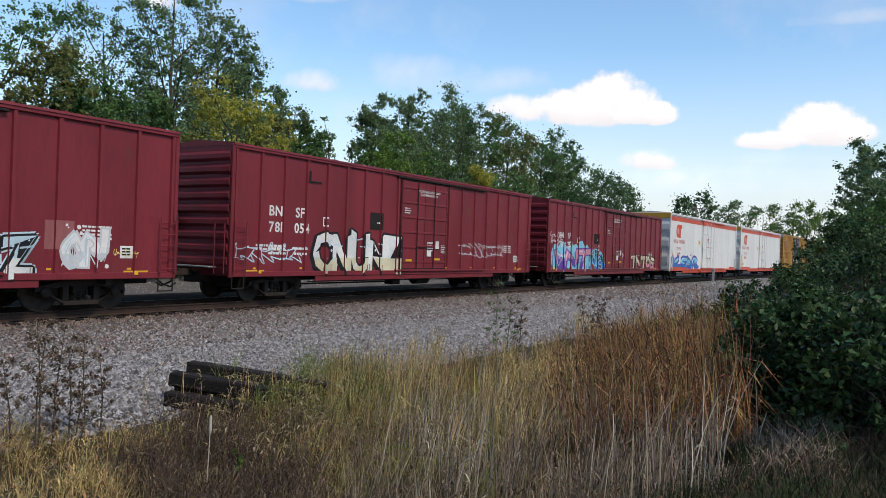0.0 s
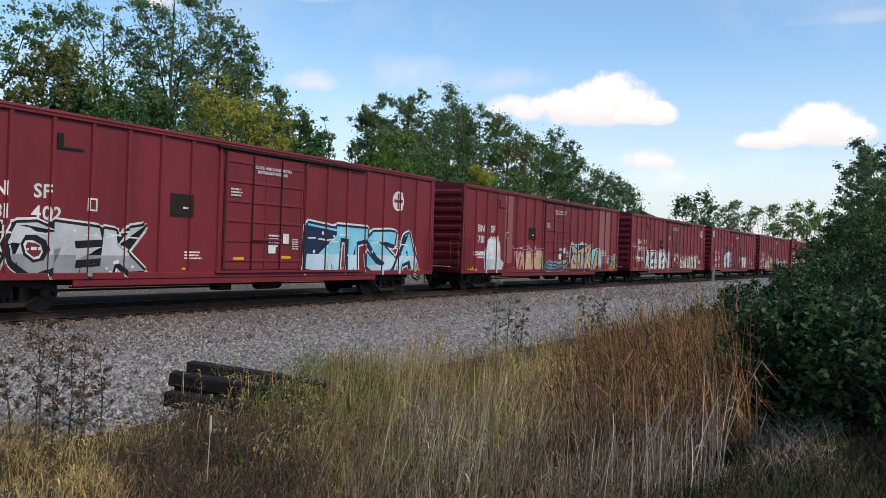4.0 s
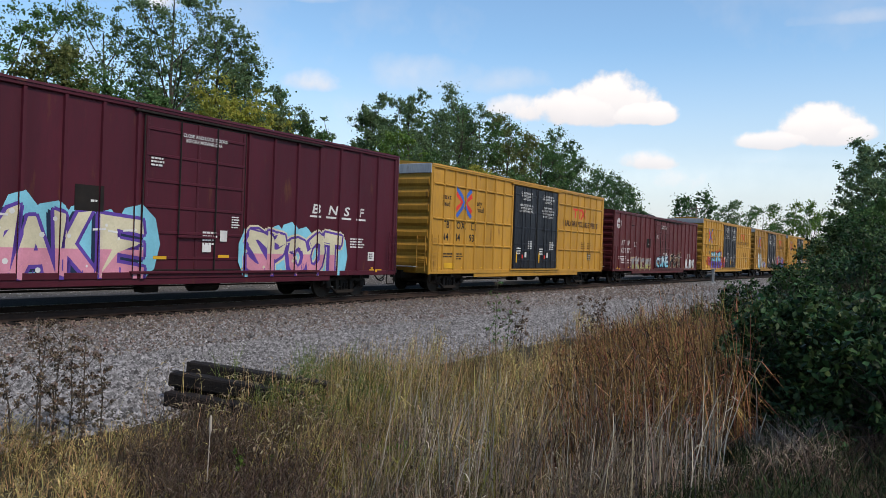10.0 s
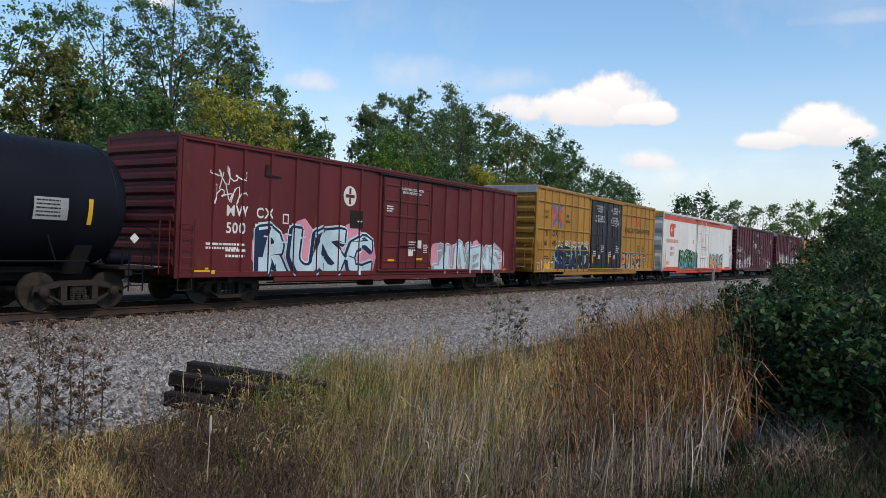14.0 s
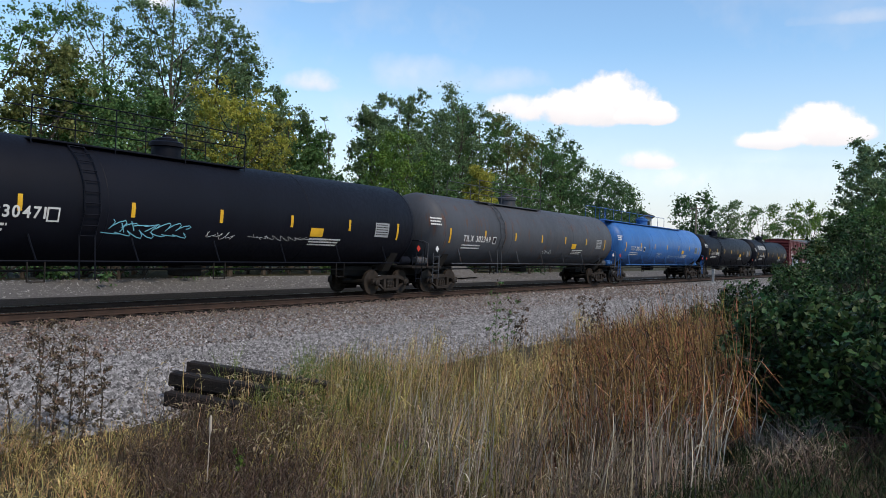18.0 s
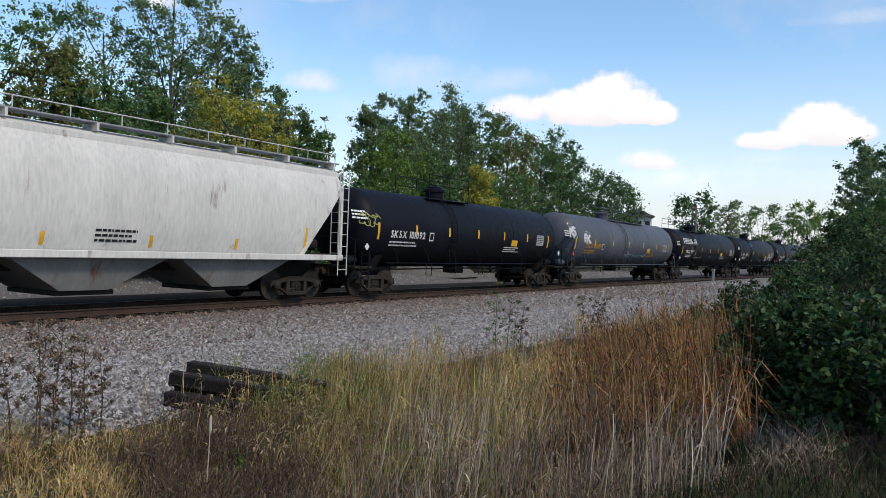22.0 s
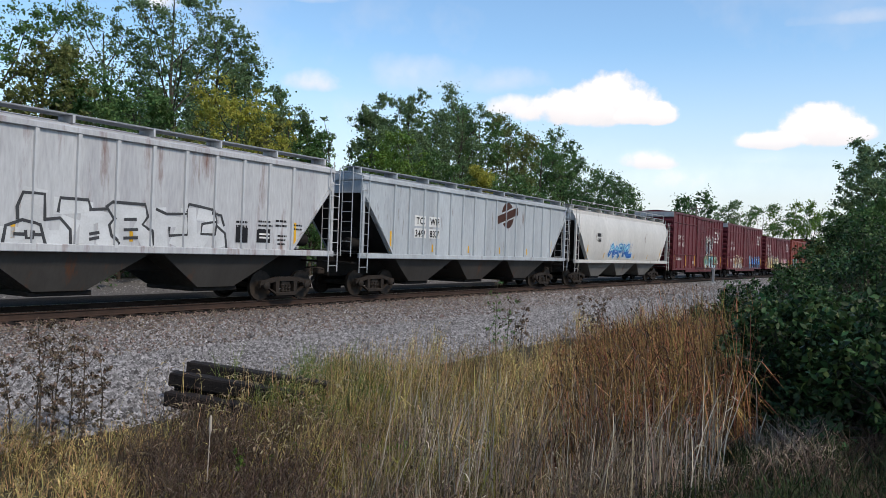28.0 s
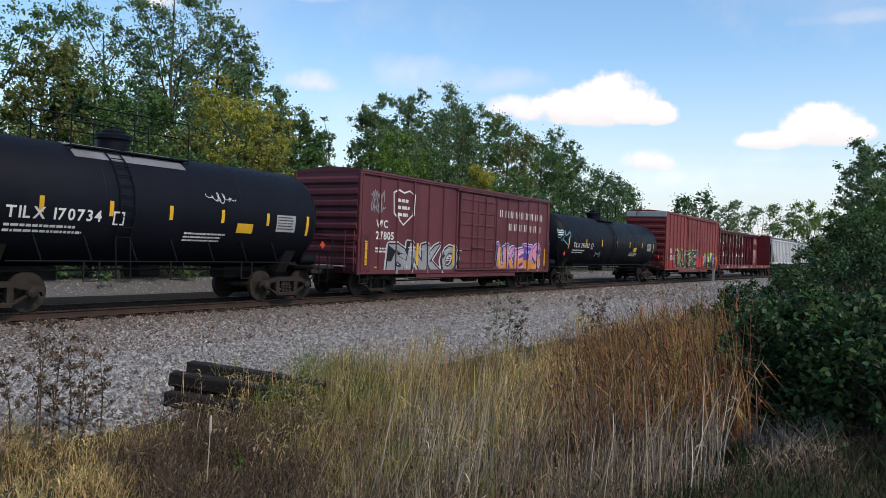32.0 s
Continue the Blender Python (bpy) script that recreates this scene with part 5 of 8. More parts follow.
def running_gear(car, L, inset, gap):
    """Two trucks with their wheelsets, couplers and hoses."""
    for s in (1, -1):
        tr = part("truck", GEAR["bolster"], None, car, "dark grimy two-axle truck", m=pose(s * (L / 2 - inset), 0, 0))
        for sy in (-1, 1):
            part("side_frame", GEAR["side_frame"], None, tr, m=pose(0, sy * 1.0, 0))
            part("spring_nest", GEAR["spring"], None, tr, m=pose(0, sy * 1.0, 0))
            for sx in (-0.89, 0.89):
                part("bearing_cap", GEAR["bearing"], None, tr, m=pose(sx, sy * 1.07, R_WHEEL, 0, 0, 0 if sy > 0 else 180))
        for sx in (-0.89, 0.89):
            w = part("wheelset", GEAR["wheelset"], None, tr)
            w.matrix_parent_inverse = Matrix.Translation((sx, 0, R_WHEEL))
            WHEELSETS.append(w)
        part("coupler", GEAR["coupler"], None, car, m=Matrix.Translation((s * (L / 2 + gap / 2 - 0.88), 0, 0)) @ (FLIP if s < 0 else Matrix()))
        part("air_hose", GEAR["hose"], None, car, m=Matrix.Translation((s * (L / 2 + gap / 2 - 0.9), 0, 0)) @ (FLIP if s < 0 else Matrix()))


def ladder(x0, x1, y, z0, z1, n, axis="x"):
    """Stiles and rungs standing off a wall; axis x for the side, y for the end."""
    mb = Mesh()
    def P(u, z):
        return (u, y, z) if axis == "x" else (y, u, z)
    for u in (x0, x1):
        mb.tube([P(u, z0), P(u, z1)], 0.018, 5)
    for i in range(n):
        z = z0 + (z1 - z0) * (i + 0.5) / n
        mb.tube([P(x0, z), P(x1, z)], 0.012, 5)
    return mb


TRAIN = []      # (thing, u of its middle, half truck distance)


def rolling(name, label, category, front, rear):
    t = thing(name, label, category, "cars of the freight train")
    TRAIN.append((t, (front + rear) / 2, (front - rear) / 2 - 2.2))
    return t


# ---- box cars ----
def boxcar(label, front, rear, coat, zt=4.37, zb=0.78, posts=(7, 6), doors=((0.42, 0.62),), door_kind="plug", door_coat=None, top_panel=None, ridges=9, roof_coat=None,
           band=None, gap=2.0, beams=0, sill_coat=None, name="boxcar", track_coat=None):
    """A steel box car. posts: number left and right of the door; doors: spans along the side as fractions from the rear."""
    L = front - rear
    car = rolling(name, label, "freight car", front, rear)
    x0, x1 = -L / 2, L / 2
    YP, YO = 1.465, 1.522
    dx0, dx1 = x0 + doors[0][0] * L, x0 + doors[-1][1] * L
    body = Mesh()
    body.box(x0 + 0.05, x1 - 0.05, -YP, YP, zb + 0.02, zt - 0.03, 0.02)
    part("body", body, coat, car, "weathered painted steel body")
    roof = Mesh().prism([(-1.56, zt - 0.03), (1.56, zt - 0.03), (1.54, zt + 0.03), (0, zt + 0.17), (-1.54, zt + 0.03)], "x", x0, x1)
    for i in range(15):
        xr = x0 + L * (i + 0.5) / 15
        roof.prism([(-1.5, zt + 0.03), (0, zt + 0.17), (1.5, zt + 0.03), (1.5, zt + 0.055), (0, zt + 0.2), (-1.5, zt + 0.055)], "x", xr - 0.05, xr + 0.05)
    part("roof", roof, roof_coat or coat, car)
    part("top_chord", Mesh().box(x0 + 0.02, x1 - 0.02, -YO - 0.015, -YP, zt - 0.12, zt + 0.0, 0.015), coat, car)
    part("top_chord", Mesh().box(x0 + 0.02, x1 - 0.02, YP, YO + 0.015, zt - 0.12, zt + 0.0, 0.015), coat, car)
    sill = Mesh().box(x0 + 0.05, x1 - 0.05, -YO, -YP + 0.02, zb, zb + 0.16, 0.015)
    sill.box(x0 + 3.6, x1 - 3.6, -YO + 0.03, -YP + 0.03, zb - 0.16, zb + 0.02, 0.01)
    part("side_sill", sill, sill_coat or coat, car)
    part("side_sill", Mesh().box(x0 + 0.05, x1 - 0.05, YP - 0.02, YO, zb, zb + 0.16, 0.015).box(x0 + 3.6, x1 - 3.6, YP - 0.03, YO - 0.03, zb - 0.16, zb + 0.02, 0.01), sill_coat or coat, car)
    # posts
    spans, leaves = [], []
    pw = 0.062
    pm = Mesh().prism([(-pw, -YP + 0.004), (pw, -YP + 0.004), (pw * 0.62, -YO), (-pw * 0.62, -YO)], "z", zb + 0.16, zt - 0.12).data("post", coat)
    pos = [x0 + 0.16] + [x0 + 0.16 + (dx0 - 0.14 - x0 - 0.16) * (i + 1) / (posts[0]) for i in range(posts[0])]
    pos += [dx1 + 0.14 + (x1 - 0.16 - dx1 - 0.14) * i / posts[1] for i in range(posts[1] + 1)]
    far = Mesh()
    for px in pos:
        part("post", pm, None, car, m=pose(px, 0, 0))
        far.prism([(-px - pw, YP - 0.004), (-px + pw, YP - 0.004), (-px + pw * 0.62, YO), (-px - pw * 0.62, YO)], "z", zb + 0.16, zt - 0.12)
        spans.append((px - pw * 0.9, px + pw * 0.9))
    part("far_side_posts", far, coat, car)
    # horizontal stiffeners between the posts
    for b in range(beams):
        zz = zb + (zt - zb) * (0.275 + 0.555 * b / max(beams - 1, 1) - (0.04 if 0 < b < beams - 1 else 0))
        for a, c in zip(pos, pos[1:]):
            if c - a < 1.5:
                part("stiffener", Mesh().prism([(-YP + 0.004, zz - 0.045), (-YP + 0.004, zz + 0.045), (-YP - 0.06, zz + 0.02), (-YP - 0.06, zz - 0.02)], "x", a + pw, c - pw), coat, car)
    # doors
    dc = door_coat or coat
    for di, (a, b) in enumerate(doors):
        a, b = x0 + a * L + 0.01, x0 + b * L - 0.01
        z0, z1 = zb + 0.2, zt - 0.22
        yd = YP + 0.055
        door = part("door", Mesh().box(a, b, -yd, -YP + 0.01, z0, z1, 0.02), dc, car, "closed steel plug door")
        # dark strips stand in for the shaded gap round the door leaf
        for u0, u1, w0, w1 in ((a, b, z0, z0 + 0.03), (a, b, z1 - 0.03, z1), (a, a + 0.03, z0 + 0.03, z1 - 0.03), (b - 0.03, b, z0 + 0.03, z1 - 0.03)):
            part("door_seal", Mesh().box(u0, u1, -yd - 0.006, -yd + 0.002, w0, w1), GRIME_AND_SHADE, door)
        rails = 6 if door_kind == "plug" else 5
        rm = Mesh().box(a + 0.06, b - 0.06, -yd - 0.03, -yd + 0.004, -0.04, 0.04, 0.012).data("door_rail", dc)
        for i in range(rails):
            part("door_rail", rm, None, door, m=pose(0, 0, z0 + (z1 - z0) * (i + 0.5) / rails))
        for u in ((a + 0.05, a + 0.13), (b - 0.13, b - 0.05), ((a + b) / 2 - 0.04, (a + b) / 2 + 0.04)):
            part("door_stile", Mesh().box(u[0], u[1], -yd - 0.022, -yd + 0.004, z0 + 0.03, z1 - 0.03, 0.01), dc, door)
        for u in (a + 0.32 * (b - a), a + 0.68 * (b - a)):
            # with a dark track coat the rods draw the door's shadow lines by colour
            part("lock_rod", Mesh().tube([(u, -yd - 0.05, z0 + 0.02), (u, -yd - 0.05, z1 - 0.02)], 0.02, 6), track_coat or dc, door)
        part("door_handle", Mesh().box(a + 0.32 * (b - a) - 0.03, a + 0.68 * (b - a), -yd - 0.09, -yd - 0.05, zb + 1.05, zb + 1.12, 0.01), dc, door)
        leaves.append((a, b))
    ta, tb = (dx0 - (0.3 if door_kind == "double" else (dx1 - dx0) * 0.08), dx1 + (0.3 if door_kind == "double" else (dx1 - dx0) * 0.95))
    tb = min(tb, x1 - 0.3)
    part("door_track", Mesh().box(ta, tb, -YO - 0.06, -YP, zt - 0.19, zt - 0.13, 0.012), track_coat or sill_coat or coat, car)
    part("door_track", Mesh().box(ta, tb, -YO - 0.07, -YP, zb + 0.12, zb + 0.19, 0.012), sill_coat or coat, car)
    # ends with pressed ridges
    for s in (-1, 1):
        end = part("end_wall", Mesh().box(s * (L / 2 - 0.05), s * (L / 2 - 0.01), -YO + 0.02, YO - 0.02, zb + 0.1, zt, 0.01), coat, car)
        zr0, zr1 = zb + 0.25, (zt - 0.42 if top_panel else zt - 0.15)
        for i in range(ridges):
            za = zr0 + (zr1 - zr0) * (i + 0.1) / ridges
            zc = zr0 + (zr1 - zr0) * (i + 0.9) / ridges
            hx = s * (L / 2 - 0.015)
            part("ridge", Mesh().prism([(hx, za), (hx + s * 0.075, za + (zc - za) * 0.3), (hx + s * 0.075, za + (zc - za) * 0.7), (hx, zc)], "y", -YO + 0.1, YO - 0.1), coat, end)
        for sy in (-1, 1):
            part("corner_post", Mesh().box(s * (L / 2 - 0.1), s * (L / 2 + 0.02), sy * (YO - 0.09), sy * (YO + 0.005), zb - 0.02, zt, 0.02), coat, car)
        if top_panel:
            part("end_top_panel", Mesh().box(s * (L / 2 - 0.02), s * (L / 2 + 0.05), -YO + 0.01, YO - 0.01, zt - 0.36, zt + 0.02, 0.015), top_panel, car)
        part("end_ladder", ladder(-1.4, -1.0, s * (L / 2 + 0.12), zb + 0.1, zb + 1.5, 5, "y"), coat, car)
        part("crossover_step", Mesh().box(s * (L / 2 + 0.02), s * (L / 2 + 0.3), -1.0, 1.0, zb + 0.25, zb + 0.29, 0.008), GALV, car)
        sx = s * (L / 2 - 0.3)
        part("side_ladder", ladder(sx - 0.22, sx + 0.22, -YO - 0.07, zb + 0.1, zb + 1.55, 5), coat, car)
        part("sill_step", Mesh().tube([(sx - 0.22, -YO, zb + 0.02), (sx - 0.22, -YO, zb - 0.32), (sx + 0.22, -YO, zb - 0.32), (sx + 0.22, -YO, zb + 0.02)], 0.022, 5), GRIME_AND_SHADE, car)
    bw = Mesh().lathe([(-0.04, 0.27), (0, 0.3), (0.04, 0.27)], 16, (0, 0, 0), "x")
    part("brake_wheel", bw, GRIME_AND_SHADE, car, m=pose(-L / 2 - 0.2, 0.75, zb + 1.6))
    # underframe
    uf = Mesh().box(x0 - 0.1, x1 + 0.1, -0.28, 0.28, 0.56, zb + 0.1, 0.02)
    for i in range(9):
        xc = x0 + L * (i + 1) / 10
        uf.box(xc - 0.06, xc + 0.06, -1.42, 1.42, zb - 0.12, zb + 0.06)
    part("underframe", uf, GRIME_AND_SHADE, car)
    br = Mesh().tube([(x0 + 3.8, -1.0, zb - 0.2), (x1 - 3.8, -1.0, zb - 0.24)], 0.022, 5).tube([(x0 + 3.4, -0.6, zb - 0.3), (x0 + L * 0.45, -0.6, zb - 0.3)], 0.03, 6)
    br.lathe([(-0.5, 0.1), (-0.45, 0.2), (0.45, 0.2), (0.5, 0.1)], 12, (1.2, -0.7, zb - 0.22), "x").box(-0.9, -0.4, -0.9, -0.5, zb - 0.4, zb - 0.02, 0.03)
    part("brake_gear", br, GRIME_AND_SHADE, car)
    running_gear(car, L, 1.75 if L < 17 else 2.3, gap)

    def wrap(polys, lift):
        return on_side(polys, spans, YP, YO, lift, low=zb + 0.01, ends=(x0 + 0.02, x1 - 0.02), leaves=leaves, y_leaf=YP + 0.085)
    # doors stand as far out as the posts, with their rails a little prouder
    car_side = dict(wrap=wrap, x0=x0, x1=x1, L=L, zb=zb, zt=zt, dx0=dx0, dx1=dx1, posts=pos)
    for i, px in enumerate(pos[1::2]):
        part("reflector", wrap(rect(px - 0.22, px - 0.1, zb + 0.22, zb + 0.27), 0.004), YELLOW, car)
    return car, car_side


def letter(car, side, polys, material, lift=0.005, name="lettering", label=""):
    part(name, side["wrap"](polys, lift), material, car, label)

# ---- tank cars ----
def tankcar(label, front, rear, coat, R=1.52, zc=2.53, zlow=0.0, gap=0.3, platform=(5.8, 12.2, 10.1), rail_coat=None, patch=None, trucks=None):
    """A tank car: domed shell, saddles, top platform with railing and dome, side handrails, end decks."""
    # front and rear bound the lettered side; trucks gives the truck centres
    mark_x = (front + rear) / 2 - (trucks[0] + trucks[1]) / 2
    mark_L = front - rear
    front, rear = trucks[0] + 1.75, trucks[1] - 1.75
    L = front - rear
    car = rolling("tank_car", label, "freight car", front, rear)
    rail_coat = rail_coat or coat
    x0, x1 = -L / 2 + 0.4, L / 2 - 0.4
    prof = []
    for k in range(9):
        a = math.pi / 2 * k / 8
        prof.append((x0 + 0.75 * (1 - math.cos(a)), max(R * math.sin(a), 0.02)))
    prof = sorted(prof)
    prof += [(-(t), r) for t, r in prof[::-1]]
    shell = part("tank_shell", Mesh().lathe(prof, 48, (0, 0, zc), "x"), coat, car, "large cylindrical steel tank with domed ends", smooth=True)
    for xs in (x0 + 0.76, -L * 0.17, L * 0.17, x1 - 0.76):
        part("weld_seam", Mesh().lathe([(-0.02, R + 0.001), (-0.01, R + 0.008), (0.01, R + 0.008), (0.02, R + 0.001)], 48, (xs, 0, zc), "x"), coat, shell, smooth=True)
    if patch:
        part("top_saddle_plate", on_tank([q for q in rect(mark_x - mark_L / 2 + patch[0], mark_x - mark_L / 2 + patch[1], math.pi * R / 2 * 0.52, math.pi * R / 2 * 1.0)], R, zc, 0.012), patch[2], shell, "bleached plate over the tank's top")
    for s in (-1, 1):
        xb = s * (L / 2 - 1.75)
        sd = Mesh().prism([(-0.75, 0.86), (0.75, 0.86), (1.16, zc - 0.98), (1.0, zc - R * 0.75), (-1.0, zc - R * 0.75), (-1.16, zc - 0.98)], "x", xb - 0.22, xb + 0.22)
        part("saddle", sd, GRIME_AND_SHADE, car)
        ss = Mesh().box(xb - s * 1.9, s * (L / 2), -0.3, 0.3, 0.68, 1.02, 0.02).box(s * (L / 2 - 1.0), s * (L / 2), -1.45, 1.45, 0.98, 1.06, 0.01)
        part("stub_sill", ss, GRIME_AND_SHADE, car)
        dk = Mesh()
        for y in (-1.4, 1.4):
            dk.tube([(s * (L / 2 - 0.05), y, 1.06), (s * (L / 2 - 0.05), y, 1.95), (s * (L / 2 - 0.12), y * 0.8, 2.05), (s * (L / 2 - 0.12), -y * 0.1, 2.05)], 0.022, 5)
            dk.tube([(s * (L / 2 - 0.9), y, 1.06), (s * (L / 2 - 0.9), y, 1.5)], 0.02, 5)
        part("end_railing", dk, rail_coat, car)
        lx = s * (L / 2 - 0.55)
        part("side_ladder", ladder(lx - 0.2, lx + 0.2, -1.47, 0.45, 1.6, 4), rail_coat, car)
        part("placard", Mesh().prism([(s * (L / 2 - 0.62) - 0.13, 1.75), (s * (L / 2 - 0.62), 1.62), (s * (L / 2 - 0.62) + 0.13, 1.75), (s * (L / 2 - 0.62), 1.88)], "y", -1.475, -1.465), SPRAY["red"] if abs(front) % 2 > 1 else WHITE, car, "diamond hazard placard")
        part("brake_cylinder", Mesh().lathe([(-0.35, 0.1), (-0.3, 0.17), (0.3, 0.17), (0.35, 0.1)], 12, (s * (L / 2 - 0.55), -0.7, 1.25), "x"), rail_coat, car, smooth=True)
    # side handrail and walkway supports along the belly
    hr = Mesh()
    for y in (-1.42, 1.42):
        hr.tube([(x0 + 1.4, y, 1.18), (x1 - 1.4, y, 1.18)], 0.022, 5)
    part("side_handrail", hr, rail_coat, car)
    n = 7
    for i in range(n):
        xs = x0 + 2.2 + (x1 - x0 - 4.4) * i / (n - 1)
        part("handrail_bracket", Mesh().tube([(xs, -1.42, 1.18), (xs - 0.12, -1.36, 1.6), (xs - 0.14, -R * 0.86, zc - R * 0.5)], 0.02, 5), rail_coat, car)
        if i % 2:
            part("hanger", Mesh().tube([(xs - 0.2, -1.42, 1.18), (xs - 0.2, -1.42, 0.72), (xs + 0.2, -1.42, 0.72), (xs + 0.2, -1.42, 1.18)], 0.02, 5), GRIME_AND_SHADE, car)
    part("brake_pipe", Mesh().tube([(x0 + 1, -0.5, 0.9), (0, -0.5, zc - R - 0.05), (x1 - 1, -0.5, 0.9)], 0.03, 5).box(-0.35, 0.35, -0.35, 0.35, zc - R - 0.28, zc - R + 0.1, 0.05), GRIME_AND_SHADE, car)
    # top fittings
    zt = zc + R
    pa, pb, pd = (mark_x - mark_L / 2 + v for v in platform)
    dome = part("manway_dome", Mesh().lathe([(-0.1, 0.40), (0.24, 0.40), (0.26, 0.46), (0.36, 0.46), (0.40, 0.4), (0.42, 0.1)], 20, (pd, 0, zt), "z"), rail_coat, car, "round bolted dome on the tank's top", smooth=True)
    part("dome_lid", Mesh().lathe([(0.0, 0.30), (0.06, 0.30), (0.10, 0.12), (0.16, 0.10)], 14, (pd, 0, zt + 0.42), "z"), rail_coat, dome, smooth=True)
    for sy in (-1, 1):
        part("top_walkway", Mesh().box(pa, pb, sy * 0.32, sy * 0.85, zt - 0.14, zt - 0.10, 0.006), rail_coat, car)
    k = max(2, int((pb - pa) / 1.6))
    longrun = pb - pa > 9
    for y in ((0.55,) if longrun else (-0.85, 0.85)):
        rl = Mesh()
        for h in (0.45, 0.85) if not longrun else (0.8,):
            rl.tube([(pa, y, zt + h), (pb, y, zt + h)], 0.017, 5)
        part("top_railing", rl, rail_coat, car)
        for i in range(k + 1):
            u = pa + (pb - pa) * i / k
            part("railing_post", Mesh().tube([(u, y, zt - 0.22), (u, y, zt + (0.85 if not longrun else 0.8))], 0.017, 5), rail_coat, car)
    if longrun:
        part("tank_ladder", ladder(-0.55, -0.15, -L / 2 + 0.3, 1.1, zt + 0.75, 12, "y"), rail_coat, car)
    else:
        xl = pa + 1.1
        ld = Mesh()
        for u in (-0.2, 0.2):
            ld.tube([(xl + u, -1.45, 0.75)] + [(xl + u, -(R + 0.07) * math.cos(q), zc + (R + 0.07) * math.sin(q)) for q in (-0.5, -0.1, 0.3, 0.7, 1.05)], 0.018, 5)
        for i in range(10):
            q = -0.5 + 1.5 * i / 9
            ld.tube([(xl - 0.2, -(R + 0.07) * math.cos(q), zc + (R + 0.07) * math.sin(q)), (xl + 0.2, -(R + 0.07) * math.cos(q), zc + (R + 0.07) * math.sin(q))], 0.013, 5)
        part("tank_ladder", ld, rail_coat, car)
    running_gear(car, L, 1.75, gap)

    def wrap(polys, lift):
        return on_tank([[(x, z - zc) for x, z in p] for p in polys], R, zc, lift + 0.01)
    # upright reflector stripes
    for i in range(7):
        xs = mark_x - mark_L / 2 + 2.45 + (mark_L - 3.4) * i / 6
        part("reflector", wrap(rect(xs - 0.055, xs + 0.055, 2.02 if i in (0, 6) else 2.26, 2.62), 0.004), YELLOW, car)
    side = dict(wrap=wrap, x0=mark_x - mark_L / 2 + 0.55, x1=mark_x + mark_L / 2 - 0.55, L=mark_L, zc=zc)
    return car, side


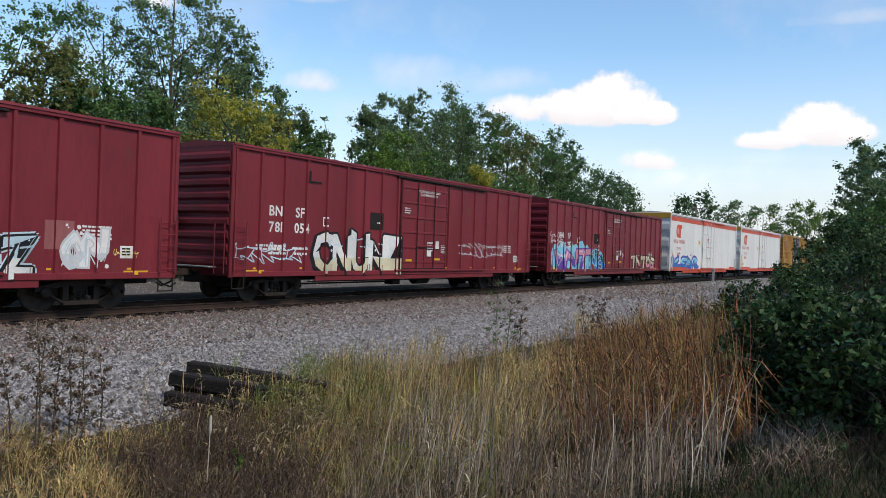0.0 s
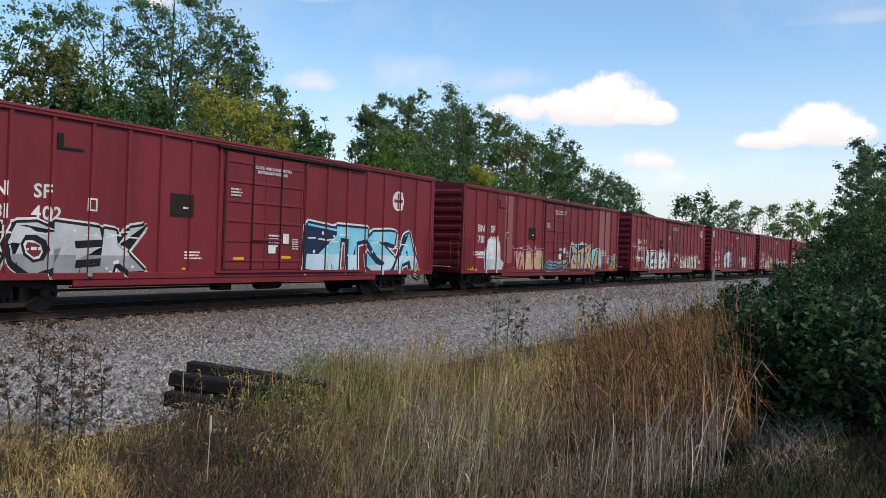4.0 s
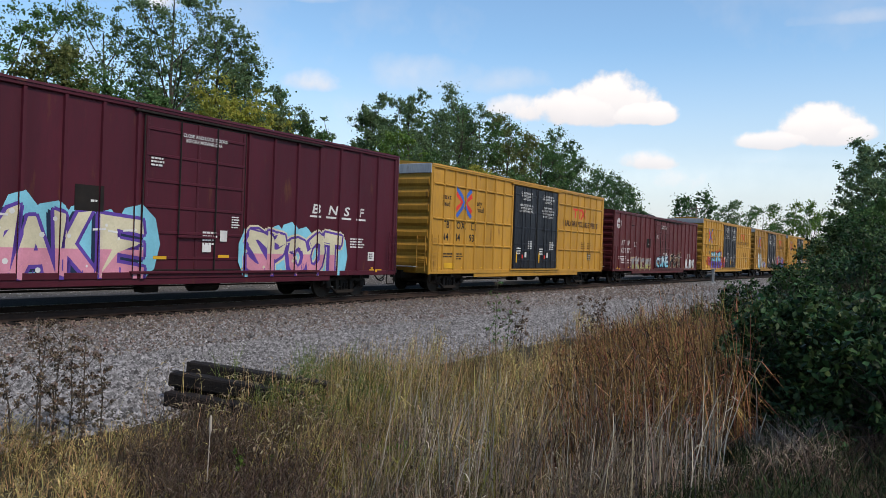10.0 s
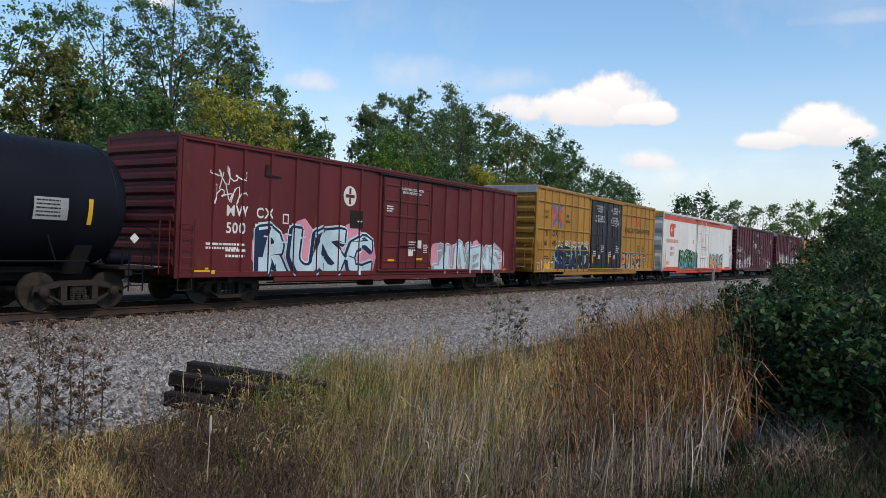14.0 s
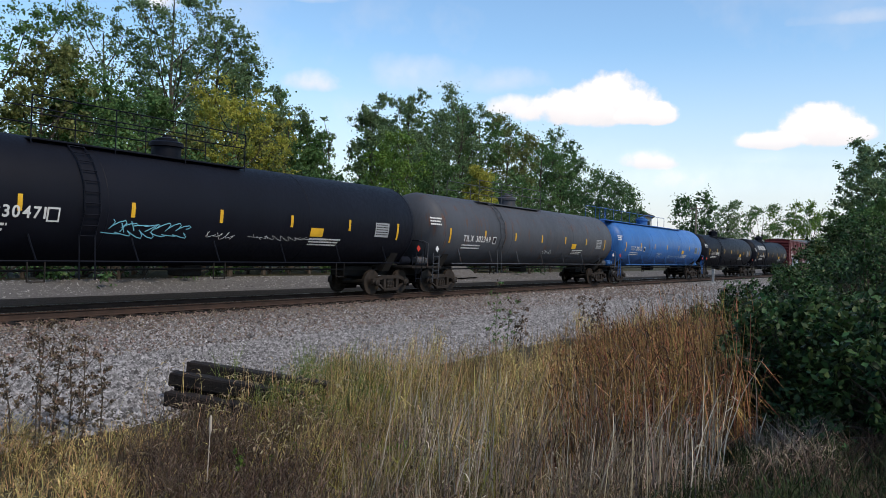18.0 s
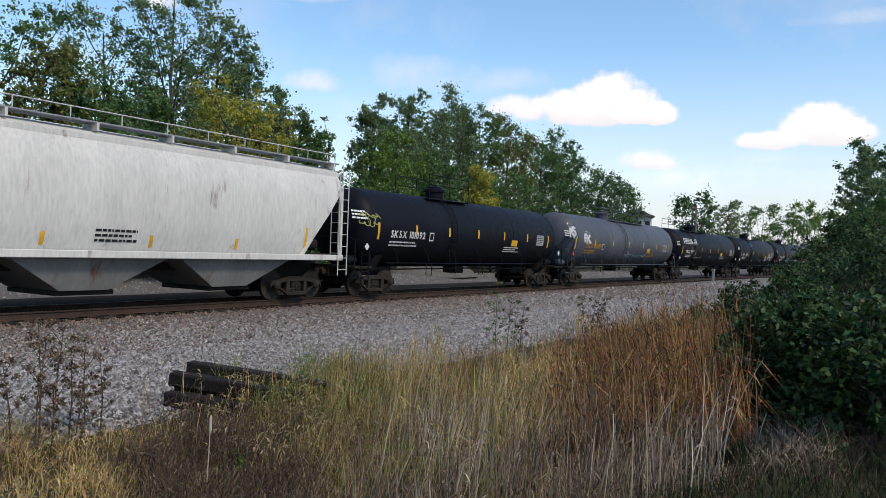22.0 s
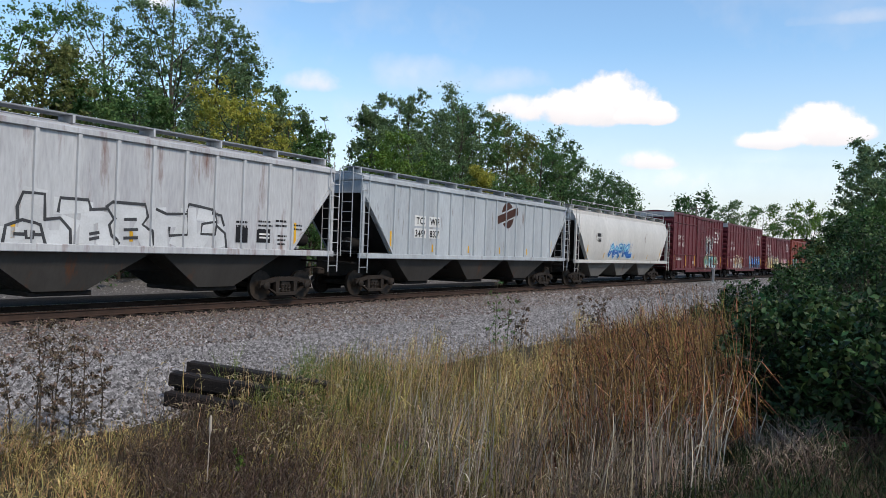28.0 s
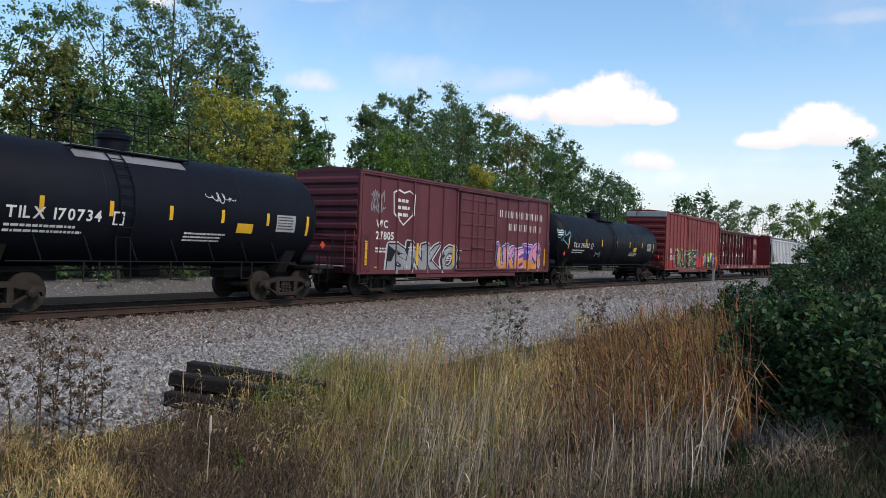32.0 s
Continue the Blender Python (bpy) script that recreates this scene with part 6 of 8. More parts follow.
# ---- covered hoppers ----
def hopper(label, front, rear, coat, under, ribbed=True, zs=1.42, zt=4.12, gap=0.7, n_posts=15, ahead=0.0):
    """A three-bay covered hopper: side sheets, sloped end sheets, open end frames, discharge bays, roof walkway."""
    front, rear = front + ahead, rear + ahead
    L = front - rear
    car = rolling("hopper_car", label, "freight car", front, rear)
    x0, x1 = -L / 2, L / 2
    YP, YO = 1.50, 1.56
    tri = 2.05        # length of the open triangle at each end, at sill height
    b = Mesh()
    poly = [(x0 + tri, zs), (x1 - tri, zs), (x1 - 0.25, zt - 0.55), (x1 - 0.25, zt), (x0 + 0.25, zt), (x0 + 0.25, zt - 0.55)]
    if ribbed:
        b.prism(poly, "y", -YP, YP)
    else:
        # bulged sides: a stack of lengthwise slices
        prof = [(0.0, 1.40), (0.3, 1.50), (0.7, 1.57), (1.3, 1.60), (1.9, 1.57), (2.35, 1.47), (2.7, 1.28)]
        vs, fs = [], []
        for dz, y in prof:
            z = zs + dz * (zt - zs) / 2.7
            k = min(max((z - zs) / (zt - 0.55 - zs), 0), 1)
            xe = tri * (1 - k) + 0.25 * k
            vs += [(x0 + xe, -y, z), (x1 - xe, -y, z), (x1 - xe, y, z), (x0 + xe, y, z)]
        n = len(prof)
        for i in range(n - 1):
            fs += [(i * 4 + j, i * 4 + (j + 1) % 4, i * 4 + 4 + (j + 1) % 4, i * 4 + 4 + j) for j in range(4)]
        fs += [(0, 3, 2, 1), tuple((n - 1) * 4 + j for j in range(4))]
        b.add(vs, fs)
    part("body", b, coat, car, "weathered hopper body", smooth=not ribbed)
    YS = YO if ribbed else 1.58
    part("side_sill", Mesh().box(x0 + 0.15, x1 - 0.15, -YS, -YS + 0.12, zs - 0.16, zs + 0.02, 0.015), coat, car)
    part("side_sill", Mesh().box(x0 + 0.15, x1 - 0.15, YS - 0.12, YS, zs - 0.16, zs + 0.02, 0.015), coat, car)
    yt = YO if ribbed else 1.34
    rf = Mesh().prism([(-yt, zt - 0.1), (yt, zt - 0.1), (yt, zt + 0.02), (0.9, zt + 0.2), (-0.9, zt + 0.2), (-yt, zt + 0.02)], "x", x0 + 0.2, x1 - 0.2)
    part("roof", rf, coat, car)
    part("roof_hatch_trough", Mesh().box(x0 + 0.9, x1 - 0.9, -0.35, 0.35, zt + 0.2, zt + 0.3, 0.02), coat, car)
    for sy in (-1, 1):
        part("running_board", Mesh().box(x0 + 0.1, x1 - 0.1, sy * 0.75, sy * 1.25, zt + 0.32, zt + 0.36, 0.006), GALV, car)
        for i in range(9):
            xs = x0 + 0.4 + (L - 0.8) * i / 8
            part("board_bracket", Mesh().box(xs - 0.03, xs + 0.03, sy * 0.7, sy * 1.28, zt + 0.14, zt + 0.33), coat, car)
    if not ribbed:
        rl = Mesh().tube([(x0 + 0.3, -1.22, zt + 0.62), (x1 - 0.3, -1.22, zt + 0.62)], 0.015, 5)
        for i in range(14):
            xs = x0 + 0.3 + (L - 0.6) * i / 13
            rl.tube([(xs, -1.22, zt + 0.3), (xs, -1.22, zt + 0.62)], 0.014, 5)
        part("roof_railing", rl, coat, car)
    spans = []
    if ribbed:
        pm = Mesh().prism([(-0.06, -YP + 0.004), (0.06, -YP + 0.004), (0.045, -YO), (-0.045, -YO)], "z", zs + 0.02, zt - 0.02).data("post", coat)
        far = Mesh()
        for i in range(n_posts):
            xs = x0 + tri + 0.06 + (L - 2 * tri - 0.12) * i / (n_posts - 1)
            part("post", pm, None, car, m=pose(xs, 0, 0))
            far.prism([(xs - 0.06, YP - 0.004), (xs + 0.06, YP - 0.004), (xs + 0.045, YO), (xs - 0.045, YO)], "z", zs + 0.02, zt - 0.02)
            spans.append((xs - 0.045, xs + 0.045))
        part("far_side_posts", far, coat, car)
        part("top_chord", Mesh().box(x0 + 0.22, x1 - 0.22, -YO - 0.015, -YP, zt - 0.12, zt + 0.02, 0.012), coat, car)
    # end frames
    for s in (-1, 1):
        xe = s * (L / 2)
        xi = s * (L / 2 - 0.28)
        xt = s * (L / 2 - tri)
        for sy in (-1, 1):
            y = sy * (YS - 0.06)
            part("end_post", Mesh().box(xi - 0.06, xi + 0.06, y - 0.06, y + 0.06, zs - 0.1, zt - 0.4, 0.01), coat, car)
            part("end_brace", Mesh().prism([(xt, zs), (xt - s * 0.12, zs), (xi - s * 0.02, zt - 0.62), (xi - s * 0.02, zt - 0.42)], "y", y - 0.05, y + 0.05), coat, car)
        gs = Mesh()
        gs.prism([(xt, zs), (xi, zs), (xi, zs + 0.05), (xt, zs + 0.05)], "y", -1.4, 1.4)
        gs.box(s * (L / 2 - 1.3), s * (L / 2 - 1.2), -0.5, 0.5, zs, zs + 1.2)
        part("end_platform", gs, GRIME_AND_SHADE, car)
        part("slope_sheet", Mesh().prism([(xt + s * 0.02, zs + 0.02), (xt + s * 0.06, zs), (xi + s * 0.04, zt - 0.57), (xi, zt - 0.5)], "y", -1.38, 1.38), GRIME_AND_SHADE, car, "near-black sloped end sheet")
        part("air_reservoir", Mesh().lathe([(-0.45, 0.1), (-0.4, 0.2), (0.4, 0.2), (0.45, 0.1)], 12, (s * (L / 2 - 0.95), -0.6, zs + 0.35), "x"), GRIME_AND_SHADE, car, smooth=True)
        lx = s * (L / 2 - 0.26)
        part("side_ladder", ladder(lx - 0.22, lx + 0.22, -YS - 0.06, zs - 0.65, zt + 0.1, 9), coat, car)
        part("end_ladder", ladder(-1.3, -0.85, xe + s * 0.05, zs - 0.1, zt + 0.3, 9, "y"), coat, car)
        part("stub_sill", Mesh().box(xe, s * (L / 2 - 3.2), -0.28, 0.28, 0.68, zs - 0.12, 0.02).box(xe - s * 0.3, xe, -1.3, 1.3, zs - 0.35, zs - 0.3), GRIME_AND_SHADE, car)
    # discharge bays
    nb = 3
    bw = (L - 2 * tri - 0.4) / nb
    for i in range(nb):
        xa = x0 + tri + 0.2 + bw * i
        zbot = 0.48
        bay = Mesh()
        vs = [(xa, -1.42, zs - 0.05), (xa + bw, -1.42, zs - 0.05), (xa + bw, 1.42, zs - 0.05), (xa, 1.42, zs - 0.05),
              (xa + bw * 0.34, -1.1, zbot), (xa + bw * 0.62, -1.1, zbot), (xa + bw * 0.62, 1.1, zbot), (xa + bw * 0.34, 1.1, zbot)]
        bay.add(vs, [(0, 1, 5, 4), (1, 2, 6, 5), (2, 3, 7, 6), (3, 0, 4, 7), (4, 5, 6, 7), (3, 2, 1, 0)])
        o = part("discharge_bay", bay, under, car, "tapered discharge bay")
        part("outlet_gate", Mesh().box(xa + bw * 0.33, xa + bw * 0.67, -1.0, 1.0, zbot - 0.12, zbot, 0.02), GRIME_AND_SHADE, o)
    part("centre_sill", Mesh().box(x0 + 2, x1 - 2, -0.5, 0.5, 0.92, zs - 0.06), GRIME_AND_SHADE, car)
    running_gear(car, L, 1.75, gap)

    def wrap(polys, lift):
        if ribbed:
            return on_side(polys, spans, YP, YO, lift, low=zs - 0.12)
        return on_side(polys, [], 1.612, 1.612, lift, low=zs, bulge=([zs + dz * (zt - zs) / 2.7 for dz, y in prof], [y + 0.004 for dz, y in prof]))
    for i in range(6):
        xs = x0 + tri - 0.1 + (L - 2 * tri + 0.2) * i / 5
        part("reflector", wrap(rect(xs - 0.05, xs + 0.05, zs + 0.12, zs + (0.85 if i in (0, 5) else 0.42)), 0.006), YELLOW, car)
    return car, dict(wrap=wrap, x0=x0 - ahead, x1=x1 - ahead, L=L, zs=zs, zt=zt)


# ---- centre-beam flat car ----
def centerbeam(label, front, rear, coat, gap=0.8, zt=4.5):
    L = front - rear
    car = rolling("centerbeam_flat_car", label, "freight car", front, rear)
    x0, x1 = -L / 2, L / 2
    deck = Mesh().box(x0, x1, -1.5, 1.5, 1.12, 1.2, 0.01)
    part("deck", deck, coat, car)
    for sy in (-1, 1):
        part("side_sill", Mesh().box(x0, x1, sy * 1.42, sy * 1.54, 0.86, 1.22, 0.02), coat, car)
    part("centre_sill", Mesh().box(x0, x1, -0.3, 0.3, 0.68, 1.12), GRIME_AND_SHADE, car)
    part("top_chord", Mesh().box(x0 + 0.2, x1 - 0.2, -0.28, 0.28, zt - 0.12, zt, 0.02).box(x0 + 0.2, x1 - 0.2, -0.1, 0.1, zt - 0.26, zt - 0.12), coat, car)
    for s in (-1, 1):
        bh = part("end_bulkhead", Mesh().box(s * (L / 2 - 0.16), s * (L / 2 - 0.04), -1.45, 1.45, 1.2, zt + 0.0, 0.02), coat, car, "solid red end bulkhead")
        for i in range(6):
            z = 1.4 + i * 0.55
            part("bulkhead_rib", Mesh().box(s * (L / 2 - 0.05), s * (L / 2 + 0.03), -1.4, 1.4, z, z + 0.12, 0.02), coat, bh)
        part("gusset_panel", Mesh().prism([(s * (L / 2 - 0.1), 1.2), (s * (L / 2 - 2.6), 1.2), (s * (L / 2 - 2.6), zt - 0.2), (s * (L / 2 - 0.1), zt)], "y", -0.05, 0.05), coat, car, "solid panel with stencilled writing")
        part("side_ladder", ladder(s * (L / 2 - 0.35) - 0.2, s * (L / 2 - 0.35) + 0.2, -1.5, 0.5, 2.6, 6), coat, car)
    n = 14
    px = [x0 + 2.6 + (L - 5.2) * i / (n - 1) for i in range(n)]
    for i, x in enumerate(px):
        part("column", Mesh().box(x - 0.07, x + 0.07, -0.1, 0.1, 1.2, zt - 0.12, 0.015), coat, car)
        if i < n - 1:
            a, b = (x, px[i + 1])
            za, zb_ = (1.25, zt - 0.5) if i % 2 else (zt - 0.5, 1.25)
            part("diagonal", Mesh().prism([(a, za - 0.06), (b, zb_ - 0.06), (b, zb_ + 0.06), (a, za + 0.06)], "y", -0.05, 0.05), coat, car)
        part("deck_bracket", Mesh().box(x - 0.08, x + 0.08, -1.58, -1.5, 0.98, 1.2, 0.01), coat, car)
    uf = Mesh()
    for i in range(10):
        xs = x0 + 3.8 + (L - 7.6) * i / 9
        uf.tube([(xs, -1.3, 0.92), (xs, -1.3, 0.55), (xs + 0.2, -1.3, 0.55), (xs + 0.2, -1.3, 0.92)], 0.02, 5)
    uf.tube([(x0 + 3, -0.9, 0.7), (x1 - 3, -0.9, 0.62)], 0.03, 5).box(-2.4, -1.6, -1.1, -0.6, 0.45, 0.85, 0.03).lathe([(-0.5, 0.1), (-0.45, 0.22), (0.45, 0.22), (0.5, 0.1)], 12, (-4, -0.9, 0.62), "x")
    part("brake_gear", uf, GRIME_AND_SHADE, car)
    running_gear(car, L, 2.4, gap)

    def wrap(polys, lift):
        return on_side(polys, [], 1.54, 1.54, lift)
    side = dict(wrap=wrap, x0=x0, x1=x1, L=L)
    letter(car, side, block_letters(x0 + 9.5, 0.93, 3, 0.18, 0.2) + words("600478", 0.2, x0 + 10.5, 0.93), WHITE, label="stencilled car number")
    for i in range(8):
        letter(car, side, rect(x0 + 2 + i * 2.6, x0 + 2.5 + i * 2.6, 0.98, 1.06), YELLOW, name="reflector")
        letter(car, side, bars(x0 + 2.8 + i * 2.6, 1.12, 0.9, 2, 0.05), WHITE, name="lettering")

    def wrap2(polys, lift):
        return on_side(polys, [], 0.05, 0.05, lift)
    for s in (-1, 1):
        xa = s * (L / 2 - 1.35) - 0.8
        part("lettering", wrap2(bars(xa, 4.1, 1.4, 5, 0.06, 0.05, 3) + bars(xa, 2.9, 1.4, 9, 0.06, 0.05, 4) + bars(xa, 1.8, 1.2, 4, 0.06, 0.05, 5), 0.004), WHITE, car)
    return car, side

# ---- paints of the train ----
def coat(name, c, rust=0.12, rough=0.5, streak=5.0, dirt=0.72, spec=0.22):
    return mat(name, c, tuple(v * dirt for v in c), rough=rough, s1=0.9, s2=14, streak=streak, fine=0.22, bump=0.08, bs=35, rust=rust, spec=spec)


RED = coat("oxide_red_paint", (0.160, 0.0185, 0.026), 0.07)
RED2 = coat("faded_oxide_red_paint", (0.165, 0.023, 0.030), 0.09)
MAROON = coat("maroon_paint", (0.066, 0.0088, 0.0175), 0.07)
MAROON2 = coat("brown_maroon_paint", (0.098, 0.016, 0.0175), 0.12)
TTX = coat("railcar_yellow_paint", (0.4524, 0.234, 0.0351), 0.05)
TTX2 = coat("dirty_yellow_paint", (0.3276, 0.1677, 0.0312), 0.18)
DOORBLACK = coat("black_door_paint", (0.011, 0.0125, 0.018), 0.0, 0.45, spec=0.3)
REEFER = coat("white_enamel", (0.5772, 0.5772, 0.5616), 0.0, dirt=0.88)
STRIPE = coat("orange_red_stripe", (0.4836, 0.0624, 0.0273), 0.03)
ROOFWHITE = coat("grey_white_roof", (0.39, 0.4056, 0.4134), 0.1)
ROOFYELLOW = coat("end_yellow", (0.5148, 0.2808, 0.039), 0.05)
RUSTRED = mat("rust_orange_paint", (0.21, 0.040, 0.024), (0.14, 0.027, 0.018), rough=0.55, s1=0.9, s2=14, streak=3.5, fine=0.3, bump=0.08, bs=35, rust=0.2, rust_col=(0.045, 0.016, 0.013))
BROWNRED = coat("canadian_brown_red", (0.105, 0.0165, 0.021), 0.1)
BRIGHTRED = coat("bright_red_paint", (0.1872, 0.0312, 0.0312), 0.08)
TANKBLACK = coat("tank_black", (0.0058, 0.0066, 0.0112), 0.0, 0.55, spec=0.10)
TANKGREY = coat("tank_dusty_grey", (0.058, 0.062, 0.072), 0.25, 0.6)
TANKSILVER = coat("tank_pale_grey", (0.066, 0.075, 0.093), 0.12, 0.55)
TANKBLUE = coat("tank_blue", (0.0273, 0.1248, 0.3588), 0.04, 0.45)
HOPWHITE = coat("hopper_off_white", (0.50, 0.49, 0.465), 0.03, dirt=0.86)
HOPGREY = coat("hopper_pale_grey", (0.39, 0.4212, 0.4446), 0.1)
HOPRUST = mat("hopper_rusty_grey", (0.43, 0.44, 0.45), (0.34, 0.345, 0.36), rough=0.55, s1=0.9, s2=14, streak=6.0, fine=0.25, bump=0.08, bs=35, rust=0.36, rust_col=(0.17, 0.105, 0.09))
# bay coats, far darker than the body coats above them
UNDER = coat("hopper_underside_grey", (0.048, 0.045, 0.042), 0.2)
UNDERW = coat("hopper_bay_dark_white", (0.17, 0.168, 0.162), 0.2)
FADED = coat("pink_faded_patch", (0.2496, 0.0858, 0.0858), 0.05)
LOGORED, LOGOBLUE = paint("logo_red", (0.62, 0.04, 0.03)), paint("logo_blue", (0.04, 0.12, 0.45))
BROWNMARK = paint("dark_brown_marking", (0.05, 0.018, 0.01))

N_CAR = [0]


def small_print(car, s, seed):
    """Weights, dates and stencils that every car carries."""
    x0, L, zb = s["x0"], s["L"], s.get("zb", 1.2)
    letter(car, s, bars(x0 + 1.0, zb + 0.95, 1.5, 2, 0.06, 0.05, seed), WHITE)
    letter(car, s, bars(x0 + L - 2.6, zb + 1.25, 0.8, 4, 0.045, 0.045, seed + 1) + bars(x0 + L * 0.36, zb + 0.7, 0.6, 3, 0.04, 0.04, seed + 2), WHITE)
    letter(car, s, rect(x0 + L - 1.6, x0 + L - 1.25, zb + 0.5, zb + 0.8), WHITE, name="inspection_panel")
    letter(car, s, bars(x0 + L - 1.55, zb + 0.75, 0.25, 3, 0.04, 0.03, seed), BLACK, lift=0.008)


def red_box(label, front, rear, mark, number, paint_coat=RED, zt=4.5, seed=1, posts=(8, 7), logo=None, faded=(), doors=((0.427, 0.599),), patch=None, top_panel=None, zn=2.1, xn=1.5):
    """The long plug-door box cars. mark: registration letters in two halves; logo: (x, z, radius); faded: spans of repaint."""
    # the dark track coat also colours the lock rods, as painted shadow lines
    car, s = boxcar(label, front, rear, paint_coat, zt=zt, zb=0.76, posts=posts, doors=doors, ridges=9, top_panel=top_panel, track_coat=GRIME_AND_SHADE)
    x0, L, zb = s["x0"], s["L"], s["zb"]
    for a, b in faded:
        letter(car, s, rect(x0 + L * a, x0 + L * b, zb + 0.45, zt - 0.16), FADED, lift=0.003, name="faded_repaint_patch")
    if patch:
        letter(car, s, rect(x0 + xn - 0.15, x0 + xn + 0.8, zn - 0.15, zn + 0.95) + rect(x0 + xn + 1.0, x0 + xn + 1.95, zn - 0.15, zn + 0.95), patch, lift=0.003, name="number_patch")
    letter(car, s, words(mark, 0.29, x0 + xn, zn + 0.48) + words("CX" if mark == "MW" else "SF", 0.29, x0 + xn + 1.12, zn + 0.48), WHITE, name="registration_mark")
    letter(car, s, words(number[:3], 0.29, x0 + xn, zn) + words(number[3:], 0.29, x0 + xn + 1.08, zn), WHITE, label="stencilled car number")
    letter(car, s, bars(x0 + xn, zn - 0.45, 0.8, 2, 0.07, 0.09, seed) + bars(x0 + xn + 1.1, zn - 0.45, 0.7, 2, 0.07, 0.09, seed + 9), WHITE)
    da, db = s["dx0"], s["dx1"]
    xd = db - (db - da) * 0.66
    letter(car, s, words("CLOSE AND LOCK DOORS", 0.085, xd, zt - 0.62, 0.92) + words("BEFORE MOVING CAR", 0.085, xd + 0.1, zt - 0.75, 0.92), WHITE, lift=0.006, label="white stencilled notice")
    letter(car, s, bars(da + 0.2, zt - 1.25, 0.42, 3, 0.045, 0.04, seed) + bars(db - 0.5, zt - 2.6, 0.3, 5, 0.035, 0.035, seed), WHITE, lift=0.006)
    # dark number plate between the posts and its small white notes
    letter(car, s, rect(da - 1.75, da - 1.05, 2.35, 2.95), GRIME_AND_SHADE, lift=0.012, name="placard_board", label="dark blank placard board")
    letter(car, s, bars(da - 1.35, 2.62, 0.2, 1, 0.05, 0.04, seed), WHITE, lift=0.018)
    letter(car, s, bars(db - 1.5, 2.0, 0.5, 4, 0.05, 0.05, seed + 3) + rect(db - 1.5, db - 1.2, 1.45, 1.65) + rect(db - 0.9, db - 0.65, 1.75, 2.05), WHITE, lift=0.006)
    letter(car, s, rect(db - 0.95, db - 0.55, 1.3, 1.38) + rect(da + 0.35, da + 0.75, 1.25, 1.33), YELLOW, lift=0.006, name="reflector")
    if logo:
        lx, lz, lr = logo
        letter(car, s, disc(x0 + lx, lz, lr), WHITE, name="round_emblem", label="white round emblem")
        letter(car, s, rect(x0 + lx - lr * 0.7, x0 + lx + lr * 0.7, lz - lr * 0.16, lz + lr * 0.16) + rect(x0 + lx - lr * 0.16, x0 + lx + lr * 0.16, lz - lr * 0.8, lz - lr * 0.2) + rect(x0 + lx - lr * 0.16, x0 + lx + lr * 0.16, lz + lr * 0.2, lz + lr * 0.8), paint_coat, lift=0.009, name="emblem_cross")
    # roof-line vent box and its strap
    letter(car, s, rect(x0 + 3.1, x0 + 3.25, zt - 0.75, zt - 0.45) + rect(x0 + 3.1, x0 + 3.75, zt - 0.8, zt - 0.75), GRIME_AND_SHADE, lift=0.03, name="vent_box")
    letter(car, s, rect(x0 + 3.9, x0 + 4.15, 2.35, 2.65), WHITE, name="frame_mark")
    letter(car, s, rect(x0 + 3.94, x0 + 4.11, 2.39, 2.61), paint_coat, lift=0.009, name="frame_mark")
    letter(car, s, rect(x0 + 0.6, x0 + 1.35, zb + 0.1, zb + 0.2) + rect(x0 + L - 1.5, x0 + L - 0.8, zb + 0.1, zb + 0.2), YELLOW, lift=0.02, name="reflector")
    small_print(car, s, seed)
    return car, s


DOOR_NOTICES = {
    ("new", 0): ("CLOSE THIS DOOR", "BEFORE CLOSING", "MAIN DOOR", "", "CIERRE ESTA PUERTA", "ANTES DE CERRAR", "LA PUERTA PRINCIPAL"),
    ("new", 1): ("CLOSE AND LOCK", "BOTH DOORS BEFORE", "MOVING CAR", "", "CIERRE Y PONGA", "EL SEGURO EN AMBAS", "PUERTAS ANTES DE", "MOVER EL CARRO"),
    ("old", 0): ("IMPORTANT", "CLOSE THIS DOOR", "BEFORE CLOSING", "MAIN DOOR"),
    ("old", 1): ("CLOSE AND LOCK", "BOTH DOORS", "BEFORE", "MOVING CAR"),
}


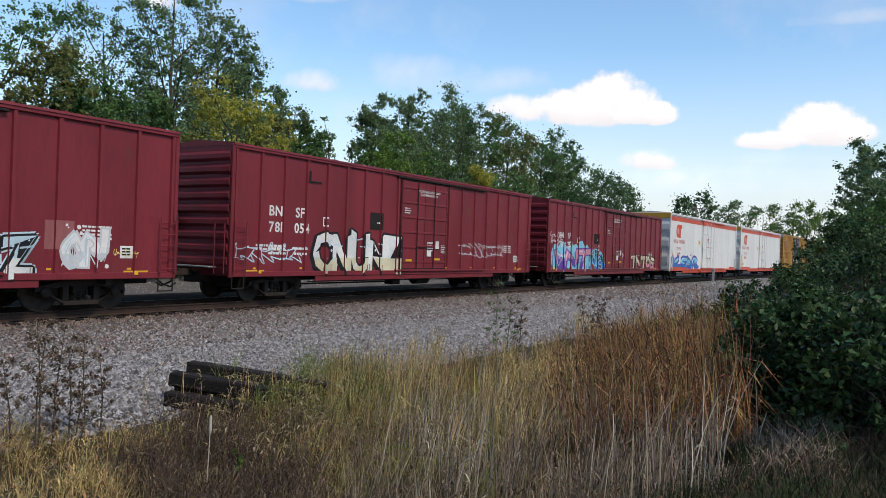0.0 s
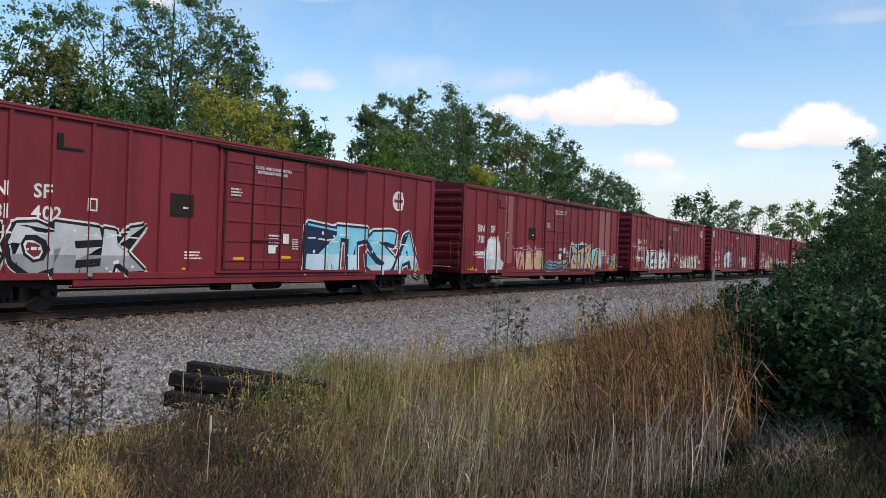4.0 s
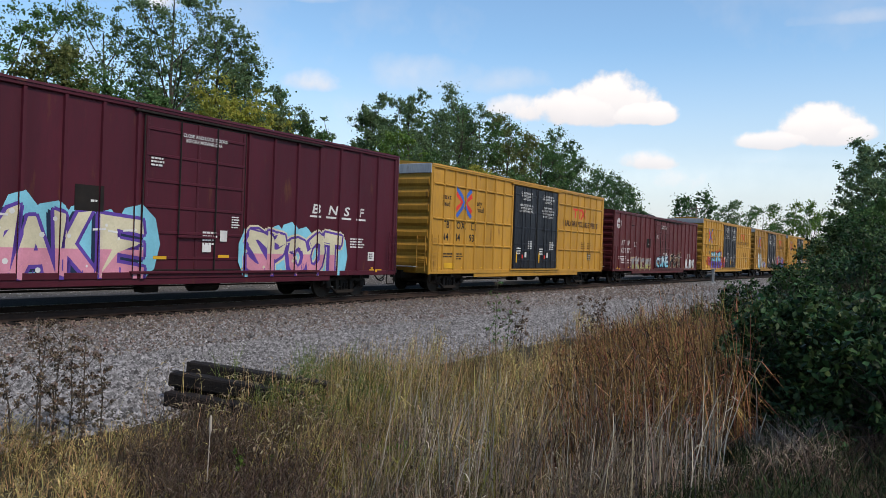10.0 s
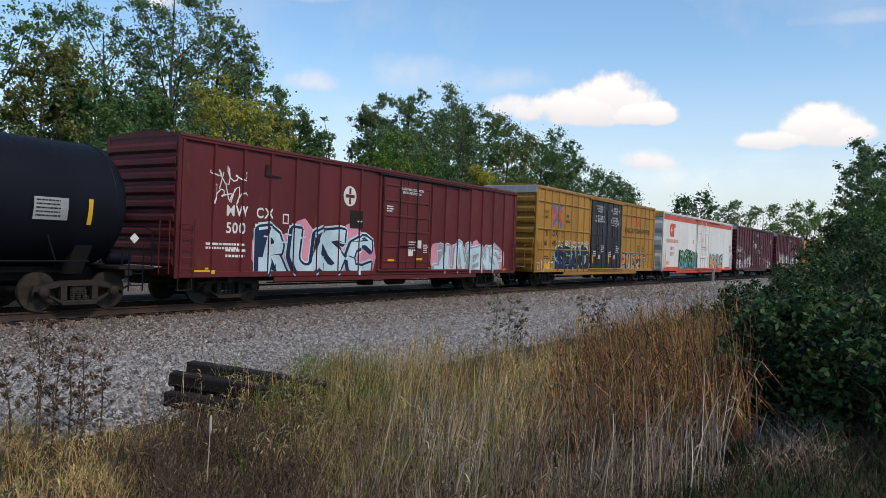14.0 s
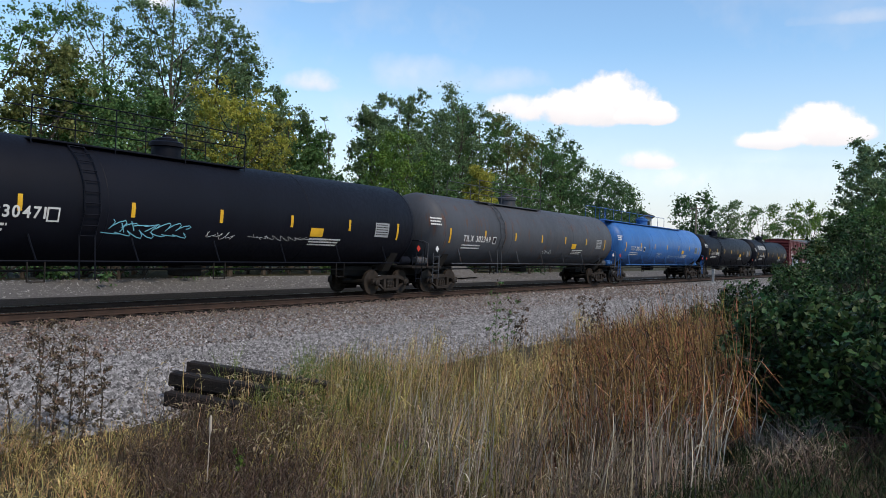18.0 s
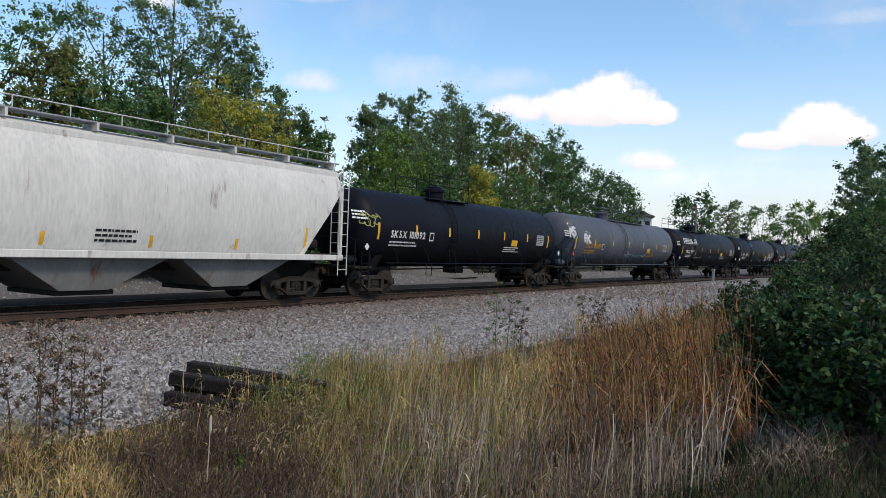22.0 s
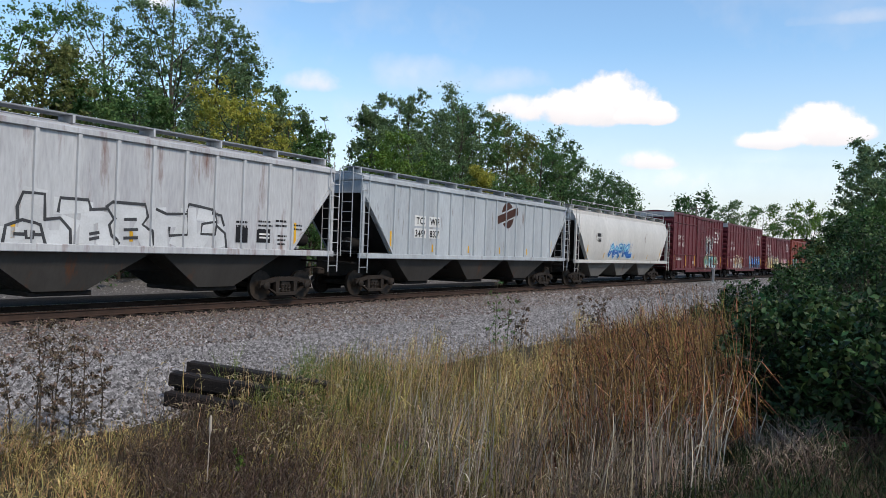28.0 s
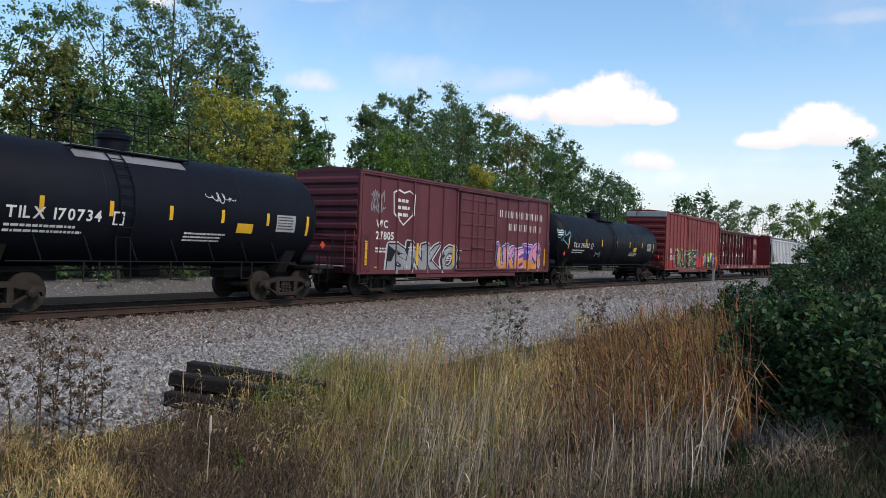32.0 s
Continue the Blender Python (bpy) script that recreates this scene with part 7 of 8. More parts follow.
def yellow_box(label, front, rear, number, coat_=TTX, seed=1, beams=3, old=False):
    car, s = boxcar(label, front, rear, coat_, zt=5.08, zb=0.76, posts=(8, 7), doors=((0.381, 0.512), (0.513, 0.646)), door_kind="double", door_coat=DOORBLACK,
                    top_panel=ROOFWHITE, ridges=7, beams=0 if old else beams, gap=2.0)
    x0, L = s["x0"], s["L"]
    xl, zl = x0 + (2.55 if not old else 2.85), (3.72 if not old else 3.8)
    # crossed-arrow emblem: blue bars meeting red bars
    letter(car, s, stroke([(xl - 0.6, zl + 0.58), (xl - 0.12, zl + 0.24), (xl + 0.0, zl + 0.0), (xl - 0.12, zl - 0.24), (xl - 0.5, zl - 0.55)], 0.17)
           + stroke([(xl + 0.58, zl + 0.52), (xl + 0.2, zl + 0.26)], 0.17) + stroke([(xl + 0.12, zl - 0.2), (xl + 0.58, zl - 0.55)], 0.17), LOGOBLUE, lift=0.006, name="crossed_emblem", label="blue and red crossed-arrow emblem")
    letter(car, s, stroke([(xl - 0.6, zl + 0.34), (xl - 0.12, zl + 0.02), (xl - 0.58, zl - 0.30)], 0.19) + stroke([(xl + 0.6, zl + 0.28), (xl + 0.16, zl + 0.0), (xl + 0.6, zl - 0.32)], 0.19), LOGORED, lift=0.010, name="crossed_emblem")
    letter(car, s, words("next", 0.21, x0 + 0.92, 3.78) + words("load", 0.21, x0 + 0.92, 3.5) + words("any", 0.21, x0 + 3.62, 3.68) + words("road", 0.21, x0 + 3.62, 3.4), BLACK, lift=0.007, label="black slogan lettering")
    zn = 2.12
    xn = 0.98 if not old else 1.55
    letter(car, s, words("TB", 0.28, x0 + (xn if not old else 2.05), zn + 0.5) + words("OX", 0.28, x0 + (xn + 1.05 if not old else 2.85), zn + 0.5), BLACK, lift=0.007)
    a, b, c = number[:2], number[2:4], number[4:]
    if old:
        digits = words(number[0], 0.29, x0 + 1.25, zn) + words(number[1:3], 0.29, x0 + 1.85, zn) + words(number[3:5], 0.29, x0 + 2.72, zn) + words(number[5], 0.29, x0 + 3.62, zn)
    else:
        digits = words(a, 0.29, x0 + xn, zn) + words(b, 0.29, x0 + xn + 1.05, zn) + words(c, 0.29, x0 + xn + 2.1, zn)
    letter(car, s, digits, BLACK, lift=0.007, label="black car number")
    xf = x0 + (4.4 if old else 3.25)
    letter(car, s, rect(xf, xf + 0.3, zn + 0.48, zn + 0.78), BLACK, name="frame_mark")
    letter(car, s, rect(xf + 0.04, xf + 0.26, zn + 0.52, zn + 0.74), coat_, lift=0.009, name="frame_mark")
    if old:
        letter(car, s, rect(x0 + 15.65, x0 + 18.0, 3.72, 4.28), BLACK, lift=0.004, name="emblem_panel", label="black emblem panel")
        letter(car, s, block_letters(x0 + 15.8, 3.82, 3, 0.62, 0.36, 0.15), WHITE, lift=0.009, name="firm_name_mark")
        letter(car, s, words("Railcar Pooling", 0.19, x0 + 15.75, 3.3, 0.92) + words("Experts", 0.19, x0 + 16.3, 3.0, 0.95), BROWNMARK, lift=0.007, label="dark brown lettering")
        letter(car, s, bars(x0 + 16.35, 2.85, 1.0, 1, 0.14, 0.05, 4), BROWNMARK)
    else:
        xr = x0 + 14.15
        letter(car, s, rect(xr, xr + 0.6, 4.12, 4.22) + rect(xr + 0.24, xr + 0.36, 3.70, 4.12) + rect(xr + 0.66, xr + 1.2, 4.12, 4.22) + rect(xr + 0.87, xr + 0.99, 3.70, 4.12)
               + stroke([(xr + 1.15, 3.70), (xr + 1.65, 4.22)], 0.13) + stroke([(xr + 1.2, 4.22), (xr + 1.65, 3.70)], 0.13), LOGORED, name="red_emblem", label="dark red emblem")
        letter(car, s, words("RAILCAR POOLING EXPERTS", 0.29, x0 + 13.0, 3.24, 0.80), BROWNMARK, lift=0.007, label="dark brown lettering")
        letter(car, s, bars(x0 + 15.4, 2.4, 0.5, 6, 0.05, 0.05, seed) + bars(x0 + 16.3, 2.4, 0.5, 6, 0.05, 0.05, seed + 1), BROWNMARK)
    for i, (da, db) in enumerate(((s["dx0"], (s["dx0"] + s["dx1"]) / 2), ((s["dx0"] + s["dx1"]) / 2, s["dx1"]))):
        for k, row in enumerate(DOOR_NOTICES[("old" if old else "new"), i]):
            if row:
                wide = max(p[0] for q in words(row, 0.095, 0, 0, 0.95) for p in q)
                letter(car, s, words(row, 0.095, (da + db) / 2 - wide / 2, 4.52 - k * 0.145, 0.95), WHITE, lift=0.006, label="white stencilled door notice")
        letter(car, s, bars(da + 0.3, 1.95, 0.5, 3, 0.06, 0.06, 7 + i) + rect(da + 1.15, da + 1.35, 1.5, 1.75) + bars(da + 1.5, 2.3, 0.5, 4, 0.06, 0.05, 3 + i), WHITE, lift=0.006)
        letter(car, s, rect(da + 0.25, da + 0.37, 1.25, 1.75), YELLOW, lift=0.006, name="reflector")
        letter(car, s, rect(da + 0.85, da + 1.0, 1.45, 1.62), LOGORED, lift=0.006, name="reflector")
    letter(car, s, rect(x0 + 1.15, x0 + 1.85, 0.98, 1.2), YELLOW, lift=0.02, name="reflector")
    letter(car, s, bars(x0 + 1.0, 1.6, 0.8, 2, 0.06, 0.05, seed) + bars(x0 + 2.1, 1.6, 0.5, 3, 0.05, 0.05, seed + 4), BLACK)
    letter(car, s, rect(x0 + L - 2.2, x0 + L - 1.7, 1.4, 1.8), BLACK, name="inspection_panel")
    letter(car, s, bars(x0 + L - 2.12, 1.7, 0.35, 3, 0.06, 0.05, 2), WHITE, lift=0.009)
    return car, s


def reefer(label, front, rear, number, seed):
    car, s = boxcar(label, front, rear, REEFER, zt=5.02, zb=0.72, posts=(1, 1), doors=((0.424, 0.598),), top_panel=ROOFYELLOW, ridges=3, sill_coat=STRIPE, name="refrigerator_car")
    x0, L = s["x0"], s["L"]
    letter(car, s, rect(x0 + 0.1, x0 + L - 0.1, 4.5, 4.84), STRIPE, name="top_stripe", label="orange-red stripe under the roof")
    letter(car, s, rect(x0 + 0.1, x0 + 4.6, 0.74, 1.02), STRIPE, lift=0.02, name="bottom_stripe")
    letter(car, s, rect(x0 + 18.9, x0 + L - 0.1, 0.74, 1.02), STRIPE, lift=0.02, name="bottom_stripe")
    letter(car, s, disc(x0 + 2.15, 3.77, 0.5, 20, 0.5) + rect(x0 + 2.2, x0 + 3.1, 3.95, 4.27) + rect(x0 + 2.2, x0 + 2.85, 3.27, 3.95), STRIPE, lift=0.006, name="emblem", label="orange-red emblem with a white star")
    letter(car, s, [q for k in range(3) for q in stroke([(x0 + 2.1 - 0.26 * math.cos(k * 1.047), 3.77 - 0.26 * math.sin(k * 1.047)), (x0 + 2.1 + 0.26 * math.cos(k * 1.047), 3.77 + 0.26 * math.sin(k * 1.047))], 0.05)], REEFER, lift=0.010, name="emblem_star")
    letter(car, s, block_letters(x0 + 1.0, 2.82, 4, 0.26, 0.28) + block_letters(x0 + 2.45, 2.82, 5, 0.26, 0.28), STRIPE, name="firm_name_mark")
    letter(car, s, words("CRYX", 0.24, x0 + 1.95, 2.3) + words(number, 0.26, x0 + 2.0, 1.85), STRIPE, label="orange-red car number")
    for i in range(18):
        xs = x0 + L * (i + 0.6) / 18.2
        if not s["dx0"] - 0.2 < xs < s["dx1"] + 0.2:
            letter(car, s, rect(xs - 0.012, xs + 0.012, 1.02, 4.5), paint("panel_seam_grey", (0.42, 0.43, 0.44)), lift=0.003, name="panel_seam")
    letter(car, s, bars(s["dx0"] + 1.4, 3.4, 0.6, 3, 0.05, 0.05, seed) + bars(s["dx0"] + 1.2, 2.7, 2.0, 1, 0.05, 0.05, seed), STRIPE, lift=0.006)
    letter(car, s, rect(x0 + 0.75, x0 + 0.9, 1.0, 2.1) + rect(x0 + 1.1, x0 + 1.7, 1.2, 1.45) + rect(x0 + 8.0, x0 + 8.4, 2.9, 3.2), YELLOW, name="reflector")
    letter(car, s, rect(x0 + L - 0.55, x0 + L - 0.1, 0.8, 1.9), ROOFWHITE, lift=0.02, name="ladder_plate")
    return car, s


def G(cs, x, z, w, h, n, fill, line_c, back=None, seed=1, rim=None, lw=0.24):
    car, s = cs
    N_CAR[0] += 1
    graffiti(car, s["wrap"], s["x0"] + x * s["L"], z, w * s["L"], h, n, fill, line_c, back, seed + N_CAR[0], lw, rim)


def TG(cs, x, z, w, h, n, colour, seed=1):
    car, s = cs
    tag(car, s["wrap"], s["x0"] + x * s["L"], z, w * s["L"], h, n, colour, seed)


def tank_marks(cs, mark, number, xx=3.1, seed=1, colour=None):
    """Registration, weights, notices and the data panel of a tank car."""
    car, s = cs
    x0, zc, L = s["x0"] - 0.55, s["zc"], s["L"]
    z = 2.12
    col = colour or WHITE
    letter(car, s, words(mark + " " + number, 0.25, x0 + xx, z, 1.1), col, label="car number in block letters")
    letter(car, s, bars(x0 + xx, z - 0.14, 1.9, 2, 0.06, 0.07, seed) + bars(x0 + L - 5.6, 1.95, 1.6, 3, 0.05, 0.05, seed + 1), col)
    letter(car, s, bars(x0 + 0.95, 3.0, 0.9, 3, 0.06, 0.06, seed + 2), WHITE)
    letter(car, s, rect(x0 + L - 2.3, x0 + L - 1.5, 2.1, 2.6), paint("data_plate_grey", (0.30, 0.31, 0.32)), name="data_panel")
    letter(car, s, bars(x0 + L - 2.25, 2.55, 0.7, 5, 0.035, 0.05, seed), BLACK, lift=0.008)
    letter(car, s, rect(x0 + xx + 2.55, x0 + xx + 2.85, 2.05, 2.38), WHITE, name="frame_mark")
    letter(car, s, rect(x0 + xx + 2.59, x0 + xx + 2.81, 2.09, 2.34), TANKBLACK, lift=0.008, name="frame_mark")
    letter(car, s, rect(x0 + L * 0.72, x0 + L * 0.72 + 0.6, 2.0, 2.28), YELLOW, name="yellow_notice")


# ---- the train, front to rear; places are metres along the train from the camera's foot at the clip's start ----
yellow_box("yellow double-door box car far ahead", 144.1, 125.2, "661027", TTX2)
yellow_box("yellow box car with black doors", 123.1, 104.3, "662210", TTX2)
reefer("white refrigerator car with an orange-red stripe", 102.2, 80.9, "8061", 1)
cs = reefer("white refrigerator car with blue graffiti", 78.9, 57.5, "8027", 2)
G(cs, 0.03, 0.75, 0.36, 1.3, 4, "cyan", "blue", None, 3, "purple")
cs = red_box("oxide red box car with pink and blue graffiti", 55.3, 36.3, "BN", "781212", seed=3)
G(cs, 0.04, 0.78, 0.26, 1.5, 3, "pink", "purple", "cyan", 5)
G(cs, 0.30, 0.78, 0.12, 1.4, 2, "navy", "cyan", None, 6)
G(cs, 0.66, 0.82, 0.3, 1.1, 5, "cream", "black", None, 7)
TG(cs, 0.02, 2.2, 0.08, 0.7, 3, "white", 4)
cs = red_box("oxide red box car with white and black graffiti", 34.2, 15.2, "BN", "781054", seed=4)
piece(cs, "CNUNI", 0.185, 0.72, 0.245, 1.4, "white", "black", None, None, "cream", seed=8)
TG(cs, 0.66, 1.4, 0.2, 0.7, 6, "silver", 5)
TG(cs, 0.01, 1.1, 0.15, 0.7, 5, "ice", 6)
cs = red_box("oxide red box car with pale green and white graffiti", 13.35, -5.2, "AT", "621860", seed=5, patch=FADED, zn=1.75, xn=1.4)
piece(cs, "ALEG", 0.17, 0.72, 0.25, 1.05, "cream", "black", "cream", None, "ice", seed=10)
piece(cs, "SNOEZ", 0.60, 0.76, 0.2, 0.95, "ice", "black", "ice", None, "white", seed=11)
letter(cs[0], cs[1], rect(cs[1]["x0"] + 15.05, cs[1]["x0"] + 15.75, 1.45, 2.1), FADED, lift=0.003, name="faded_repaint_patch")
G(cs, 0.83, 0.95, 0.07, 1.0, 2, "white", "silver", None, 13)
G(cs, 0.03, 0.8, 0.05, 1.3, 1, "ice", "purple", None, 12)
TG(cs, 0.55, 1.1, 0.04, 0.9, 2, "ice", 7)
SW(cs, "HSEMS", 0.26, 1.95, 0.07, 0.36, "yellow", 0.7)
SW(cs, "KTC", 0.20, 1.85, 0.04, 0.34, "white", 0.6)
TG(cs, 0.34, 1.85, 0.05, 0.4, 3, "white", 9)
TG(cs, 0.905, 1.25, 0.035, 0.28, 5, "yellow", 9)
cs = red_box("oxide red box car with a white emblem and silver graffiti", -7.35, -25.8, "AT", "621542", seed=6, doors=((0.389, 0.518), (0.519, 0.648)), logo=(0.95, 3.95, 0.3), zn=1.7, posts=(6, 6))
piece(cs, "STE", 0.26, 0.98, 0.13, 1.25, "ice", "silver", None, None, "ice", "silver", seed=13, edge=0.04)
piece(cs, "ERO", 0.665, 0.9, 0.09, 1.05, "white", "grey", None, "silver", "silver", seed=14)
TG(cs, 0.05, 0.95, 0.12, 0.3, 7, "pink", 9)
TG(cs, 0.78, 1.3, 0.17, 0.4, 7, "grey", 10)
cs = red_box("oxide red box car with bold white letters sprayed on it", -28.05, -46.35, "BN", "781708", seed=7, logo=(17.3, 3.75, 0.32))
piece(cs, "REHEN", 0.165, 0.72, 0.275, 1.4, "white", "black", "white", None, "white", "grey", seed=15, lean=0.05)
piece(cs, "ONRECT", 0.61, 0.78, 0.28, 0.95, "cream", "black", "white", None, "cream", "grey", seed=16)
TG(cs, 0.03, 1.2, 0.1, 1.6, 3, "white", 10)
cs = red_box("oxide red box car with faded patches and tan graffiti", -48.8, -67.5, "BN", "781828", seed=8, faded=((0.203, 0.244), (0.834, 0.927)), xn=1.35)
G(cs, 0.12, 0.75, 0.06, 1.5, 1, "white", "ice", "cream", 17, lw=0.4)
piece(cs, "VAIAI", 0.255, 0.84, 0.165, 0.95, "tan", "pink", None, None, "tan", seed=17, edge=0.015)
TG(cs, 0.25, 1.75, 0.17, 0.4, 3, "ice", 12)
piece(cs, "BTKA", 0.612, 0.76, 0.23, 1.35, "tan", "navy", "cream", "cyan", "tan", seed=18)
piece(cs, "EG", 0.93, 0.78, 0.055, 0.9, "tan", "navy", "ice", None, "tan", seed=4)
G(cs, 0.40, 0.75, 0.19, 0.6, 5, "black", "cyan", None, 19)
cs = red_box("oxide red box car with big light blue graffiti", -69.8, -88.4, "BN", "781402", seed=9, logo=(16.25, 3.45, 0.36))
piece(cs, "SOEK", 0.05, 0.8, 0.24, 1.2, "silver", "black", "white", None, "grey", seed=19)
piece(cs, "ITSA", 0.61, 0.78, 0.34, 1.5, "cyan", "navy", "white", None, "ice", seed=20)
cs = red_box("oxide red box car with bright blue and lime graffiti", -90.5, -109.5, "BN", "783219", seed=10, logo=(16.75, 3.4, 0.32), zn=1.9)
piece(cs, "JUBEA", 0.12, 0.72, 0.33, 1.5, "ice", "black", "lime", None, "cyan", seed=21, lean=0.05)
piece(cs, "REX", 0.61, 0.76, 0.22, 1.6, "lime", "navy", "yellow", "lime", "cyan", seed=22)
G(cs, 0.44, 0.85, 0.14, 1.2, 2, "ice", "purple", None, 23)
TG(cs, 0.03, 0.9, 0.08, 1.3, 3, "silver", 11)
cs = yellow_box("bright yellow box car with closed black doors", -111.9, -130.75, "665490", seed=11, old=True)
TG(cs, 0.012, 2.75, 0.045, 0.8, 5, "black", 11)
TG(cs, 0.14, 1.3, 0.05, 0.5, 3, "black", 12)
TG(cs, 0.24, 1.0, 0.13, 0.9, 5, "grey", 13)
piece(cs, "NSE", 0.80, 0.76, 0.15, 1.3, "cream", "grey", "white", "tan", "olive", seed=24)
piece(cs, "SPT", 0.66, 1.15, 0.12, 0.8, "grey", "grey", None, None, "grey", seed=25, edge=0.01)
cs = yellow_box("dusty yellow box car with purple graffiti", -132.45, -150.85, "638425", TTX2, seed=12)
piece(cs, "LTCK", 0.69, 0.76, 0.26, 1.3, "purple", "navy", "ice", "red", "blue", "ice", seed=25)
G(cs, 0.11, 0.72, 0.08, 1.6, 2, "ice", "white", "ice", 26, lw=0.4)
G(cs, 0.23, 0.95, 0.09, 0.7, 2, "purple", "blue", "white", 27)
cs = yellow_box("yellow box car with a large blue graffiti piece", -152.9, -171.65, "639832", seed=13)
piece(cs, "EMS", 0.16, 0.74, 0.19, 1.6, "cyan", "navy", None, "red", "purple", "navy", seed=28)
G(cs, 0.085, 1.1, 0.07, 0.9, 3, "navy", "red", "red", 29, lw=0.1)
G(cs, 0.345, 1.0, 0.06, 0.9, 3, "navy", "red", "red", 30, lw=0.1)
cs = red_box("maroon box car with a white round emblem", -173.55, -192.6, "AT", "622072", MAROON2, seed=14, logo=(0.9, 3.75, 0.32), zn=1.95)
piece(cs, "TKOE", 0.17, 0.76, 0.22, 0.85, "grey", "tan", None, None, "olive", "grey", seed=29, edge=0.03)
piece(cs, "CUNE", 0.44, 1.0, 0.145, 0.75, "ice", "navy", None, None, "cyan", seed=30)
piece(cs, "FRAX", 0.625, 0.95, 0.14, 1.05, "black", "tan", None, None, "black", "black", seed=31, edge=0.035)
piece(cs, "ALIAS", 0.825, 0.82, 0.145, 0.75, "white", "grey", None, None, "silver", seed=32, edge=0.03)
cs = yellow_box("clean yellow box car with black doors", -194.5, -213.05, "641493", seed=15)
cs = red_box("dark maroon box car with pink and yellow graffiti", -215.3, -234.0, "BN", "761541", MAROON, zt=5.05, seed=16, doors=((0.421, 0.602),), top_panel=ROOFWHITE, xn=1.05)
piece(cs, "SMAKE", 0.14, 0.74, 0.28, 1.6, "cream", "purple", None, "cyan", "pink", "navy", seed=33, lean=0.2)
piece(cs, "SPOOT", 0.61, 0.78, 0.225, 1.35, "cream", "purple", "cream", "cyan", "pink", seed=34)
x = cs[1]["x0"] + cs[1]["L"] * 0.757
for k, ch in enumerate("BNSF"):
    letter(cs[0], cs[1], [[(a + 0.25 * (b - 2.75), b) for a, b in q] for q in words(ch, 0.28, x + k * 0.78, 2.75, 1.0, 1.5)] + rect(x + k * 0.78 - 0.1, x + k * 0.78 + 0.4, 2.62, 2.68), WHITE, name="registration_mark")
cs = red_box("dark maroon box car covered in thin tags", -236.0, -254.7, "BN", "761245", MAROON, zt=5.05, seed=17, doors=((0.384, 0.515), (0.516, 0.646)), logo=(17.5, 3.9, 0.25), top_panel=ROOFWHITE, patch=BLACK, zn=2.0, xn=0.95, posts=(6, 6))
G(cs, 0.02, 0.8, 0.11, 1.1, 3, "white", "silver", None, 35, lw=0.1)
G(cs, 0.135, 0.8, 0.08, 1.0, 3, "purple", "grey", None, 35, lw=0.14)
piece(cs, "BNOI", 0.20, 0.85, 0.155, 1.2, "silver", "black", "tan", None, "grey", seed=36)
piece(cs, "DX", 0.80, 0.8, 0.09, 0.85, "silver", "navy", "white", None, "white", seed=37)
SW(cs, "LO", 0.605, 3.0, 0.03, 0.3, "white", 0.6)
TG(cs, 0.01, 2.3, 0.14, 0.9, 5, "silver", 15)
SW(cs, "BUTERA!", 0.41, 3.05, 0.085, 0.42, "white", 0.6)
TG(cs, 0.55, 2.4, 0.08, 0.5, 4, "ice", 17)
TG(cs, 0.7, 1.2, 0.08, 1.0, 3, "pink", 18)
cs = reefer("white refrigerator car with teal and orange graffiti", -256.65, -278.0, "8078", 3)
piece(cs, "ELGTAVE", 0.205, 0.76, 0.225, 1.45, "green", "black", None, None, "teal", seed=38, edge=0.075)
piece(cs, "MPALE", 0.635, 0.86, 0.205, 1.25, "tan", "navy", "ice", "cyan", "orange", seed=39, lean=0.05)
TG(cs, 0.955, 2.2, 0.04, 1.0, 3, "black", 18)
cs = yellow_box("dusty yellow box car with navy and light blue graffiti", -280.05, -298.9, "664870", TTX2, seed=18)
piece(cs, "SEAND", 0.135, 0.72, 0.235, 1.35, "navy", "black", "cyan", None, "navy", "cyan", seed=40)
piece(cs, "PULSE", 0.66, 0.74, 0.2, 1.1, "orange", "navy", "cyan", None, "tan", seed=41)
TG(cs, 0.0, 0.75, 0.12, 0.7, 4, "white", 19)
TG(cs, 0.15, 2.0, 0.22, 0.5, 5, "white", 20)
cs = red_box("brown-red box car with a band of pale blue graffiti", -301.07, -320.4, "MW", "500300", MAROON2, seed=19, doors=((0.457, 0.619),), logo=(7.05, 3.42, 0.34), zn=2.0, xn=1.7)
piece(cs, "RUSC", 0.155, 0.74, 0.27, 1.45, "ice", "navy", "ice", "pink", "ice", seed=42)
piece(cs, "JUVENS", 0.64, 0.74, 0.28, 1.15, "ice", "grey", "ice", "pink", "ice", seed=43)
TG(cs, 0.06, 2.7, 0.06, 1.2, 3, "white", 21)

cs = tankcar("black tank car with a large white firm name", -321.9, -342.2, TANKBLACK, trucks=(-322.75, -339.75))
tank_marks(cs, "PROX", "33281", 3.5, seed=1)
letter(cs[0], cs[1], block_letters(cs[1]["x0"] + 2.45, 2.9, 6, 0.53, 0.5, 0.2), WHITE, name="firm_name_mark")
cs = tankcar("black tank car with a bolted top dome", -342.8, -362.2, TANKBLACK, trucks=(-343.3, -359.7), R=1.45, zc=2.45, platform=(5.5, 11.5, 9.0))
tank_marks(cs, "GATX", "204468", seed=2)
cs = tankcar("bright blue tank car with a long top railing", -362.6, -383.5, TANKBLUE, trucks=(-363.4, -380.85), platform=(0.6, 16.9, 9.8))
tank_marks(cs, "TILX", "301733", 3.4, seed=3)
TG(cs, 0.41, 1.6, 0.05, 0.5, 2, "silver", 20)
TG(cs, 0.54, 1.6, 0.17, 0.3, 8, "ice", 21)
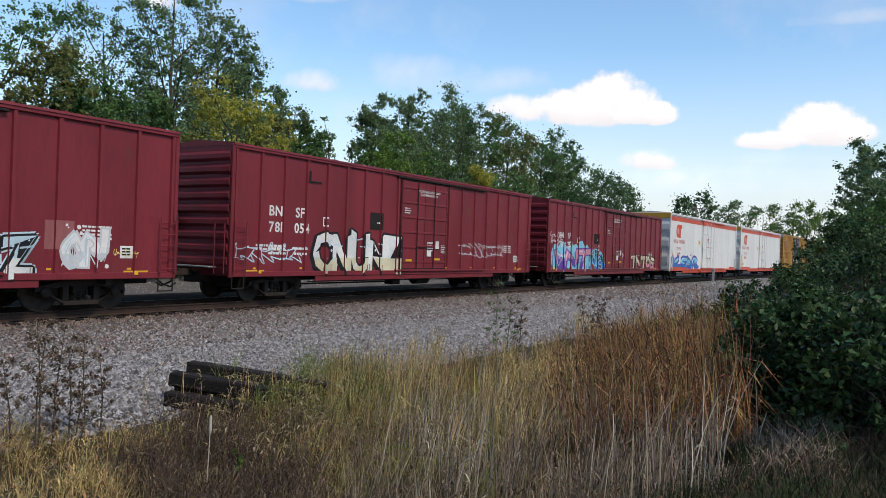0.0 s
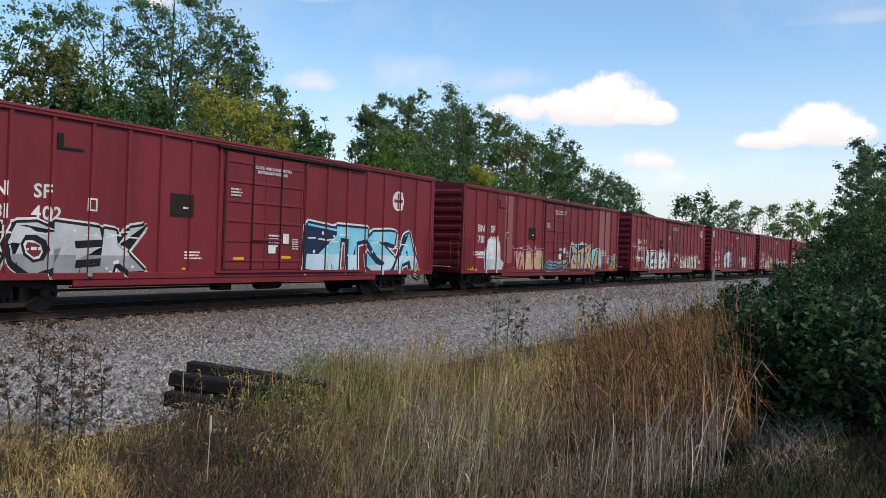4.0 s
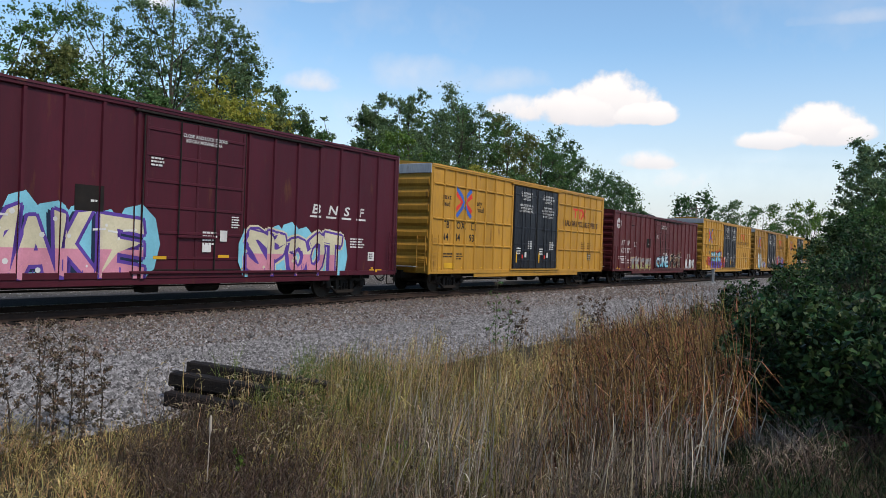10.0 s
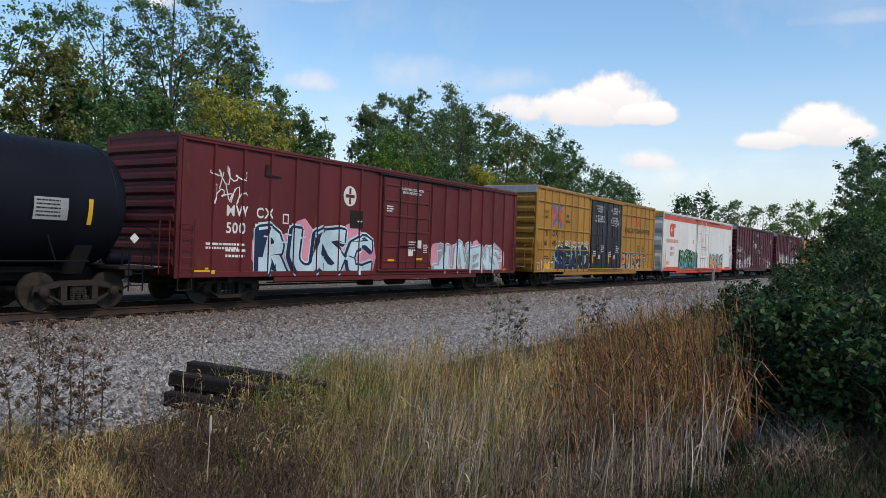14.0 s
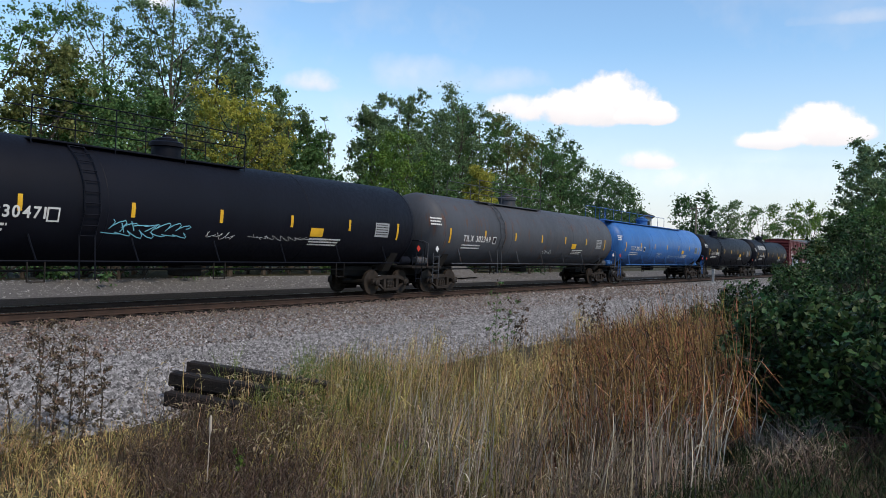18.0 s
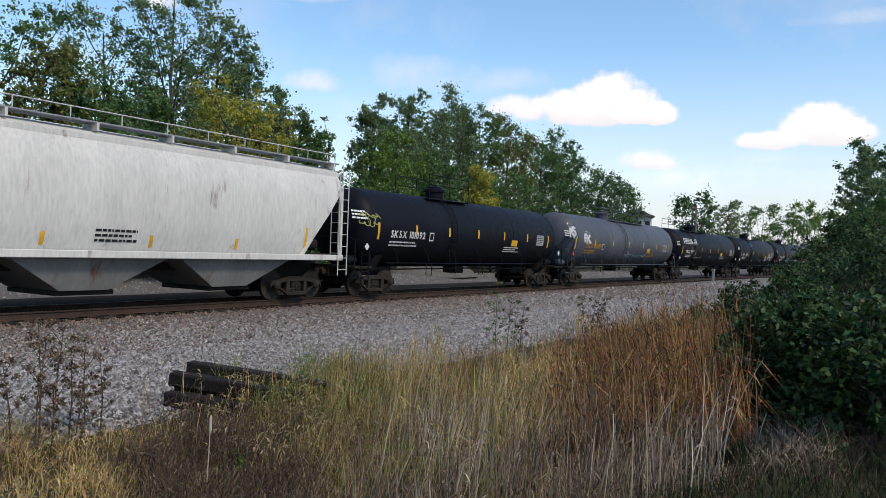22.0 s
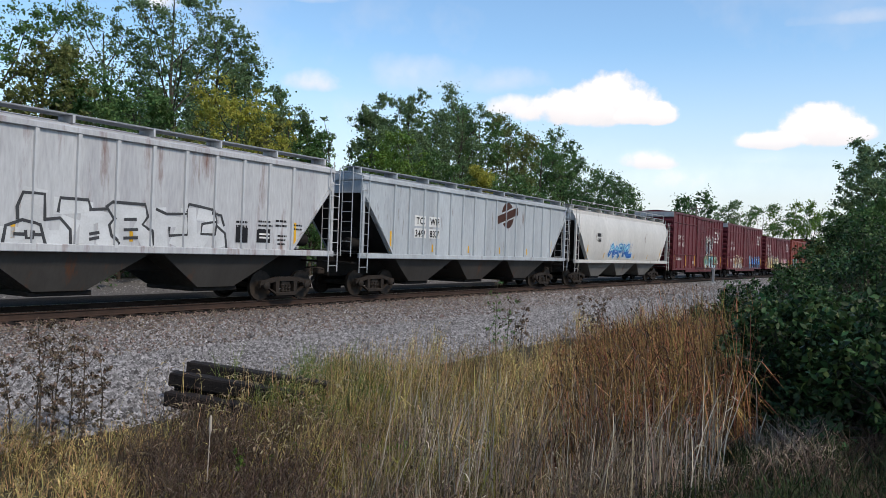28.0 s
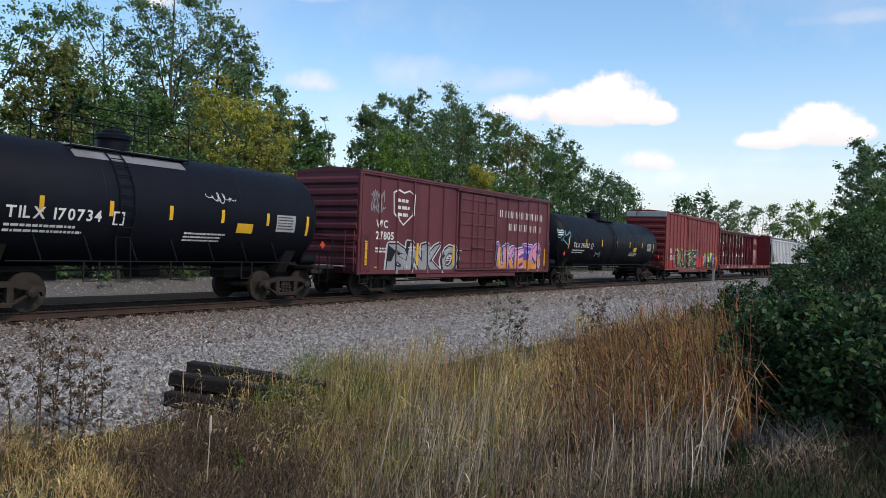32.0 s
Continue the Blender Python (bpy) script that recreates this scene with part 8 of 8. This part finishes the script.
cs = tankcar("dusty grey tank car streaked with rust", -383.9, -404.7, TANKGREY, trucks=(-384.35, -402.0))
tank_marks(cs, "TILX", "302349", 3.5, seed=4)
TG(cs, 0.53, 1.6, 0.05, 0.3, 4, "white", 22)
cs = tankcar("black tank car with small blue and white tags", -405.0, -425.1, TANKBLACK, trucks=(-405.6, -422.85))
tank_marks(cs, "MTZX", "330471", 3.3, seed=5)
TG(cs, 0.34, 1.7, 0.12, 0.5, 5, "cyan", 24)
TG(cs, 0.49, 1.75, 0.05, 0.3, 3, "white", 25)
TG(cs, 0.57, 1.8, 0.17, 0.2, 9, "white", 26)
cs = tankcar("black tank car with white flame-like graffiti", -425.6, -445.5, TANKBLACK, trucks=(-426.7, -442.6))
tank_marks(cs, "SHQX", "5906", 3.1, seed=6)
TG(cs, 0.315, 3.05, 0.055, 0.5, 3, "cyan", 27)
TG(cs, 0.49, 1.55, 0.14, 0.35, 7, "ice", 28)
G(cs, 0.765, 1.7, 0.12, 0.75, 4, "white", "grey", None, 44, lw=0.12)
TG(cs, 0.35, 1.55, 0.05, 0.25, 4, "white", 29)
cs = tankcar("black tank car with a firm name in white", -445.8, -466.1, TANKBLACK, trucks=(-446.6, -463.05), platform=(4.6, 11.4, 9.3))
tank_marks(cs, "PROX", "33597", 3.5, seed=7)
letter(cs[0], cs[1], block_letters(cs[1]["x0"] + 2.45, 2.85, 6, 0.53, 0.46, 0.2), WHITE, name="firm_name_mark")
TG(cs, 0.27, 1.6, 0.06, 0.35, 4, "white", 30)
TG(cs, 0.335, 1.6, 0.05, 0.3, 3, "white", 31)
TG(cs, 0.50, 1.65, 0.04, 0.4, 3, "cyan", 32)
cs = tankcar("dusty pale grey tank car with rust stains", -466.4, -487.0, TANKSILVER, trucks=(-467.0, -483.6), platform=(9.4, 15.9, 10.0))
tank_marks(cs, "UTLX", "952873", 3.9, seed=8, colour=paint("ochre_lettering", (0.45, 0.23, 0.03)))
G(cs, 0.05, 2.6, 0.05, 0.8, 2, "white", "silver", None, 45, lw=0.12)
G(cs, 0.145, 2.3, 0.05, 0.7, 2, "white", "silver", None, 46, lw=0.12)
TG(cs, 0.49, 1.6, 0.06, 0.4, 3, "white", 33)
TG(cs, 0.57, 1.55, 0.06, 0.4, 3, "cyan", 34)
TG(cs, 0.65, 1.55, 0.05, 0.4, 3, "ice", 35)
cs = tankcar("dusty black tank car with yellow notices", -487.1, -504.8, TANKBLACK, trucks=(-487.85, -501.9), R=1.45, zc=2.45, platform=(6.5, 9.6, 8.2))
tank_marks(cs, "SKSX", "101092", 3.2, seed=9)
TG(cs, 0.045, 2.4, 0.065, 0.6, 3, "olive", 35)
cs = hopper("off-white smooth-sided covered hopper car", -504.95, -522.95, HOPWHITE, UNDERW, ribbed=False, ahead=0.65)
x = cs[1]["x0"]
letter(cs[0], cs[1], rect(x + 4.15, x + 5.75, 2.35, 3.15), paint("data_plate_grey", (0.30, 0.31, 0.32)), name="number_patch")
letter(cs[0], cs[1], words("NDYX", 0.34, x + 4.2, 2.8) + words("846939", 0.24, x + 4.4, 2.45), BLACK, lift=0.012, label="black car number")
letter(cs[0], cs[1], bars(x + 3.3, 2.1, 1.3, 3, 0.06, 0.06, 5) + bars(x + 9.5, 1.95, 1.2, 3, 0.06, 0.06, 6) + rect(x + 6.0, x + 6.25, 2.4, 2.65), BLACK, lift=0.008)


def fifty(label, front, rear, coat_, zt=4.45, seed=1, doors=((0.416, 0.605),), posts=(6, 6), top_panel=None, beams=0):
    cs = boxcar(label, front, rear, coat_, zt=zt, zb=0.78, posts=posts, doors=doors, ridges=8, gap=1.6, top_panel=top_panel, beams=beams)
    small_print(cs[0], cs[1], seed)
    for xx in (0.025, 0.23, 0.4, 0.66, 0.97):
        letter(cs[0], cs[1], rect(cs[1]["x0"] + xx * cs[1]["L"], cs[1]["x0"] + xx * cs[1]["L"] + 0.14, 1.1, 1.95), YELLOW, lift=0.02, name="reflector")
    return cs


def cn_emblem(cs, x, z):
    """A white line emblem with its line of small writing."""
    run = [(0.72, 0.52), (0.18, 0.52), (0.07, 0.49), (0.02, 0.42), (0.0, 0.3), (0.0, 0.2), (0.02, 0.1), (0.07, 0.03), (0.18, 0.0), (0.78, 0.0)]
    run2 = [(0.86, -0.04), (0.88, 0.4), (0.93, 0.49), (1.02, 0.5), (1.1, 0.44), (1.42, 0.06), (1.5, 0.01), (1.58, 0.04), (1.61, 0.12), (1.62, 0.56)]
    letter(cs[0], cs[1], stroke([(x + a, z + b) for a, b in run], 0.13) + stroke([(x + a, z + b) for a, b in run2], 0.13), WHITE, name="white_emblem", label="white looping line emblem")
    letter(cs[0], cs[1], bars(x - 0.15, z - 0.2, 1.9, 1, 0.16, 0.05, 8), WHITE)


cs = fifty("rust-orange box car with black-backed number", -523.2, -539.1, RUSTRED, 5.05, 21, ((0.403, 0.64),), (6, 4))
x = cs[1]["x0"]
letter(cs[0], cs[1], rect(x + 1.0, x + 2.05, 2.5, 2.9) + rect(x + 1.0, x + 2.2, 1.9, 2.3) + rect(x + 2.7, x + 3.9, 1.9, 2.3), BLACK, lift=0.012, name="number_patch")
letter(cs[0], cs[1], words("ALY", 0.25, x + 1.15, 2.57) + words("500", 0.25, x + 1.2, 1.98) + words("742", 0.25, x + 2.85, 1.98), WHITE, lift=0.017, label="white car number")
piece(cs, "AROSA", 0.14, 0.72, 0.27, 1.2, "cream", "black", None, "green", "grey", "green", seed=45)
G(cs, 0.05, 0.7, 0.1, 1.1, 2, "pink", "blue", "ice", 46)
piece(cs, "MEUO", 0.665, 0.78, 0.205, 1.15, "yellow", "green", "cream", None, "cream", "black", seed=47)
TG(cs, 0.9, 2.2, 0.07, 0.6, 3, "cream", 40)
cs = fifty("rusty orange-red box car with white and teal graffiti", -540.85, -557.1, RUSTRED, 4.5, 22, ((0.306, 0.46), (0.466, 0.619)), (4, 5))
G(cs, 0.06, 0.74, 0.24, 1.35, 4, "teal", "red", "green", 48, lw=0.4)
G(cs, 0.315, 1.0, 0.16, 0.95, 4, "navy", "white", None, 49, lw=0.16)
piece(cs, "UKVE", 0.65, 0.78, 0.27, 1.3, "tan", "black", "ice", None, "pink", "teal", seed=50)
TG(cs, 0.72, 2.2, 0.04, 1.4, 1, "cream", 50)
letter(cs[0], cs[1], bars(cs[1]["x0"] + 0.9, 3.7, 2.9, 2, 0.3, 0.2, 5), coat("ghost_lettering_brown", (0.12, 0.03, 0.02), 0.2), name="ghost_lettering")
cs = fifty("brown-red box car with yellow and white graffiti", -558.3, -573.95, BROWNRED, 4.45, 23, ((0.416, 0.607),), (6, 6))
x = cs[1]["x0"]
letter(cs[0], cs[1], block_letters(x + 0.9, 3.3, 8, 0.22, 0.28, 0.3) + block_letters(x + 0.9, 2.9, 8, 0.22, 0.28, 0.3) + block_letters(x + 0.95, 2.42, 3, 0.24, 0.28), WHITE, name="firm_name_mark")
letter(cs[0], cs[1], words("404", 0.27, x + 1.95, 2.42) + words("537", 0.27, x + 2.9, 2.42), WHITE, label="white car number")
cn_emblem(cs, x + 13.1, 3.3)
piece(cs, "TAZENSER", 0.085, 0.74, 0.43, 1.35, "cream", "black", "silver", None, "yellow", "olive", seed=51)
piece(cs, "URSE", 0.645, 0.78, 0.24, 1.15, "pink", "grey", "cream", "green", "cream", seed=53)
cs = fifty("dark red box car with blue graffiti", -576.2, -592.1, BROWNRED, 5.1, 24, ((0.43, 0.617),), (6, 6), ROOFWHITE, 2)
x = cs[1]["x0"]
letter(cs[0], cs[1], words("DW", 0.3, x + 1.35, 3.15) + words("C", 0.3, x + 2.5, 3.15) + words("409", 0.3, x + 1.25, 2.62) + words("659", 0.3, x + 2.45, 2.62), WHITE, lift=0.007, label="white car number")
cn_emblem(cs, x + 13.45, 3.75)
piece(cs, "ASAR", 0.155, 0.76, 0.26, 1.35, "oxide", "cream", None, None, "grey", "cream", seed=54)
piece(cs, "NARE", 0.60, 0.76, 0.325, 1.3, "blue", "cyan", None, None, "navy", "navy", seed=55, edge=0.035)
cs = fifty("dark red box car with a black bubble-letter tag", -594.1, -609.2, BROWNRED, 5.15, 25, ((0.43, 0.617),), (6, 6), ROOFWHITE, 2)
x = cs[1]["x0"]
cn_emblem(cs, x + 12.3, 3.5)
G(cs, 0.62, 2.1, 0.15, 1.6, 2, "black", "white", None, 56, lw=0.4)
G(cs, 0.60, 0.78, 0.27, 1.25, 3, "teal", "black", "green", 57, "tan", lw=0.36)
letter(cs[0], cs[1], words("DW", 0.3, x + 1.35, 3.15) + words("C", 0.3, x + 2.5, 3.15) + words("409", 0.3, x + 1.25, 2.62) + words("613", 0.3, x + 2.45, 2.62), WHITE, lift=0.007, label="white car number")
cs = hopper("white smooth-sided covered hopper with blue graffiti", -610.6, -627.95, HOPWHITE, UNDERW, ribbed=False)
G(cs, 0.3, 1.6, 0.26, 1.0, 5, "cyan", "blue", None, 58, "ice")
letter(cs[0], cs[1], bars(cs[1]["x0"] + 3.3, 3.0, 0.9, 1, 0.2) + words("43181", 0.2, cs[1]["x0"] + 3.3, 2.5), BLACK, lift=0.008)
cs = hopper("pale grey ribbed covered hopper with a dark emblem", -628.9, -646.7, HOPGREY, UNDER, zs=1.5, zt=4.15)
x = cs[1]["x0"]
letter(cs[0], cs[1], rect(x + 3.45, x + 4.2, 2.6, 3.0) + rect(x + 4.45, x + 5.2, 2.6, 3.0) + rect(x + 3.45, x + 4.25, 2.15, 2.52) + rect(x + 4.45, x + 5.25, 2.15, 2.52), WHITE, name="number_patch")
letter(cs[0], cs[1], words("TC", 0.25, x + 3.55, 2.68) + words("WR", 0.25, x + 4.5, 2.68) + words("349", 0.25, x + 3.5, 2.2) + words("837", 0.25, x + 4.5, 2.2), BLACK, lift=0.012, label="black car number")
letter(cs[0], cs[1], disc(x + 11.0, 3.4, 0.6), BROWNMARK, name="dark_round_emblem", label="dark round emblem with a slanted bar")
letter(cs[0], cs[1], stroke([(x + 10.1, 3.15), (x + 11.9, 3.65)], 0.5), HOPGREY, lift=0.009, name="emblem_bar")
letter(cs[0], cs[1], stroke([(x + 10.15, 3.17), (x + 11.85, 3.63)], 0.36), BROWNMARK, lift=0.013, name="emblem_bar")
cs = hopper("rust-stained ribbed covered hopper with silver graffiti", -647.8, -666.1, HOPRUST, UNDER, zs=1.55, zt=4.2)
# bubble-letter throw-up: fat pale fills, thin dark outlines
x = cs[1]["x0"]
fills = [([(7.55, 1.66), (8.3, 1.66)], 0.5), ([(8.1, 2.0), (8.15, 2.55)], 0.55), ([(8.4, 1.66), (8.85, 1.68), (8.95, 2.0)], 0.45), ([(8.75, 2.42), (9.4, 2.42), (9.4, 1.7)], 0.4),
         ([(9.6, 2.2), (9.9, 2.2), (9.85, 1.7), (10.2, 1.7)], 0.46), ([(10.3, 2.35), (10.3, 1.7)], 0.46), ([(10.35, 2.35), (10.85, 2.35), (10.8, 2.0), (11.05, 1.7)], 0.42),
         ([(11.35, 2.35), (11.4, 1.75)], 0.5), ([(11.7, 2.2), (12.1, 2.2), (11.95, 1.75)], 0.42), ([(12.3, 2.4), (12.35, 1.75)], 0.5), ([(12.75, 2.45), (13.0, 2.4), (13.0, 2.1), (12.7, 1.75)], 0.4), ([(13.3, 2.05), (13.4, 1.75)], 0.42)]
lines = [[(7.5, 1.58), (7.55, 1.93), (7.9, 2.07), (8.3, 1.98), (8.42, 1.58)], [(7.8, 2.1), (7.78, 2.35), (7.9, 2.66), (8.38, 2.66), (8.4, 2.1)], [(8.4, 2.1), (8.75, 2.15), (9.0, 1.9), (9.02, 1.58)],
         [(8.7, 2.3), (8.74, 2.6), (9.42, 2.6), (9.5, 2.38)], [(9.48, 2.38), (9.93, 2.43), (10.1, 2.2), (9.98, 2.05), (10.05, 1.8), (10.25, 1.62)], [(9.9, 2.48), (10.05, 2.6), (10.96, 2.6), (11.05, 2.3), (10.9, 2.1), (11.15, 1.95), (11.2, 1.62)],
         [(11.3, 2.5), (11.6, 2.4), (12.2, 2.44), (12.26, 1.9), (11.7, 1.85), (11.7, 2.05)], [(12.2, 2.5), (12.3, 2.7), (12.65, 2.66), (13.1, 2.6), (13.2, 2.28), (12.75, 2.2), (12.72, 1.93), (13.15, 1.93), (13.2, 2.25)],
         [(13.1, 2.5), (13.4, 2.46), (13.5, 2.2)], [(13.2, 2.2), (13.55, 1.98), (13.62, 1.58)], [(7.75, 1.76), (7.95, 1.76)], [(8.15, 1.76), (8.32, 1.76)], [(7.98, 1.82), (8.0, 1.68), (8.1, 1.68), (8.12, 1.82)],
         [(9.5, 1.82), (9.7, 1.86)], [(9.5, 1.7), (9.7, 1.74)], [(10.4, 2.2), (10.7, 2.22)], [(10.4, 1.95), (10.75, 1.97)], [(10.4, 1.75), (10.75, 1.77)]]
bubble = part("graffiti", cs[1]["wrap"]([q for p, k in fills for q in stroke([(x + a, b) for a, b in p], k)], 0.006), paint("spray_dull_silver", (0.52, 0.535, 0.545)), cs[0], "sprayed pale silver bubble letters")
part("paint_layer", cs[1]["wrap"]([q for p in lines for q in stroke([(x + a, b) for a, b in p], 0.075)], 0.010), paint("spray_soft_black", (0.05, 0.052, 0.056)), bubble, "thin dark grey outlines")
letter(cs[0], cs[1], rect(x + 2.2, x + 2.8, 1.7, 2.5) + rect(x + 2.95, x + 3.6, 1.7, 2.5), paint("number_patch_cream", (0.42, 0.38, 0.27)), name="number_patch")
letter(cs[0], cs[1], words("TC", 0.26, x + 2.25, 2.18) + words("WR", 0.26, x + 3.0, 2.18) + words("40", 0.26, x + 2.25, 1.78) + words("18", 0.26, x + 3.02, 1.78) + words("9", 0.26, x + 3.82, 1.78), BROWNMARK, lift=0.012, label="dark brown car number")
letter(cs[0], cs[1], bars(x + 13.95, 2.35, 0.55, 2, 0.06, 0.06, 3) + bars(x + 14.8, 2.4, 0.6, 3, 0.05, 0.07, 4) + bars(x + 15.5, 2.45, 0.5, 2, 0.06, 0.08, 5) + bars(x + 15.6, 2.0, 0.4, 3, 0.05, 0.07, 6) + bars(x + 16.3, 2.35, 0.4, 2, 0.05, 0.07, 7), BLACK, lift=0.01)
letter(cs[0], cs[1], rect(x + 14.85, x + 15.2, 1.88, 1.93) + rect(x + 14.85, x + 15.2, 1.98, 2.03), WHITE, lift=0.015, name="panel_print")
letter(cs[0], cs[1], rect(x + 13.95, x + 14.4, 1.74, 2.17) + rect(x + 14.75, x + 15.28, 1.76, 2.13), BLACK, lift=0.01, name="inspection_panel")
centerbeam("empty red centre-beam flat car", -666.5, -690.2, coat("centerbeam_red", (0.115, 0.0135, 0.019), 0.12), zt=4.6)
cs = fifty("red box car with white end top and dark graffiti", -690.9, -706.4, BRIGHTRED, 5.05, 26, ((0.37, 0.528), (0.532, 0.688)), (6, 5), ROOFWHITE)
x = cs[1]["x0"]
letter(cs[0], cs[1], rect(x + 0.95, x + 15.3, 1.0, 1.95), coat("fresh_red_repaint", (0.36, 0.02, 0.025), 0.08), lift=0.002, name="repaint_band", label="brighter red repainted band")
letter(cs[0], cs[1], rect(x + 1.1, x + 1.75, 2.05, 2.4) + rect(x + 1.3, x + 1.75, 1.6, 1.9) + rect(x + 1.9, x + 2.3, 1.6, 1.9), WHITE, name="number_patch")
letter(cs[0], cs[1], words("LRS", 0.24, x + 1.15, 2.12) + words("35", 0.22, x + 1.34, 1.64) + words("15", 0.22, x + 1.94, 1.64), BLACK, lift=0.012, label="black car number")
piece(cs, "OUSE", 0.16, 0.76, 0.36, 1.55, "navy", "lime", None, None, "navy", "purple", seed=60, lean=0.3, edge=0.035)
piece(cs, "AHID", 0.665, 0.78, 0.28, 1.3, "purple", "lime", None, None, "black", "black", seed=61, edge=0.03)
cs = tankcar("black tank car with a blue tag at its end", -708.2, -726.2, TANKBLACK, trucks=(-709.05, -723.25), R=1.47, zc=2.5, platform=(8.3, 11.0, 9.4))
tank_marks(cs, "TILX", "291482", 3.1, seed=10)
TG(cs, 0.02, 2.4, 0.05, 0.7, 2, "teal", 41)
TG(cs, 0.07, 2.2, 0.04, 0.8, 1, "cyan", 42)
TG(cs, 0.33, 1.5, 0.055, 0.45, 2, "ice", 43)
cs = fifty("brown-red box car with pink graffiti and a white shield", -726.5, -741.95, coat("wisconsin_maroon", (0.105, 0.028, 0.036), 0.2), 4.37, 27, ((0.426, 0.63),), (6, 5))
x = cs[1]["x0"]
sh = [(x + 2.0, 3.75), (x + 2.3, 3.88), (x + 2.65, 3.78), (x + 3.0, 3.88), (x + 3.3, 3.75), (x + 3.25, 3.0), (x + 2.65, 2.6), (x + 2.05, 3.0), (x + 2.0, 3.75)]
letter(cs[0], cs[1], stroke(sh, 0.06) + bars(x + 2.2, 3.55, 0.9, 3, 0.12, 0.14, 3), WHITE, name="white_shield_emblem")
letter(cs[0], cs[1], block_letters(x + 10.2, 3.3, 9, 0.27, 0.32, 0.95) + block_letters(x + 11.1, 2.72, 7, 0.27, 0.32, 0.95), WHITE, name="firm_name_mark")
letter(cs[0], cs[1], words("WC", 0.26, x + 1.0, 2.45) + words("27805", 0.27, x + 1.0, 2.03), WHITE, label="white car number")
TG(cs, 0.045, 2.9, 0.05, 0.9, 6, "grey", 44)
piece(cs, "BNKO", 0.11, 0.74, 0.31, 1.15, "grey", "black", "silver", None, "grey", "silver", seed=63)
piece(cs, "UKEIS", 0.645, 0.78, 0.29, 1.15, "pink", "purple", "ice", None, "orange", "navy", seed=65)
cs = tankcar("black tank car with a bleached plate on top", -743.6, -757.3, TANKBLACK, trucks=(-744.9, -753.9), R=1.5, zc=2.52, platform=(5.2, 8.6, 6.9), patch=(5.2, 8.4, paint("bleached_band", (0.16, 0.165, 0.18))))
tank_marks(cs, "TILX", "170734", 3.4, seed=11)
TG(cs, 0.6, 2.75, 0.07, 0.4, 4, "silver", 58)


# ---- what moves ----
def motions():
    for ob, u, half in TRAIN:
        rows = []
        for i in range(33):
            s = u + SPEED * i
            a, b = line(s - half), line(s + half)
            d = (b - a).normalized()
            rows.append((float(i), Matrix.Translation((a + b) / 2) @ pose(0, 0, 0, 0, -math.degrees(math.asin(d.z)), math.degrees(math.atan2(d.y, d.x)))))
        walk(ob, rows)
    # bushes and weeds nod in the wind
    for i, ob in enumerate(SWAYING):
        m, k = ob.matrix_basis.copy(), 0.5 + 0.3 * math.sin(i * 1.9)
        walk(ob, [(j * 0.8, m @ pose(0, 0, 0, k * math.sin(j * 2.1 + i), k * math.sin(j * 1.7 + i * 0.6), 0)) for j in range(41)])
    # every wheelset turns alike: one action, shared
    lead = WHEELSETS[0]
    walk(lead, [(i / 30, pose(0, 0, 0, 0, (i * 88.0) % 360.0, 0)) for i in range(961)])
    for w in WHEELSETS[1:]:
        w.rotation_mode = "QUATERNION"
        w.animation_data_create()
        w.animation_data.action = lead.animation_data.action
        w.animation_data.action_slot = lead.animation_data.action_slot


motions()
